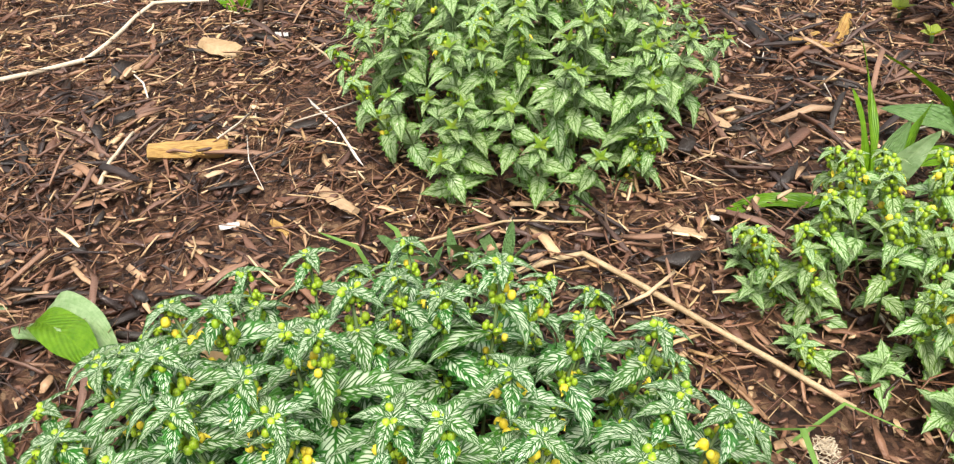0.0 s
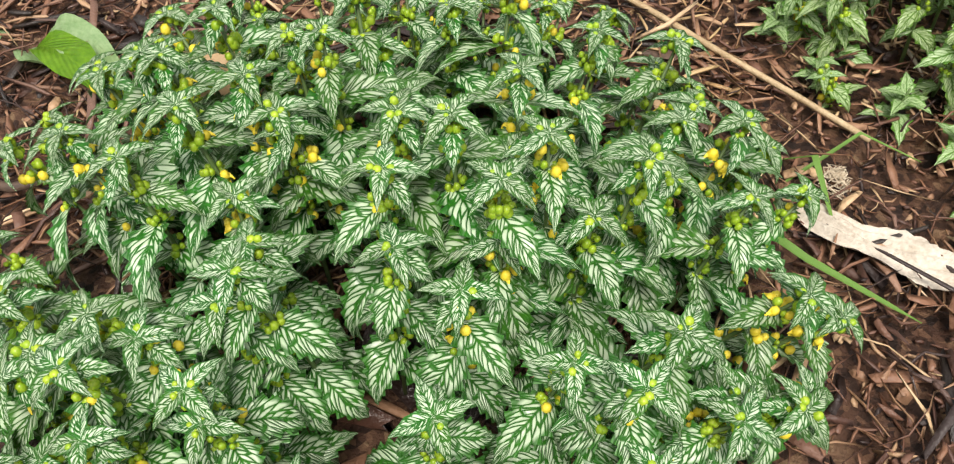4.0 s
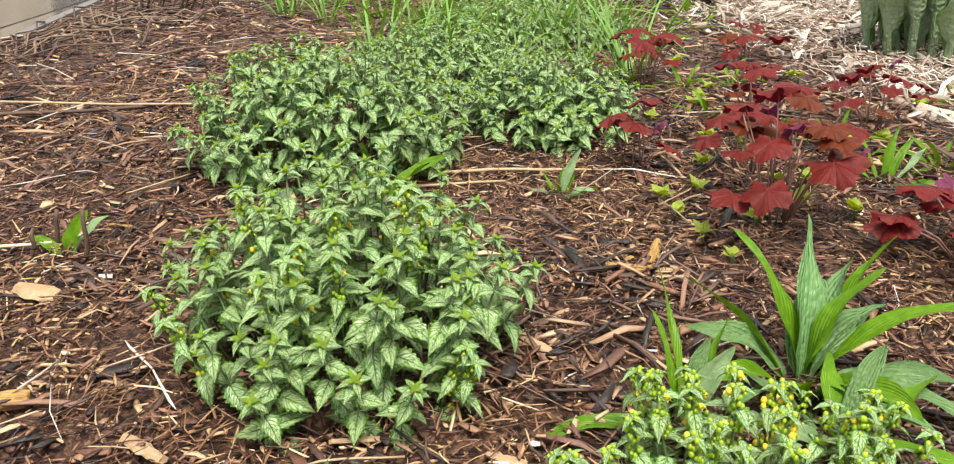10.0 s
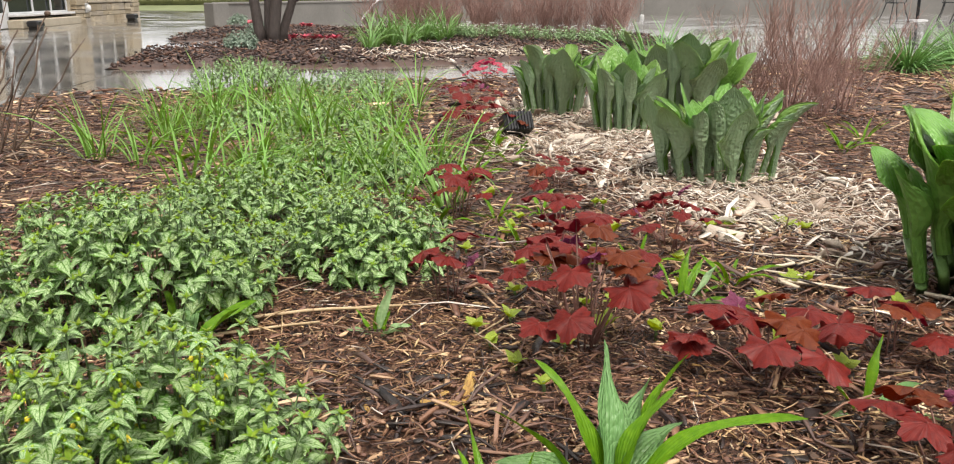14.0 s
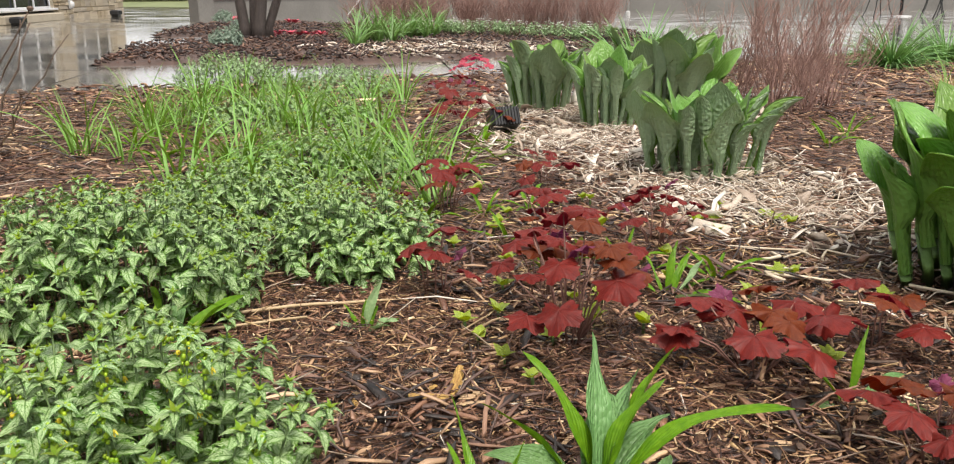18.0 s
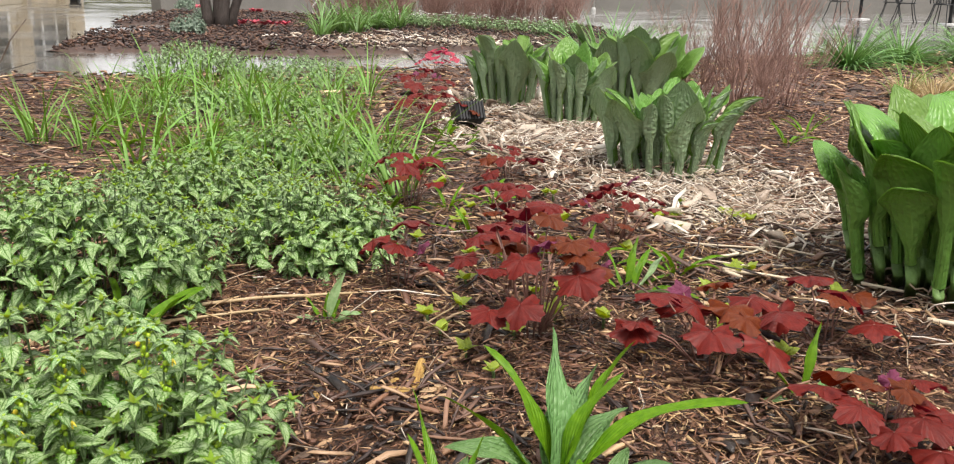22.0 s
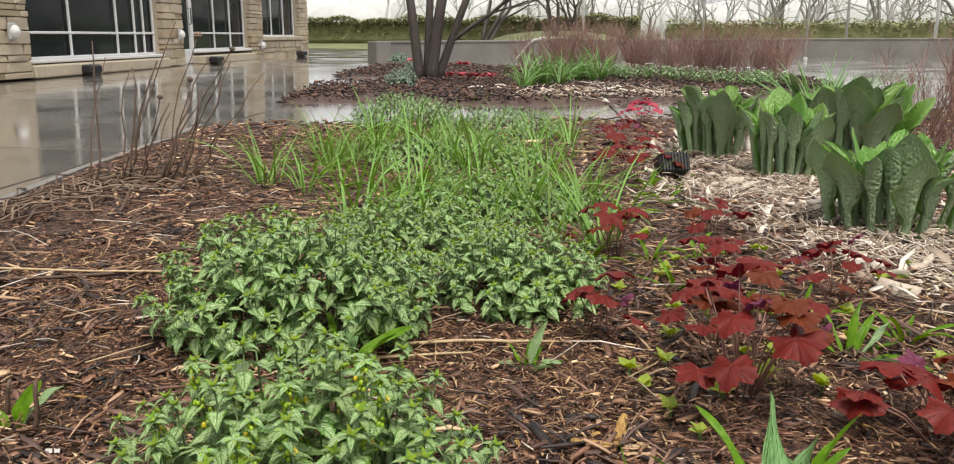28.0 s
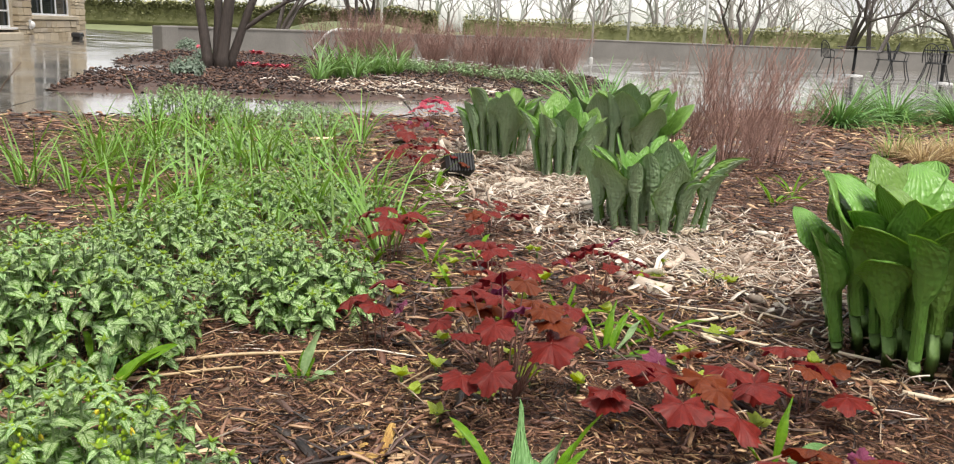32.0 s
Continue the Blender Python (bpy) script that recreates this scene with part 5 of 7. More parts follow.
lance_plant((-0.62, -0.02), [(60, 30, 0.12, 0.05, 0.8, 0, "lance"), (20, 25, 0.12, 0.045, 0.7, 0, "lance"), (110, 35, 0.11, 0.045, 0.8, 0, "lance"), (160, 30, 0.10, 0.04, 0.8, 0, "lance")], "broad green leaves beside the silver clump")
for k, (x, y) in enumerate(((-0.425, 0.55), (-0.38, 0.57), (-0.455, 0.52))):
    rosette("sprout", (x, y), 5, 1.35, LANCEB, 0.42, 20 + k, "pale green sprout behind the silver clump", 0.008, "sprouts")
spots = [(-0.02, 1.52), (0.03, 1.42), (-0.05, 1.60), (0.08, 1.33), (0.02, 1.66), (0.72, 1.95), (0.66, 2.35), (0.88, 1.75), (-0.10, 2.15), (0.05, 2.45), (0.30, 2.7), (0.25, 1.78), (0.01, 2.3), (-0.05, 2.75), (0.60, 1.66), (-0.62, 0.78), (0.90, 2.45)]
r0 = random.Random(19)
spots += [(r0.uniform(-0.08, 0.95), r0.uniform(1.42, 2.7)) for k in range(26)]
for k, (x, y) in enumerate(spots):
    rosette("seedling", (x, y), 5, 0.95, TINY, rng.uniform(1.1, 1.8), 40 + k, "tiny yellow-green seedling in the mulch", 0.003, "yellow-green seedlings", 0.028)
spots = [(0.34, 2.05, 0.6), (0.56, 1.95, 0.7), (0.14, 2.05, 0.55), (0.05, 2.25, 0.55), (-0.02, 2.5, 0.5), (0.12, 2.62, 0.5), (-0.20, 2.45, 0.6), (-0.12, 3.1, 0.7), (0.02, 3.55, 0.7), (-0.05, 3.85, 0.8), (0.05, 4.1, 0.7), (-0.65, 1.52, 0.6), (-0.30, 2.25, 0.55), (1.55, 3.9, 0.8), (1.75, 4.2, 0.8), (-1.35, 3.35, 0.8), (-1.55, 3.6, 0.8)]
for k, (x, y, q) in enumerate(spots):
    rosette("lungwort", (x, y), 6, 1.0, LANCE, q, 60 + k, "young green lance-leaved plant in the bed", 0.012)


def tuft(seed, blades, length, width, lean, mat, name="leaf_tuft"):
    r = random.Random(seed)
    b = MB()
    for i in range(blades):
        a = r.uniform(0, 6.283)
        rad = 0.05 * math.sqrt(r.random())
        e = r.uniform(lean, 1.5)
        m = aim((rad * math.cos(a), rad * math.sin(a), -0.01), (math.cos(a) * math.cos(e), math.sin(a) * math.cos(e), math.sin(e)))
        b.leaf(m, length * r.uniform(0.55, 1.1), shape_blade(width * r.uniform(0.7, 1.2)), 7, 0.35, r.uniform(0.4, 1.9), (-1, 0, 1), twist=r.uniform(-0.6, 0.6))
    return b.mesh(name, mat, True)


GRASS = [tuft(k, 13, 0.40, 0.0056, 1.22, M["grass"]) for k in range(6)]
DAY = [tuft(20 + k, 420, 0.34, 0.0050, 0.2, M["daylily"]) for k in range(2)]
IRIS = [tuft(30 + k, 30, 0.46, 0.010, 1.2, M["iris"]) for k in range(3)]
TAN = [tuft(50 + k, 200, 0.20, 0.004, 1.1, M["tan_grass"]) for k in range(2)]


def plant(name, meshes, spots, label, category, group, wide=1.0):
    for k, (x, y, s) in enumerate(spots):
        t = thing(name, (x, y, ground_at(x, y) + (0.03 if y > 9.2 else 0.0)), label, category, group, turn=rng.uniform(0, 6.28))
        part("leaf_tuft", meshes[k % len(meshes)], t, Matrix.Diagonal((s * wide, s * wide, s, 1)))


r0 = random.Random(11)
spots = []
for k in range(56):
    y = r0.uniform(2.5, 5.6)
    mid = -0.60 - 0.24 * (y - 2.6)
    half = 0.44 + 0.10 * (y - 2.6)
    spots.append((mid + r0.uniform(-half, half), y, r0.uniform(0.7, 1.12)))
spots += [(-1.30 - 0.25 * (y - 2.6) + r0.uniform(-0.28, 0.2), y, r0.uniform(0.6, 1.0)) for y in [r0.uniform(2.6, 4.6) for k in range(15)]]
plant("grass_tuft", GRASS, spots, "tuft of fresh green arching grass blades", "grass", "grass tufts")
plant("daylily", DAY, [(1.12, 6.7, 1.95), (3.66, 8.1, 1.75), (4.45, 8.7, 1.6), (5.1, 8.6, 1.6), (1.38, 6.9, 1.75)], "rounded clump of narrow green daylily blades", "daylily", "daylilies", 1.1)
r0 = random.Random(12)
plant("iris", IRIS, [(-1.62 + 0.05 * k + r0.uniform(-0.1, 0.1), 10.3 + 0.2 * k + r0.uniform(-0.3, 0.5), r0.uniform(1.0, 1.4)) for k in range(16)], "upright bright green sword-leaved clump", "plant", "sword-leaved clumps")
GREY = [M["silver_leaf"]] * 6
SHOOT_GREY = [lamium_shoot(80 + k, 0.20, 0.0, 1.2, 5)[0].mesh("shoot", GREY, True) for k in range(3)]
for k, (x, y) in enumerate(((-3.08, 10.0), (-3.75, 13.1), (-5.3, 17.2))):
    c = lamium_clump((x, y), 0.20, 0.19, 0.215, 45, SHOOT_GREY, "rounded grey-green cushion of woolly leaves", 30 + k, tall=0.20, group="grey cushions")
    c.location.z += 0.035
plant("cut_grass_clump", TAN, [(3.1, 5.5, 1.2), (3.35, 5.65, 1.2), (3.5, 5.4, 1.2), (3.2, 5.75, 1.1), (3.5, 5.8, 1.2), (3.05, 5.75, 1.1)], "clump of cut tan ornamental grass", "grass", "cut grass clumps")
plant("grass_tuft", GRASS, [(3.1, 5.9, 1.0), (3.35, 6.0, 1.1), (2.95, 5.7, 0.9), (3.6, 6.1, 1.0)], "thin green grass behind cut tan stubble", "grass", "grass tufts")
r0 = random.Random(13)
for k in range(14):
    x, y = ((-2.88, 12.0), (-2.55, 12.3), (-3.9, 16.4), (-5.0, 17.6))[k % 4]
    x, y = x + r0.uniform(-0.22, 0.22), y + r0.uniform(-0.3, 0.3)
    t = thing("red_flower", (x, y, gz(x) + 0.05), "low pink-red flowers in the mulch near the tree", "plant", "pink-red flowers")
    b = MB()
    for q in range(14):
        a = r0.uniform(0, 6.28)
        b.leaf(aim((0, 0, 0), (math.cos(a), math.sin(a), r0.uniform(0.3, 1.5))), 0.13, shape_ovate(0.028), 5, 0.2, 0.6)
    part("flower_head", b.mesh("flower_head", M["pink"], True), t)


def twiggy(seed, stems, height, spread, forks=9):
    """Some stems of a leafless shrub: thin, rising, forking again and again near their tops."""
    r = random.Random(seed)
    b = MB()
    for i in range(stems):
        a = r.uniform(-0.5, 0.5)
        base = Vector((math.cos(a), math.sin(a), 0)) * r.uniform(0.01, 0.12)
        d = Vector((spread * r.uniform(0.1, 1.0), r.uniform(-0.3, 0.3), 1))
        h = height * r.uniform(0.45, 1.08)
        path = [base - Vector((0, 0, 0.02))]
        for k in range(1, 6):
            s = k / 5
            path.append(base + Vector((d.x * s ** 0.8, d.y * s, s)) * h + Vector((r.uniform(-0.02, 0.02), r.uniform(-0.02, 0.02), 0)))
        b.tube(path, [0.0045, 0.0038, 0.0030, 0.0024, 0.0018, 0.0011], 4, 0, False)
        for k in range(forks):
            i0 = r.choice((1, 2, 2, 3, 3, 4))
            p = path[i0].lerp(path[i0 + 1], r.random())
            q = p + (d.normalized() + Vector((r.uniform(-0.6, 0.6), r.uniform(-0.6, 0.6), 0.15))) * r.uniform(0.05, 0.20)
            b.tube([p, q], [0.0019, 0.0009], 3, 0, False)
            for e in range(2):
                f = p.lerp(q, r.uniform(0.3, 0.95))
                b.tube([f, f + Vector((r.uniform(-0.05, 0.05), r.uniform(-0.05, 0.05), r.uniform(0.02, 0.08)))], [0.0012, 0.0007], 3, 0, False)
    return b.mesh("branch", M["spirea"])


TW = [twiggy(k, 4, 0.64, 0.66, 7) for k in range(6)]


def shrub(x, y, s, label, group, seed=0):
    t = thing("bare_shrub", (x, y, ground_at(x, y)), label, "shrub", group, turn=seed * 1.3)
    for k in range(7):
        part("branch", TW[(k + seed) % 6], t, Matrix.Rotation(k * 0.898 + 0.3 * (seed % 3), 4, "Z") @ Matrix.Diagonal((s, s, s * (1.12 + 0.06 * ((k * 7 + seed) % 4 - 1.5)), 1)))


for k, (x, y, s) in enumerate(((1.42, 5.25, 0.9), (1.66, 5.1, 0.95), (1.80, 5.5, 1.08), (2.0, 5.2, 0.92), (1.78, 4.9, 0.62))):
    shrub(x, y, s, "leafless red-brown twiggy spirea shrub in the mulch bed", "bare shrubs in the bed", k)
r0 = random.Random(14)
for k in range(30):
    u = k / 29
    shrub(-2.1 + 4.0 * u + r0.uniform(-0.2, 0.2), 14.2 + 1.2 * math.sin(u * 3.1) + r0.uniform(-0.5, 0.5), r0.uniform(1.0, 1.25), "red-brown leafless hedge shrub across the path, lightened in place of mist", "bare shrubs across the path", k)

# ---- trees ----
# palest wood: thick mist put straight into the base colour
M["mist_wood"] = mottled("haze_painted_wood", (0.42, 0.43, 0.42), (0.56, 0.57, 0.56), 0.08, 0.95)


def branch(b, p, d, length, rad, depth, r, n, gnarl=0.25, split=2, shrink=0.72):
    """Grows one limb, which forks until depth runs out."""
    pts, rads = [Vector(p)], [rad]
    seg = 3
    for i in range(seg):
        d = (d + Vector((r.uniform(-gnarl, gnarl), r.uniform(-gnarl, gnarl), r.uniform(-0.05, 0.12)))).normalized()
        pts.append(pts[-1] + d * length / seg)
        rads.append(rad * (1 - 0.35 * (i + 1) / seg))
    b.tube(pts, rads, n, 0, depth == 0)
    if depth == 0:
        return
    for k in range(split + (r.random() < 0.4)):
        a = r.uniform(0, 6.283)
        side = d.orthogonal().normalized()
        side.rotate(Matrix.Rotation(a, 3, d))
        nd = (d + side * r.uniform(0.45, 0.95)).normalized()
        branch(b, pts[-1 if k < 2 else 2], nd, length * shrink * r.uniform(0.75, 1.1), rads[-1] * 0.72, depth - 1, r, max(3, n - 1), gnarl, split, shrink)


def patio_tree(x, y):
    t = thing("patio_tree", (x, y, gz(x) + 0.02), "multi-stemmed bare tree with dark wet bark in a mulch bed", "tree", "trees")
    r = random.Random(21)
    for k, (ox, oy, dx, dy, rad) in enumerate(((-0.08, 0.0, -0.12, 0.0, 0.066), (0.02, 0.1, 0.04, 0.05, 0.058), (0.11, -0.02, 0.18, -0.02, 0.078), (0.22, 0.05, 0.42, 0.0, 0.055))):
        b = MB()
        b.tube([(ox, oy, -0.05), (ox * 1.02, oy, 0.15), (ox + dx * 0.6, oy + dy * 0.6, 0.8), (ox + dx * 1.5, oy + dy * 1.5, 1.7)], [rad * 1.5, rad * 1.08, rad * 0.92, rad * 0.8], 11)
        branch(b, (ox + dx * 1.5, oy + dy * 1.5, 1.7), Vector((dx, dy, 1)).normalized(), 1.0, rad * 0.8, 4, r, 6)
        part("trunk", b.mesh("trunk", M["bark"], True), t)
    b = MB()
    branch(b, (0.42, 0.05, 0.55), Vector((1.0, -0.1, 0.55)).normalized(), 0.9, 0.035, 4, r, 5, 0.35)
    part("limb", b.mesh("limb", M["bark"], True), t)


patio_tree(-3.2, 11.5)


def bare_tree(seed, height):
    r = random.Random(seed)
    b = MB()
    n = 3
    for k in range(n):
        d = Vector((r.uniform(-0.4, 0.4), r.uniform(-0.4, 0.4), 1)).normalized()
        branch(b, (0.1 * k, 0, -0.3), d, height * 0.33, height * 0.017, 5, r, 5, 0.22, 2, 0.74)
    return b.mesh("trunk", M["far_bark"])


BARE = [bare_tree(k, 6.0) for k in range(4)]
# trees nearer than 36 m get plain dark bark, with no haze in its colour
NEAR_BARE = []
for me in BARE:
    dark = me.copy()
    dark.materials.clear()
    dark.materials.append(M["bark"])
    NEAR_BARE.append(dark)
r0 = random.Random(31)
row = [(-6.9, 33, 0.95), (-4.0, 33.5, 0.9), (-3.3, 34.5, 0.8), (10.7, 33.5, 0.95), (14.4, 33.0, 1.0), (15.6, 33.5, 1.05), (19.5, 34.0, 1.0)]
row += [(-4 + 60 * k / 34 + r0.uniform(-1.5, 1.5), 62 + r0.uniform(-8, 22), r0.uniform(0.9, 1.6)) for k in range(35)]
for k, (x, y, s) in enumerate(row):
    t = thing("bare_tree", (x, y, gz(x) + (0.3 if y < 36 else 0.5)), "bare spreading tree on the grass, far ones paled for mist", "tree", "bare trees in the mist", turn=k * 1.1)
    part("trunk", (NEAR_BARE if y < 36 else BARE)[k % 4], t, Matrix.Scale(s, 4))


def hedge(x0, x1, y, h, z, dense, label):
    r = random.Random(41)
    b = MB()
    n = int((x1 - x0) * dense)
    for i in range(n):
        x = r.uniform(x0, x1)
        a, e = r.uniform(0, 6.28), r.uniform(-0.2, 1.4)
        top = h * (1 + 0.06 * math.sin(x * 1.7) + 0.05 * math.sin(x * 4.1))
        q = r.random()
        p = (x, y + r.uniform(-0.55, 0.0) * (0.5 + 0.5 * q), z + top * (1 - (1 - q) ** 1.0 * r.random()))
        b.leaf(aim(p, (math.cos(a) * math.cos(e), math.sin(a) * math.cos(e), math.sin(e))), 0.13, shape_ovate(0.045), 3, 0.2, 0.4, (-1, 0, 1))
    core = MB().box(((x0 + x1) / 2, y + 0.3, z + h * 0.45), (x1 - x0, 1.0, h * 0.9), None, bevel=0.2)
    t = thing("hedge", ((x0 + x1) / 2, y, z), label, "hedge", "hedges")
    off = Matrix.Translation((-(x0 + x1) / 2, -y, -z))
    part("foliage", b.mesh("foliage", M["hedge"]), t, off)
    part("inner_mass", core.mesh("inner_mass", M["hedge"]), t, off)


hedge(-22.0, -1.0, 36.0, 1.05, 0.35, 700, "long clipped olive-green hedge behind the lawn strip")
hedge(0.0, 34.0, 44.0, 1.05, 0.30, 220, "low rough olive-green growth along the top of the bank")
solid("grass_mound", MB().ball((-4.2, 34.5, 0.2), 3.0, 24, 0, (1.0, 0.5, 0.23), 8).mesh("grass_mound", M["lawn"], True), "low green grass mound behind the garden wall", "mound", kind="structure")


# the same trees again, recoloured paler to look deeper in mist
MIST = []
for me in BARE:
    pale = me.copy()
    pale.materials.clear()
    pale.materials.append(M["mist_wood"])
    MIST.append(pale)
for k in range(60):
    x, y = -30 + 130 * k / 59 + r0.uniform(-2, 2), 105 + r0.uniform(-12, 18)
    t = thing("bare_tree", (x, y, gz(x) + 0.4), "pale bare tree with mist painted into its bark", "tree", "pale trees in the mist", turn=k * 0.9)
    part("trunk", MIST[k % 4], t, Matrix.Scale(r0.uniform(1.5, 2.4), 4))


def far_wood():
    """A belt of trees and buildings, the mist painted in as one pale colour."""
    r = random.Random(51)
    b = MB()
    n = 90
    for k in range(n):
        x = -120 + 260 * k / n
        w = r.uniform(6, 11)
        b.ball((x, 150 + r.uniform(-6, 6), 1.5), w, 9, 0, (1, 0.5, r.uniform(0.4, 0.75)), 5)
    return solid("backdrop", b.mesh("backdrop", M["mist_wood"], True), "belt of far trees with mist painted into its pale colour", "backdrop", kind="structure")


far_wood()

for k, (x, y, h, rad, mat) in enumerate(((-3.0, 33.0, 6.0, 0.05, "white_paint"), (3.9, 26.3, 5.0, 0.03, "grey_paint"), (1.3, 32.5, 5.0, 0.04, "grey_paint"), (8.8, 32.0, 5.5, 0.06, "white_paint"), (6.2, 33.0, 5.0, 0.05, "grey_paint"), (-10.6, 24.6, 5.0, 0.045, "grey_paint"))):
    t = thing("pole", (x, y, gz(x) - 0.05), "slim tall pole rising beside the patio", "pole", "poles")
    part("shaft", MB().tube([(0, 0, -0.1), (0, 0, h * 0.5), (0, 0, h)], [rad, rad * 0.9, rad * 0.7], 8).mesh("shaft", M[mat], True), t)
    part("base_collar", MB().tube([(0, 0, -0.1), (0, 0, 0.12), (0, 0, 0.16)], [rad * 2.2, rad * 2.2, rad * 1.2], 8).mesh("base_collar", M[mat], True), t)

# ---- white-flowered edging below the far shrubs, and the handrail at the wall ----
M["white_petal"] = mottled("white_petal", (0.70, 0.70, 0.66), (0.82, 0.82, 0.78), 60.0, 0.5)
r0 = random.Random(15)
PETAL = MB()
for k in range(5):
    PETAL.leaf(aim((0, 0, 0), (math.cos(k * 1.257), math.sin(k * 1.257), 0.5)), 0.026, shape_ovate(0.010), 4, 0.2, 0.8, (-1, 0, 1))
PETAL = PETAL.mesh("flower", M["white_petal"])
for k in range(22):
    u = k / 21
    x, y = -1.3 + 3.0 * u + r0.uniform(-0.12, 0.12), 12.7 + 0.5 * math.sin(u * 5) + r0.uniform(-0.25, 0.25)
    t = thing("edging_plant", (x, y, gz(x) + 0.03), "low green plant with small white flowers", "plant", "white-flowered edging plants", turn=k)
    for q in range(16):
        a, d = r0.uniform(0, 6.28), 0.16 * math.sqrt(r0.random())
        part("shoot", SHOOT_CORNER[q % 4], t, Matrix.Translation((d * math.cos(a), d * math.sin(a), -0.04)) @ Matrix.Rotation(a, 4, "Z") @ Matrix.Scale(r0.uniform(0.9, 1.35), 4))
    for q in range(9):
        a, d = r0.uniform(0, 6.28), 0.2 * math.sqrt(r0.random())
        part("flower", PETAL, t, Matrix.Translation((d * math.cos(a), d * math.sin(a), r0.uniform(0.12, 0.25))) @ Matrix.Rotation(a, 4, "Z") @ Matrix.Scale(r0.uniform(0.8, 1.4), 4))


def handrail():
    t = thing("handrail", (-2.7, 20.4, gz(-2.7)), "short bent white tubular handrail beside the garden wall", "handrail")
    for dy in (0.0, 0.7):
        part("tube", MB().tube([(-0.75, dy, -0.05), (-0.70, dy, 0.10), (-0.42, dy, 0.44), (-0.28, dy, 0.54), (-0.10, dy, 0.58), (0.30, dy, 0.585), (0.36, dy, 0.55)], 0.022, 8).mesh("tube", M["white_paint"], True), t)


handrail()

# ---- patio furniture ----


def iron_chair(at, turn):
    t = thing("patio_chair", at, "black wrought-iron patio chair with a slatted round back", "chair", "chairs round the tables", turn=turn)
    seat = MB()
    ring = [(0.21 * math.cos(2 * math.pi * k / 14), 0.21 * math.sin(2 * math.pi * k / 14), 0.44) for k in range(15)]
    seat.tube(ring, 0.012, 5, 0, False)
    for k in range(7):
        x = -0.15 + 0.05 * k
        w = math.sqrt(max(0.0, 0.21 ** 2 - x * x))
        seat.box((x, 0, 0.44), (0.022, 2 * w, 0.008))
    part("seat", seat.mesh("seat", M["iron"]), t)
    back = MB().tube([(0.21 * math.cos(a), -0.19 - 0.10 * math.sin(a), 0.45 + 0.42 * math.sin(a) ** 0.7) for a in [math.pi * k / 12 for k in range(13)]], 0.013, 5)
    part("back_hoop", back.mesh("back_hoop", M["iron"]), t)
    for k in range(6):
        x = -0.14 + 0.056 * k
        part("back_slat", MB().tube([(x, -0.17, 0.45), (x, -0.25, 0.65), (x, -0.28, 0.84 - abs(x) * 0.5)], 0.008, 4).mesh("back_slat", M["iron"]), t)
    for sx in (-1, 1):
        part("arm", MB().tube([(0.21 * sx, -0.22, 0.66), (0.26 * sx, 0.05, 0.66), (0.22 * sx, 0.18, 0.60), (0.19 * sx, 0.15, 0.45)], 0.011, 5).mesh("arm", M["iron"]), t)
        for sy in (-1, 1):
            part("leg", MB().tube([(0.15 * sx, 0.14 * sy, 0.44), (0.19 * sx, 0.19 * sy, 0.2), (0.24 * sx, 0.25 * sy, 0.0)], 0.012, 5).mesh("leg", M["iron"]), t)
    return t


def iron_table(at, turn=0.0):
    t = thing("patio_table", at, "round black wrought-iron patio table on a pedestal", "table", "patio tables", turn=turn)
    part("tabletop", MB().tube([(0, 0, 0.71), (0, 0, 0.715), (0, 0, 0.735), (0, 0, 0.74)], [0.44, 0.46, 0.46, 0.44], 28).mesh("tabletop", M["iron"]), t)
    part("column", MB().tube([(0, 0, 0.02), (0, 0, 0.71)], 0.04, 10).mesh("column", M["iron"], True), t)
    part("base_plate", MB().tube([(0, 0, 0.0), (0, 0, 0.02), (0, 0, 0.035)], [0.25, 0.25, 0.08], 20).mesh("base_plate", M["white_paint"]), t)


PZ = gz(9.0) - 0.012
iron_table((10.2, 22.6, PZ))
iron_table((10.95, 19.7, PZ))
for x, y, a in ((9.45, 22.2, -1.4), (10.75, 22.1, 1.2), (10.35, 20.6, -1.9), (10.55, 19.3, -1.0), (11.6, 19.5, 1.6), (11.2, 20.5, 2.4)):
    iron_chair((x, y, PZ), a)


def spot_box(at, turn, size=1.0, label="black plastic ground spotlight with ribbed housing"):
    """A ribbed black lamp box on a short spike."""
    t = thing("spotlight", at, label, "spotlight", "ground spotlights", turn=turn, scale=size)
    tilt = Matrix.Rotation(-0.45, 3, "X")
    part("housing", MB().box((0, 0, 0.085), (0.15, 0.10, 0.10), tilt, bevel=0.012).mesh("housing", M["black"]), t)
    for k in range(9):
        part("fin", MB().box(Vector((0, 0, 0.085)) + tilt @ Vector((-0.06 + 0.015 * k, -0.052, 0)), (0.005, 0.012, 0.09), tilt).mesh("fin", M["black"]), t)
    part("spike", MB().tube([(0, 0.02, 0.06), (0, 0.02, -0.05)], [0.014, 0.006], 6).mesh("spike", M["black"]), t)
    part("bracket", MB().box((0, 0.03, 0.035), (0.09, 0.012, 0.06)).mesh("bracket", M["black"]), t)
    return t


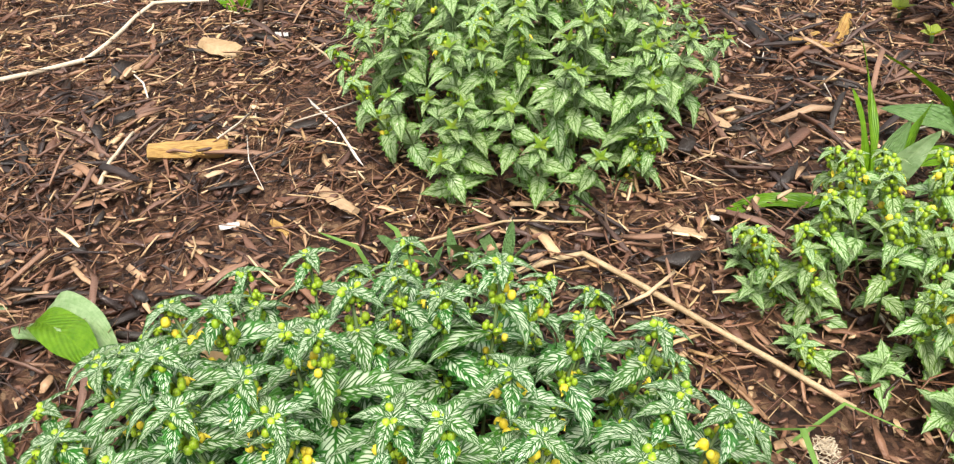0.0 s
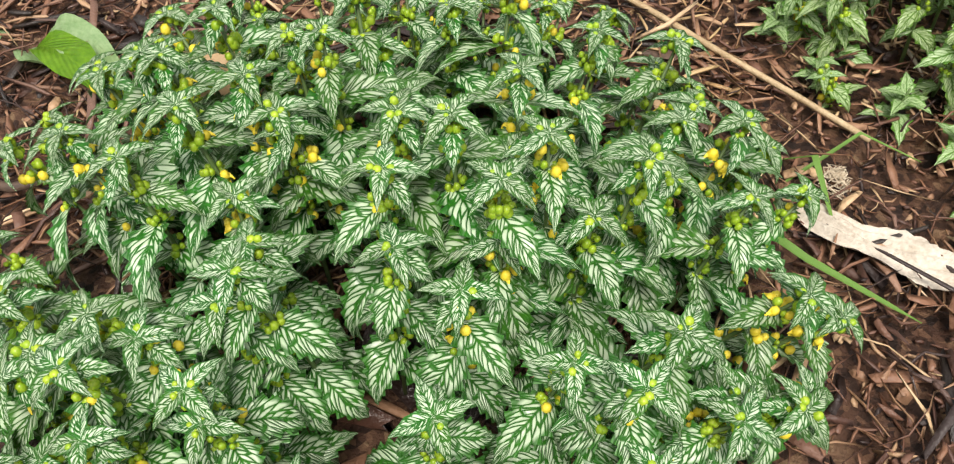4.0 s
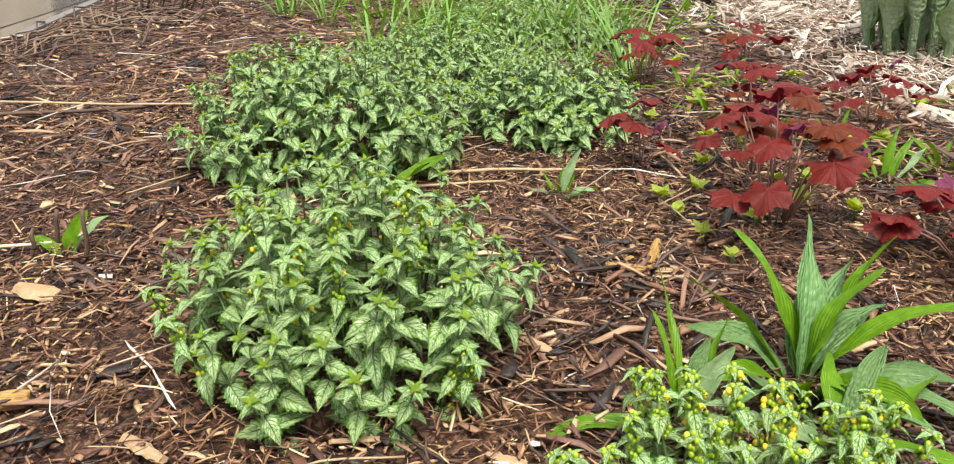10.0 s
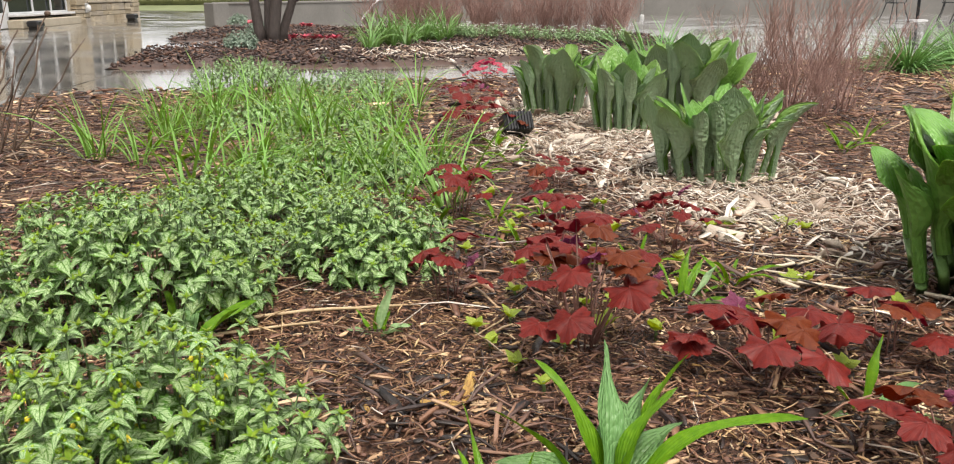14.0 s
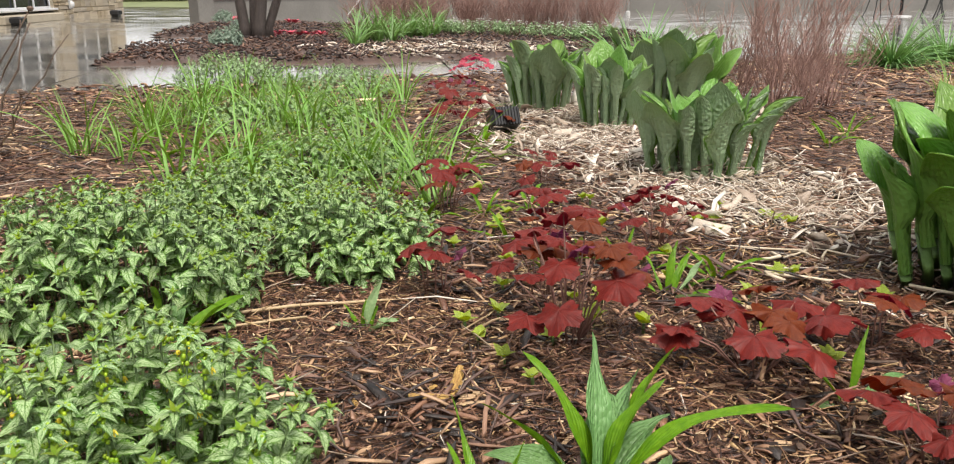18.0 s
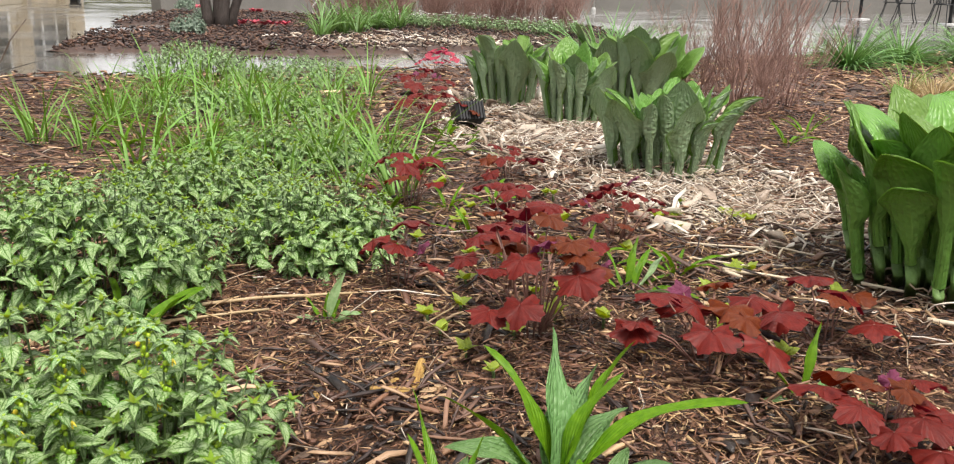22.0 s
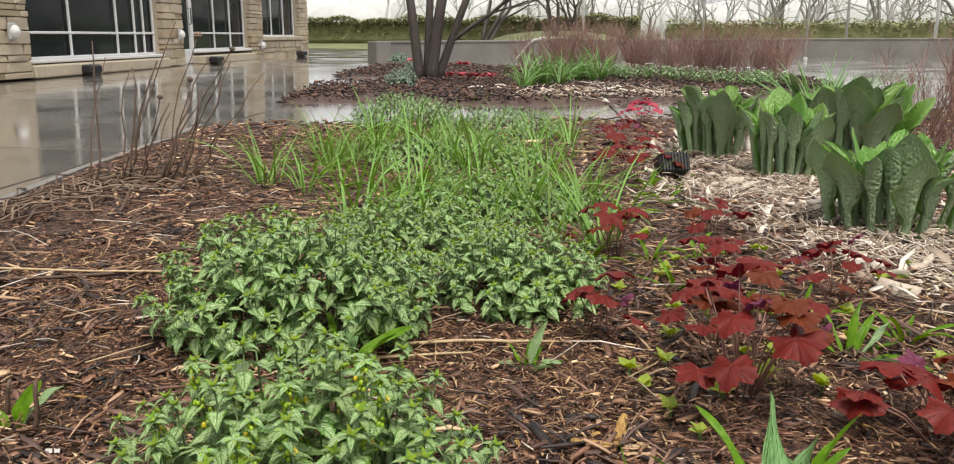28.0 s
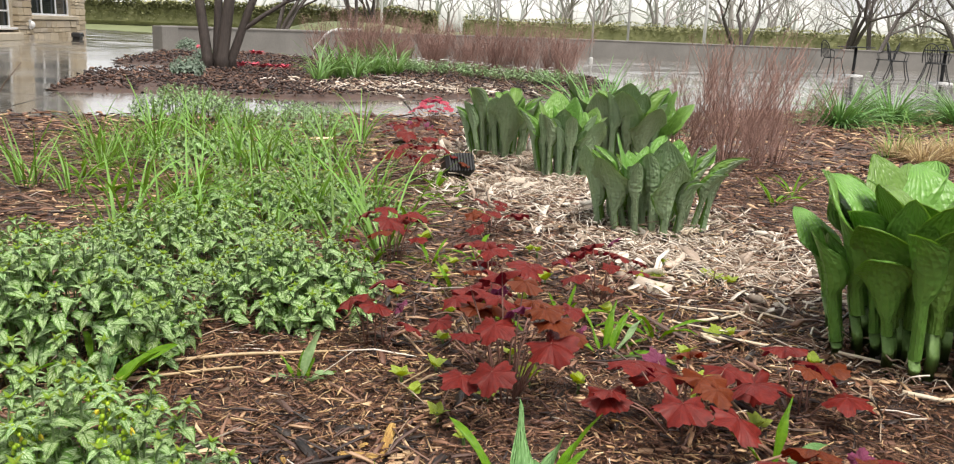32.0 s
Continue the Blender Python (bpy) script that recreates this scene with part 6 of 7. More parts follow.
spot_box((0.05, 4.12, ground_at(0.05, 4.12)), 0.35, 1.0)
for x, y in ((-7.70, 10.62), (-8.2, 15.05), (-8.7, 20.2)):
    b = thing("floodlight", (x, y, gz(x) - 0.012), "black box floodlight on the wet patio by the wall", "floodlight", "floodlights by the building", turn=1.7)
    part("housing", MB().box((0, 0, 0.085), (0.31, 0.20, 0.115), None, bevel=0.025).mesh("housing", M["black"]), b)
    part("foot", MB().box((0, 0, 0.015), (0.24, 0.16, 0.03), None, bevel=0.005).mesh("foot", M["black"]), b)
    part("lens", MB().box((0, -0.102, 0.085), (0.24, 0.008, 0.075)).mesh("lens", M["glass"]), b)

# ---- mulch, litter and loose pieces ----


def clotted(x, y):
    """Where the coarser bark gathers: uneven patches a hand or two across."""
    return math.sin(5.3 * x + 2.1 * y) * math.cos(4.1 * y - 3.3 * x + 1.0) + 0.6 * math.sin(13.0 * x - 6.0 * y) * math.sin(11.0 * y + 4.0 * x) > -0.15


def over(poly, x0, x1, y0, y1, keep=lambda x, y: True):
    def place(r, n):
        out = []
        while len(out) < n:
            p = (r.uniform(x0, x1), r.uniform(y0, y1))
            if inside(poly, *p) and keep(*p):
                out.append(p)
        return np.array(out)

    return place


chips("bark_chips", 24000, over(BED_MAIN, -1.75, 1.0, 0.1, 2.0), ((0.006, 0.048), (0.002, 0.011), (0.001, 0.003)), M["chip"], "wet shredded bark chips covering the bed", "mulch", 0.014, 0.45, 1)
chips("bark_fibres", 22000, over(BED_MAIN, -1.75, 1.1, 0.1, 2.3), ((0.012, 0.08), (0.0008, 0.0028), (0.0006, 0.0016)), M["fibre"], "hair-like red-brown bark fibres matted over the mulch", "mulch", 0.018, 0.5, 21, 0.12)
chips("bark_shreds", 2900, over(BED_MAIN, -1.8, 1.1, 0.1, 2.5, clotted), ((0.025, 0.12), (0.003, 0.011), (0.0015, 0.004)), M["shred"], "long ragged dark shreds of wet bark on the mulch", "mulch", 0.024, 0.35, 25, 0.07)
chips("tan_slivers", 5000, over(BED_MAIN, -1.75, 1.1, 0.1, 2.6, lambda x, y: not clotted(x + 0.4, y)), ((0.008, 0.06), (0.0012, 0.006), (0.0008, 0.0025)), M["sliver"], "thin tan wood slivers strewn over the mulch", "mulch", 0.02, 0.5, 23)
chips("bark_flakes", 1500, over(BED_MAIN, -1.9, 1.2, 0.1, 2.6, clotted), ((0.015, 0.09), (0.004, 0.024), (0.002, 0.005)), M["dark_flake"], "blackish wet bark flakes on the mulch", "mulch", 0.018, 0.35, 22)
chips("bark_slabs", 600, over(BED_MAIN, -1.9, 1.2, 0.1, 2.6, clotted), ((0.025, 0.10), (0.006, 0.020), (0.003, 0.008)), M["chip"], "larger flat bark pieces on the mulch", "mulch", 0.02, 0.2, 2)
chips("bark_chips_middle", 24000, over(BED_MAIN, -2.9, 3.2, 1.4, 5.2, lambda x, y: y > 1.9 or x < -1.6 or x > 0.9), ((0.010, 0.075), (0.003, 0.018), (0.001, 0.005)), M["chip"], "wet shredded bark chips covering the bed", "mulch", 0.02, 0.3, 3)
chips("bark_shreds_middle", 3500, over(BED_MAIN, -2.9, 3.0, 1.9, 5.2), ((0.05, 0.20), (0.003, 0.012), (0.0015, 0.004)), M["shred"], "long ragged shreds of wet bark on the mulch", "mulch", 0.026, 0.3, 26, 0.08)
chips("bark_chips_beyond", 8000, over(BED_MAIN, -3.2, 6.5, 4.8, 10.0), ((0.03, 0.14), (0.008, 0.030), (0.002, 0.008)), M["chip"], "wet shredded bark chips covering the bed", "mulch", 0.03, 0.3, 4)
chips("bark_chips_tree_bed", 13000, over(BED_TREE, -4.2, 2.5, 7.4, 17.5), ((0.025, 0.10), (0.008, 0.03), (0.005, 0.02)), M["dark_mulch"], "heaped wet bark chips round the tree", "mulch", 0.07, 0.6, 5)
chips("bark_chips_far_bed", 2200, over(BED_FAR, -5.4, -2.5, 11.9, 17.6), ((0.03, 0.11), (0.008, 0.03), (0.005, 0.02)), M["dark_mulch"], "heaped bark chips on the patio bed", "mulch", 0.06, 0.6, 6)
chips("bark_chips_outer", 9000, over(BED_MAIN, -3.2, 8.0, -3.0, 10.6, lambda x, y: y < 0.15 or (x > 1.0 and y < 1.5) or x > 3.1), ((0.03, 0.13), (0.008, 0.035), (0.002, 0.007)), M["chip"], "wet shredded bark chips covering the bed", "mulch", 0.02, 0.3, 24)
HOSTAS = ((0.285, 5.0), (0.60, 4.40), (1.02, 4.95), (0.80, 3.27), (0.35, 3.9), (0.95, 2.75))
chips("dead_leaf_litter", 1300, over(BED_MAIN, -0.2, 1.9, 2.3, 5.8, lambda x, y: min((x - a) ** 2 + (y - c) ** 2 for a, c in HOSTAS) < 0.30), ((0.02, 0.13), (0.003, 0.020), (0.001, 0.002)), M["litter"], "bleached dead hosta leaves lying round the clumps", "leaf litter", 0.025, 0.45, 7)
chips("dead_leaf_litter_far", 500, over(BED_TREE, -1.6, 1.0, 8.6, 11.4), ((0.06, 0.26), (0.006, 0.022), (0.002, 0.005)), M["litter"], "bleached dead leaves below the sword-leaved clumps", "leaf litter", 0.08, 0.5, 8)
chips("straw_bits", 1300, over(BED_MAIN, -2.5, 2.6, 0.6, 5.4), ((0.03, 0.22), (0.0012, 0.0035), (0.0015, 0.003)), M["litter"], "thin straw lying over the mulch", "straw", 0.03, 0.2, 9)


def limp(pts, rad, mat, name, label, category, group="", n=5):
    """A stalk, straw or twig lying along points given as x, y, height."""
    b = MB()
    path = []
    for (x, y, h), (x2, y2, h2) in zip(pts, pts[1:]):
        for k in range(4):
            s = k / 4
            path.append((x + (x2 - x) * s, y + (y2 - y) * s, ground_at(x + (x2 - x) * s, y + (y2 - y) * s) + h + (h2 - h) * s))
    x, y, h = pts[-1]
    path.append((x, y, ground_at(x, y) + h))
    r = random.Random(len(path) + int(1000 * abs(x)))
    path = [(a + r.uniform(-0.6, 0.6) * rad, c + r.uniform(-0.6, 0.6) * rad, d + 0.008) for a, c, d in path]
    b.tube(path, [rad * (1 - 0.3 * i / len(path)) for i in range(len(path))], n)
    return solid(name, b.mesh(name, mat, True), label, category, group)


limp([(-0.386, 0.528, 0.012), (-0.297, 0.608, 0.012), (0.003, 0.479, 0.012)], 0.0042, M["straw"], "straw_stalk", "long bent pale straw stalk lying in the mulch", "straw", "straw stalks", 6)
limp([(-0.48, 0.56, 0.02), (-0.40, 0.63, 0.02), (-0.31, 0.665, 0.015)], 0.002, M["straw"], "straw_stalk", "thin curved straw behind the silver clump", "straw", "straw stalks")
limp([(-1.42, 0.55, 0.012), (-1.20, 0.83, 0.012), (-1.22, 1.03, 0.015), (-1.10, 1.09, 0.012)], 0.0042, M["pale_straw"], "dry_stem", "pale dry curved stem lying on the bark", "stem", "dry stems", 6)
limp([(-0.935, 0.550, 0.012), (-0.960, 0.601, 0.012), (-0.976, 0.667, 0.012)], 0.0032, M["pale_straw"], "dry_stem", "short pale peeling stem on the bark", "stem", "dry stems", 6)
limp([(-1.85, 1.70, 0.02), (-1.3, 1.98, 0.02), (-1.12, 1.93, 0.02)], 0.006, M["twig"], "dry_stem", "long thin brown stem on the mulch", "stem", "dry stems")
limp([(-1.9, 1.85, 0.02), (-1.1, 1.95, 0.03)], 0.004, M["straw"], "dry_stem", "long thin tan stem on the mulch", "stem", "dry stems")
limp([(-0.68, 1.50, 0.012), (-0.42, 1.66, 0.012), (-0.22, 1.72, 0.012)], 0.005, M["straw"], "straw_stalk", "straw lying between two green clumps", "straw", "straw stalks")
limp([(-0.62, 1.46, 0.012), (-0.38, 1.60, 0.012)], 0.004, M["straw"], "straw_stalk", "straw lying between two green clumps", "straw", "straw stalks")
limp([(1.02, 1.62, 0.01), (1.08, 1.58, 0.012), (1.2, 1.60, 0.012)], 0.006, M["pale_straw"], "dry_stem", "white limp dead stalk at the hosta's foot", "stem", "dry stems")
for k in range(26):
    r0 = random.Random(200 + k)
    cx, cy = r0.choice(((0.80, 3.27), (0.285, 5.0), (0.60, 4.40), (0.83, 2.05), (0.9, 2.3), (0.80, 3.2)))
    a = r0.uniform(0, 6.28)
    d = r0.uniform(0.12, 0.30)
    x, y = cx + d * math.cos(a), cy + d * math.sin(a)
    limp([(x, y, 0.01), (x + r0.uniform(-0.08, 0.08), y + r0.uniform(-0.06, 0.06), 0.025), (x + r0.uniform(-0.16, 0.16), y + r0.uniform(-0.1, 0.1), 0.01)], r0.uniform(0.003, 0.006), M["pale_straw"], "dead_stalk", "bleached limp dead leaf stalk near the hostas", "stalk", "bleached stalks")


def rough_piece(name, x, y, size, turn, mat, label, category, tilt=0.1, group=""):
    """A split piece of wood or stone with broken edges."""
    r = random.Random(int(abs(x * 9100 + y * 770)))
    b = MB()
    n = 8
    for i in range(n + 1):
        s = -0.5 + i / n
        w = size[1] * (0.55 + 0.45 * math.cos(s * 2.4)) * r.uniform(0.72, 1.15)
        for q in range(6):
            a = 2 * math.pi * q / 6
            b.v.append((s * size[0] + r.uniform(-0.03, 0.03) * size[0], w / 2 * math.cos(a), size[2] / 2 * math.sin(a) * r.uniform(0.8, 1.15)))
            b.uv.append((s, a))
    for i in range(n):
        for q in range(6):
            c, d = i * 6 + q, i * 6 + (q + 1) % 6
            b.f.append((c, d, d + 6, c + 6))
            b.mi.append(0)
    b.f += [tuple(range(5, -1, -1)), tuple(n * 6 + q for q in range(6))]
    b.mi += [0, 0]
    m = Matrix.Translation((x, y, ground_at(x, y) + size[2] * 0.45 + 0.010)) @ Matrix.Rotation(turn, 4, "Z") @ Matrix.Rotation(tilt, 4, "Y")
    return solid(name, b.mesh(name, mat), label, category, group, m=m)


rough_piece("wood_piece", -0.87, 0.655, (0.105, 0.038, 0.022), 0.55, M["fresh_wood"], "split yellow wood piece on dark bark", "wood")
rough_piece("wood_chip", -0.625, 0.625, (0.07, 0.022, 0.010), -0.35, M["pale_chip"], "pale pinkish wood chip on dark bark", "wood", group="pale wood chips")
rough_piece("wood_chip", -0.665, 0.555, (0.035, 0.012, 0.008), -0.4, M["fresh_wood"], "small yellow wood chip on dark bark", "wood", group="pale wood chips")
rough_piece("stone", -1.0, 0.925, (0.075, 0.045, 0.022), 0.0, M["stone"], "flat tan stone on the mulch", "stone")
rough_piece("stone", -0.935, 1.005, (0.022, 0.013, 0.008), 0.4, M["white_stone"], "small white stone on the mulch", "stone")
rough_piece("stone", -0.73, 0.54, (0.024, 0.012, 0.006), 0.8, M["white_stone"], "white shell-like chip on the mulch", "stone")
rough_piece("stone", -0.17, 0.735, (0.014, 0.010, 0.006), 0.2, M["white_stone"], "small pale stone beside the straw", "stone")
rough_piece("wood_piece", -0.055, 1.32, (0.085, 0.020, 0.014), 1.45, M["fresh_wood"], "upright splinter of orange wood in the mulch", "wood", -0.2)
rough_piece("wood_chip", -0.10, 1.26, (0.07, 0.020, 0.010), 0.1, M["fresh_wood"], "orange wood chip in the mulch", "wood", group="pale wood chips")
rough_piece("wood_chip", -0.20, 0.955, (0.07, 0.022, 0.010), -0.6, M["pale_chip"], "pale wood chip beside the rounded clump", "wood", group="pale wood chips")
rough_piece("wood_chip", -0.37, 0.70, (0.085, 0.010, 0.006), 0.45, M["pale_chip"], "long pale splinter on the mulch", "wood", group="pale wood chips")
rough_piece("wood_chip", -0.37, 0.66, (0.06, 0.008, 0.006), 1.2, M["pale_chip"], "long pale splinter on the mulch", "wood", group="pale wood chips")
rough_piece("stone", -0.605, 0.325, (0.085, 0.055, 0.06), 0.7, M["stone"], "tan stone half hidden behind the silver clump", "stone")
rough_piece("buried_pot", -1.79, 1.643, (0.05, 0.045, 0.04), 0.5, M["black"], "short black pipe end in the mulch", "pipe")
r0 = random.Random(77)
for k in range(130):
    x, y = r0.uniform(-1.35, 0.95), r0.uniform(0.45, 2.5)
    if any((x - a) ** 2 + (y - c) ** 2 < q for a, c, q in ((-0.275, 0.165, 0.12), (-0.445, 0.90, 0.06), (-0.8, 1.66, 0.1), (0.085, 0.665, 0.04))):
        continue
    rough_piece("wood_chip", x, y, (r0.uniform(0.02, 0.06), r0.uniform(0.005, 0.016), r0.uniform(0.003, 0.006)), r0.uniform(0, 3.14), M[r0.choice(("pale_chip", "pale_chip", "fresh_wood", "twig", "twig"))], "loose wood chip lying on the bark mulch", "wood", 0.1, "loose wood chips")


def papery_leaf():
    """A crumpled, bleached leaf sheet beside the silver clump."""
    b = MB()
    n, k = 34, 12
    rr = random.Random(8)
    for i in range(n + 1):
        for j in range(k + 1):
            s, q = i / n, j / k - 0.5
            w = 0.021 * (0.25 + 0.75 * math.sin(math.pi * min(1.0, s * 0.8 + 0.12)) ** 0.7)
            x = s * 0.19 + 0.004 * math.sin(7 * q + s * 13)
            y = q * w * 2 * (1 + 0.12 * math.sin(s * 15 + 3 * q) + rr.uniform(-0.05, 0.05)) - 0.014 * math.sin(s * 4)
            z = 0.014 + 0.0035 * math.sin(q * 24 + math.sin(s * 6)) + 0.004 * math.sin(s * 11 + q * 4) + 0.010 * math.sin(s * 3.1) + rr.uniform(-0.0014, 0.0014)
            b.v.append((x, y, z))
            b.uv.append((s, q))
    for i in range(n):
        for j in range(k):
            a = i * (k + 1) + j
            b.f.append((a, a + 1, a + k + 2, a + k + 1))
            b.mi.append(0)
    m = Matrix.Translation((-0.045, 0.385, ground_at(0, 0.4))) @ Matrix.Rotation(-0.2, 4, "Z")
    solid("dead_leaf", b.mesh("dead_leaf", M["dead_leaf"], True), "crumpled bleached papery dead leaf on the mulch", "dead leaf", m=m)


papery_leaf()


def dead_stalks():
    """Last year's stiff flower stalks, still standing in a fan, and others lying flat."""
    r = random.Random(91)
    t = thing("dead_perennial", (-2.26, 3.22, ground_at(-2.26, 3.22)), "fan of dry brown standing flower stalks with seed heads", "dry plant")
    for k in range(20):
        u = k / 19
        root = Vector((-0.08 + 0.30 * u + r.uniform(-0.06, 0.06), -0.06 + 0.22 * u + r.uniform(-0.06, 0.06), -0.01))
        h = r.uniform(0.32, 0.66) * (1.0 - 0.2 * u)
        if k in (3, 9, 15):
            h = 0.74 - 0.03 * k / 3
        tip = root + Vector((r.uniform(0.25 * u - 0.15, 0.20 + 0.50 * u) * h, r.uniform(0.0, 0.5) * h, h))
        q = [root.lerp(tip, i / 5) + Vector((r.uniform(-0.018, 0.018), r.uniform(-0.015, 0.015), 0.05 * h * math.sin(i / 5 * 3.14))) for i in range(6)]
        rad = r.uniform(0.0038, 0.0058)
        st = part("stalk", MB().tube(q, [rad * (1 - 0.09 * i) for i in range(6)], 5).mesh("stalk", M["twig"], True), t)
        if k in (9, 15, 19, 12, 5):
            b = MB().ball(q[-1], 0.014 if k != 9 else 0.02, 8, 0, (1, 1, 0.75), 4)
            part("seed_head", b.mesh("seed_head", M["dry_stalk"] if k == 9 else M["twig"]), st)
    for k in range(120):
        near = k < 90
        x, y = (r.gauss(-2.22, 0.17), r.gauss(2.98, 0.32)) if near else (r.uniform(-2.5, -1.5), r.uniform(2.3, 4.4))
        if x < -2.42 - 0.25 * (y - 2.5):
            x = -2.38 - 0.25 * (y - 2.5)
        a = r.gauss(-2.0, 0.6) if near else r.uniform(-0.4, 1.2)
        ln = r.uniform(0.12, 0.42)
        if x + ln * math.cos(a) < -2.36 - 0.25 * (y + ln * math.sin(a) - 2.5):
            a = -1.2
        limp([(x, y, 0.014), (x + ln * 0.5 * math.cos(a), y + ln * 0.5 * math.sin(a), r.uniform(0.015, 0.05)), (x + ln * math.cos(a + 0.15), y + ln * math.sin(a + 0.15), 0.014)], r.uniform(0.0025, 0.0055), M[r.choice(("dry_stalk", "dry_stalk", "twig", "twig"))], "fallen_stalk", "dry brown stalk fallen on the mulch", "stalk", "fallen stalks")


dead_stalks()
for k, (x, y) in enumerate(((-1.12, 1.06), (-1.10, 1.10), (-1.02, 1.07))):
    limp([(x, y, -0.01), (x + 0.01, y + 0.005, 0.05 + 0.02 * k)], 0.005, M["twig"], "twig_stub", "short broken brown twig stub standing in the mulch", "twig", "twig stubs")


def wisps(name, n, spots, label, seed, rad, reach):
    """Limp bleached threads of last year's leaves, looped over one another."""
    r = random.Random(seed)
    b = MB()
    for k in range(n):
        cx, cy, far = r.choice(spots)
        a, d = r.uniform(0, 6.283), far * math.sqrt(r.random())
        x, y = cx + d * math.cos(a), cy + d * math.sin(a)
        way = r.uniform(0, 6.283)
        pts = []
        ln = r.uniform(0.35, 1.0) * reach
        z = r.uniform(0.0, 0.02)
        for i in range(6):
            pts.append((x, y, ground_at(x, y) + 0.006 + z))
            way += r.uniform(-0.75, 0.75)
            x, y, z = x + ln / 5 * math.cos(way), y + ln / 5 * math.sin(way), max(0.0, z + r.uniform(-0.02, 0.02))
        w = rad * r.uniform(0.5, 1.3)
        b.tube(pts, [w * r.uniform(0.6, 1.1) for i in range(6)], 4, 0, False)
    return solid(name, b.mesh(name, M["litter"]), label, "leaf litter", kind="stuff")


wisps("bleached_wisps", 2300, [(x, y, 0.34) for x, y in HOSTAS] + [(0.75, 3.0, 0.55), (0.45, 4.3, 0.5)], "limp bleached threads of dead hosta leaves on the mulch", 61, 0.0019, 0.22)
chips("papery_leaf_scraps", 1400, over(BED_MAIN, -0.1, 1.9, 2.0, 5.6, lambda x, y: min((x - a) ** 2 + (y - c) ** 2 for a, c in HOSTAS) < 0.34), ((0.025, 0.14), (0.008, 0.045), (0.0008, 0.0015)), M["papery"], "bleached papery scraps of dead hosta leaves", "leaf litter", 0.03, 0.7, 71, 0.14)
wisps("bleached_wisps_by_large_hosta", 55, [(1.0, 1.75, 0.16), (0.95, 2.25, 0.3)], "limp bleached threads of dead leaves beside the large hosta", 62, 0.0024, 0.16)
wisps("bleached_wisps_across_path", 420, [(-1.45, 10.2, 0.5), (-0.8, 9.9, 0.6), (-0.2, 10.4, 0.6)], "pale limp dead leaves below the sword-leaved clumps", 63, 0.010, 0.6)

# ---- small things beside the silver clump ----


def green_blade(pts, width, label):
    """A single grass blade arching over the mulch."""
    b = MB()
    path = []
    for a, c in zip(pts, pts[1:]):
        path += [Vector(a).lerp(Vector(c), k / 4) for k in range(4)]
    path.append(Vector(pts[-1]))
    side = (path[-1] - path[0]).cross(Vector((0, 0, 1))).normalized()
    for i, p in enumerate(path):
        s = i / (len(path) - 1)
        w = width * (0.5 + 0.5 * min(1, s * 5)) * (1 - s) ** 0.5 + 0.0004
        z = ground_at(p.x, p.y) + p.z
        for q, dz in ((-1, 0.0012), (0, 0.0), (1, 0.0012)):
            b.v.append((p.x + side.x * w * q, p.y + side.y * w * q, z + dz))
            b.uv.append((s, float(q)))
    for i in range(len(path) - 1):
        for j in range(2):
            a = i * 3 + j
            b.f.append((a, a + 1, a + 4, a + 3))
            b.mi.append(0)
    return solid("loose_grass", b.mesh("loose_grass", M["grass"], True), label, "grass", "single grass blades")


green_blade([(-0.10, 0.33, 0.05), (-0.03, 0.315, 0.03), (0.065, 0.30, 0.012)], 0.005, "flat green grass blade lying beside the silver clump")
green_blade([(-0.07, 0.44, 0.004), (-0.045, 0.41, 0.05), (-0.012, 0.37, 0.012)], 0.004, "green grass blade bending over pale litter")
green_blade([(-0.06, 0.415, 0.004), (-0.012, 0.458, 0.045), (0.045, 0.464, 0.025)], 0.0022, "thin green grass blade arching over the mulch")
green_blade([(-0.50, 0.50, 0.003), (-0.53, 0.51, 0.05), (-0.57, 0.50, 0.07)], 0.004, "pale grass blade behind the silver clump")
green_blade([(-0.47, 0.53, 0.003), (-0.50, 0.55, 0.05), (-0.52, 0.56, 0.05)], 0.004, "pale grass blade behind the silver clump")


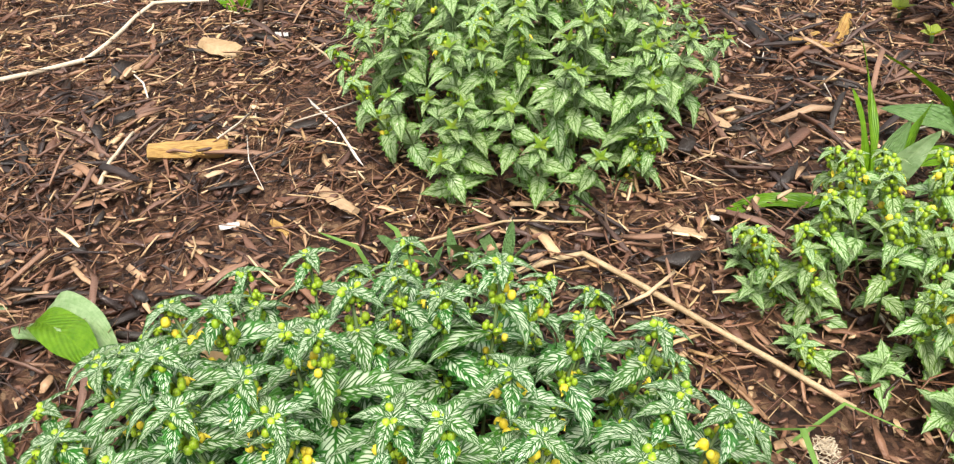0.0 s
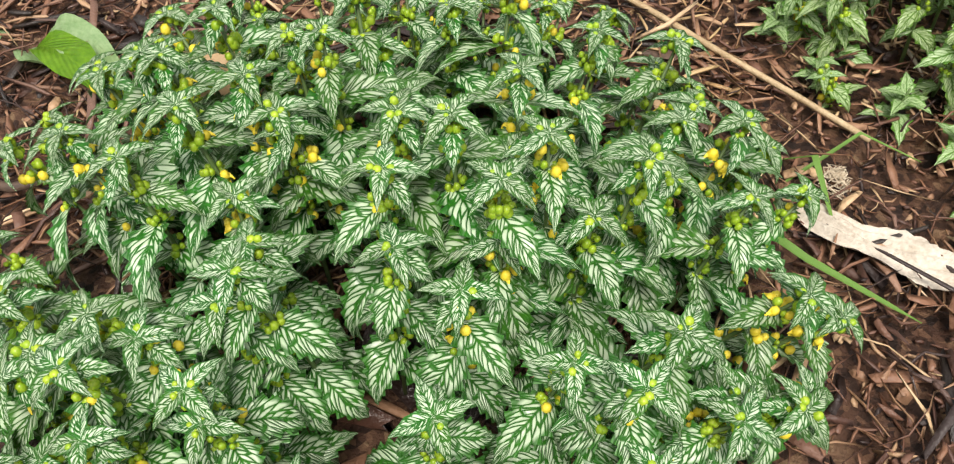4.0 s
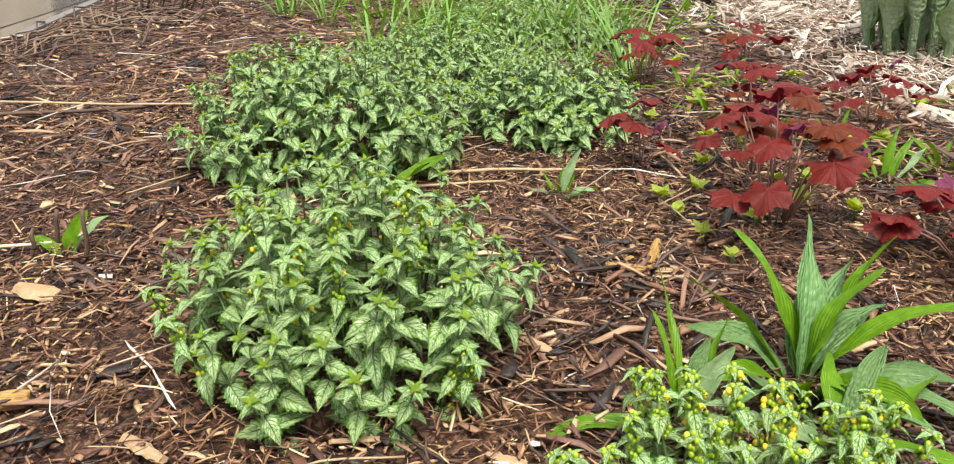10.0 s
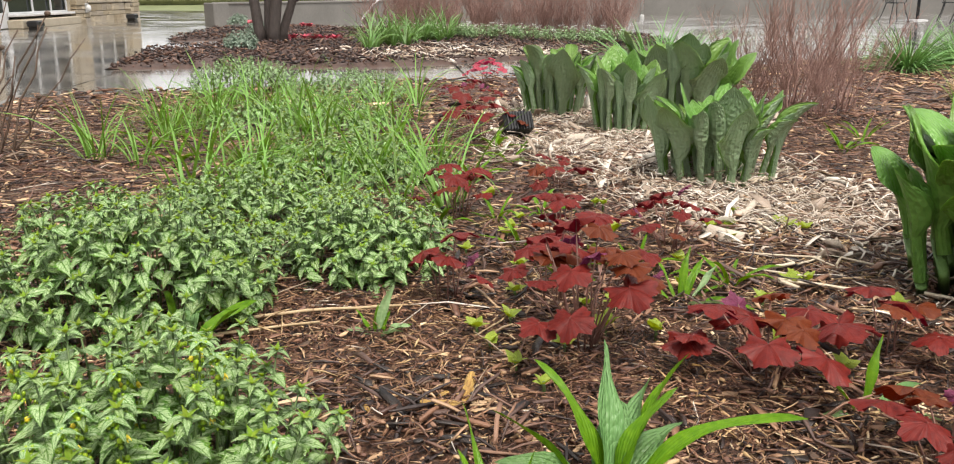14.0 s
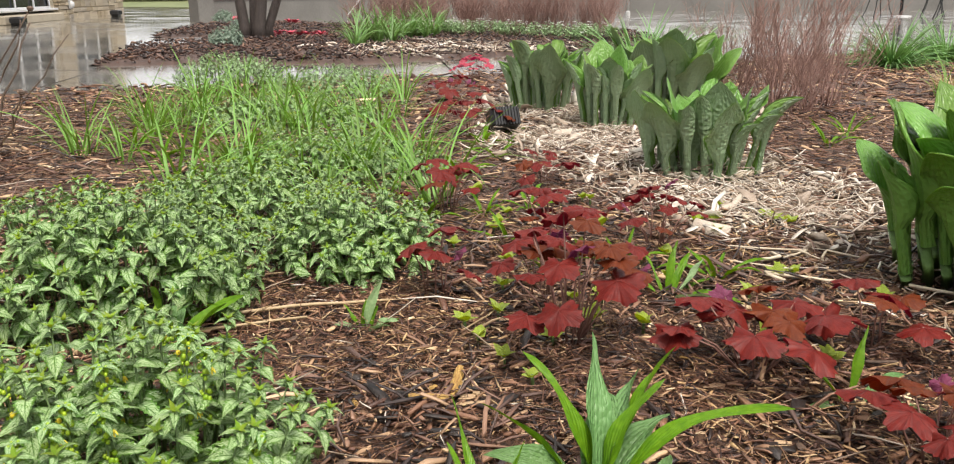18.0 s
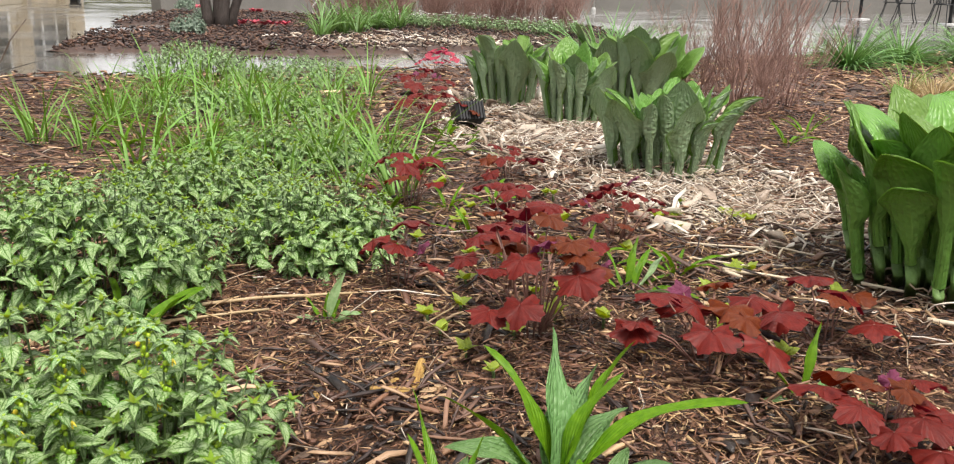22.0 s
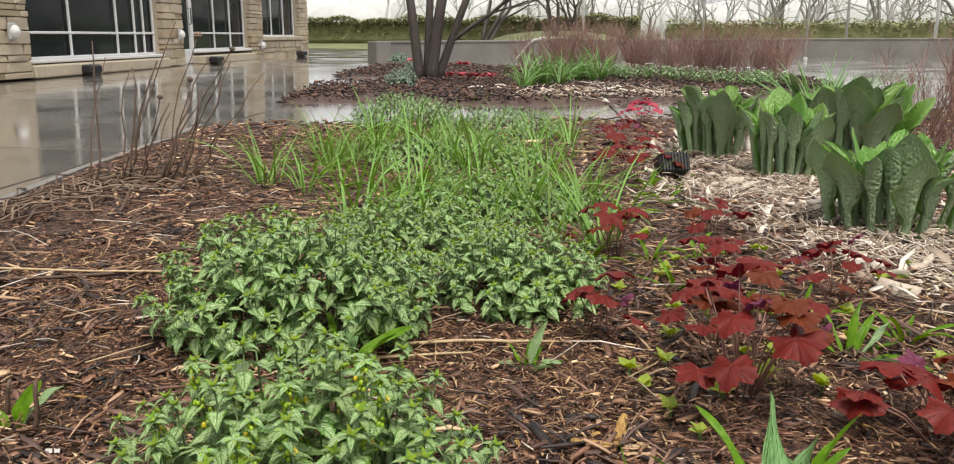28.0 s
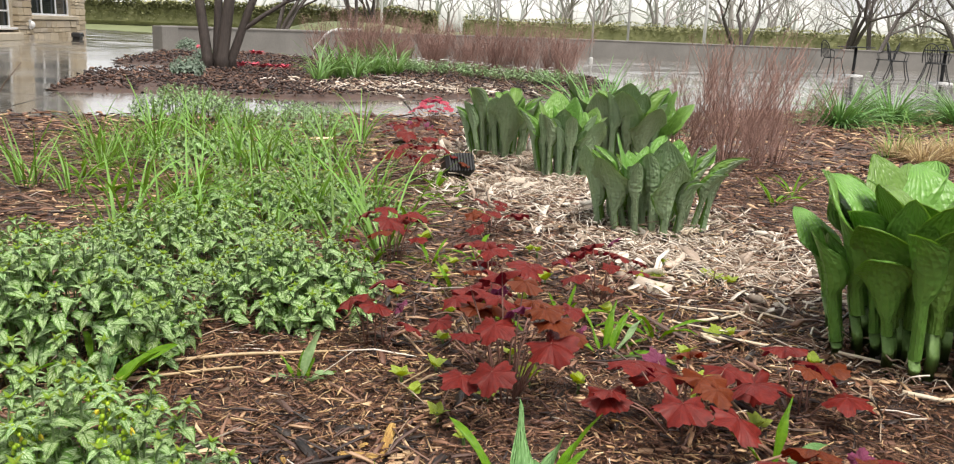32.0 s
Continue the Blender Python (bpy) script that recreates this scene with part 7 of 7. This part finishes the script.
def root_ball():
    """A tangle of thin bleached roots."""
    r = random.Random(17)
    b = MB()
    for k in range(26):
        a, e = r.uniform(0, 6.28), r.uniform(-0.3, 1.2)
        pts = []
        for i in range(7):
            t = a + i * r.uniform(-0.3, 0.8)
            e += r.uniform(-0.5, 0.5)
            q = r.uniform(0.008, 0.019)
            pts.append((q * math.cos(t) * math.cos(e), q * math.sin(t) * math.cos(e), 0.016 + q * 0.8 * math.sin(e)))
        b.tube(pts, 0.0006, 3, 0, False)
    solid("root_tangle", b.mesh("root_tangle", M["pale_straw"]), "small tangle of bleached roots on the mulch", "roots", m=Matrix.Translation((-0.022, 0.42, ground_at(-0.022, 0.42))))


root_ball()
limp([(-0.80, 0.13, 0.012), (-0.71, 0.146, 0.014), (-0.66, 0.19, 0.012)], 0.006, M["twig"], "twig", "curved brown twig beside the silver clump", "twig", "loose twigs")
r0 = random.Random(301)
for k in range(16):
    x, y = r0.uniform(-1.3, 0.9), r0.uniform(0.45, 2.4)
    a, ln = r0.uniform(0, 3.14), r0.uniform(0.06, 0.16)
    limp([(x, y, 0.012), (x + 0.5 * ln * math.cos(a), y + 0.5 * ln * math.sin(a), 0.02), (x + ln * math.cos(a + 0.2), y + ln * math.sin(a + 0.2), 0.012)], r0.uniform(0.0015, 0.003), M[r0.choice(("straw", "twig", "twig"))], "twig", "thin dry twig lying on the bark mulch", "twig", "loose twigs")
# small nettle shoots round the yellow-flowered clump and in the bare mulch
TINY_LEAF = [MB().leaf(Matrix(), **lamium_leaf(9, 0.050, 0.0125, 0.6 + 0.3 * k, k)).mesh("leaf", M["lamium_green"], True) for k in range(2)]
for k, (x, y) in enumerate(((-0.06, 0.545), (-0.11, 0.60), (0.02, 0.53), (0.08, 0.50), (-0.13, 0.65), (0.10, 0.44), (0.14, 0.52))):
    t = thing("nettle_seedling", (x, y, ground_at(x, y)), "small dead-nettle seedling in wet mulch", "plant", "dead-nettle seedlings", turn=k * 1.7)
    q = 0.5 + 0.08 * (k % 4)
    part("stem", MB().tube([(0, 0, -0.01), (0.002, 0, 0.02), (0, 0.003, 0.05)], [0.0018, 0.0016, 0.001], 5).mesh("stem", M["stem"], True), t)
    for i in range(8):
        a = i * 1.57 + 0.5 * (i // 2)
        part("leaf", TINY_LEAF[i % 2], t, aim((0, 0, 0.016 + 0.008 * (i // 2)), (math.cos(a), math.sin(a), 0.2 + 0.15 * (i // 2))) @ Matrix.Scale(q * (1.1 - 0.1 * (i // 2)), 4))
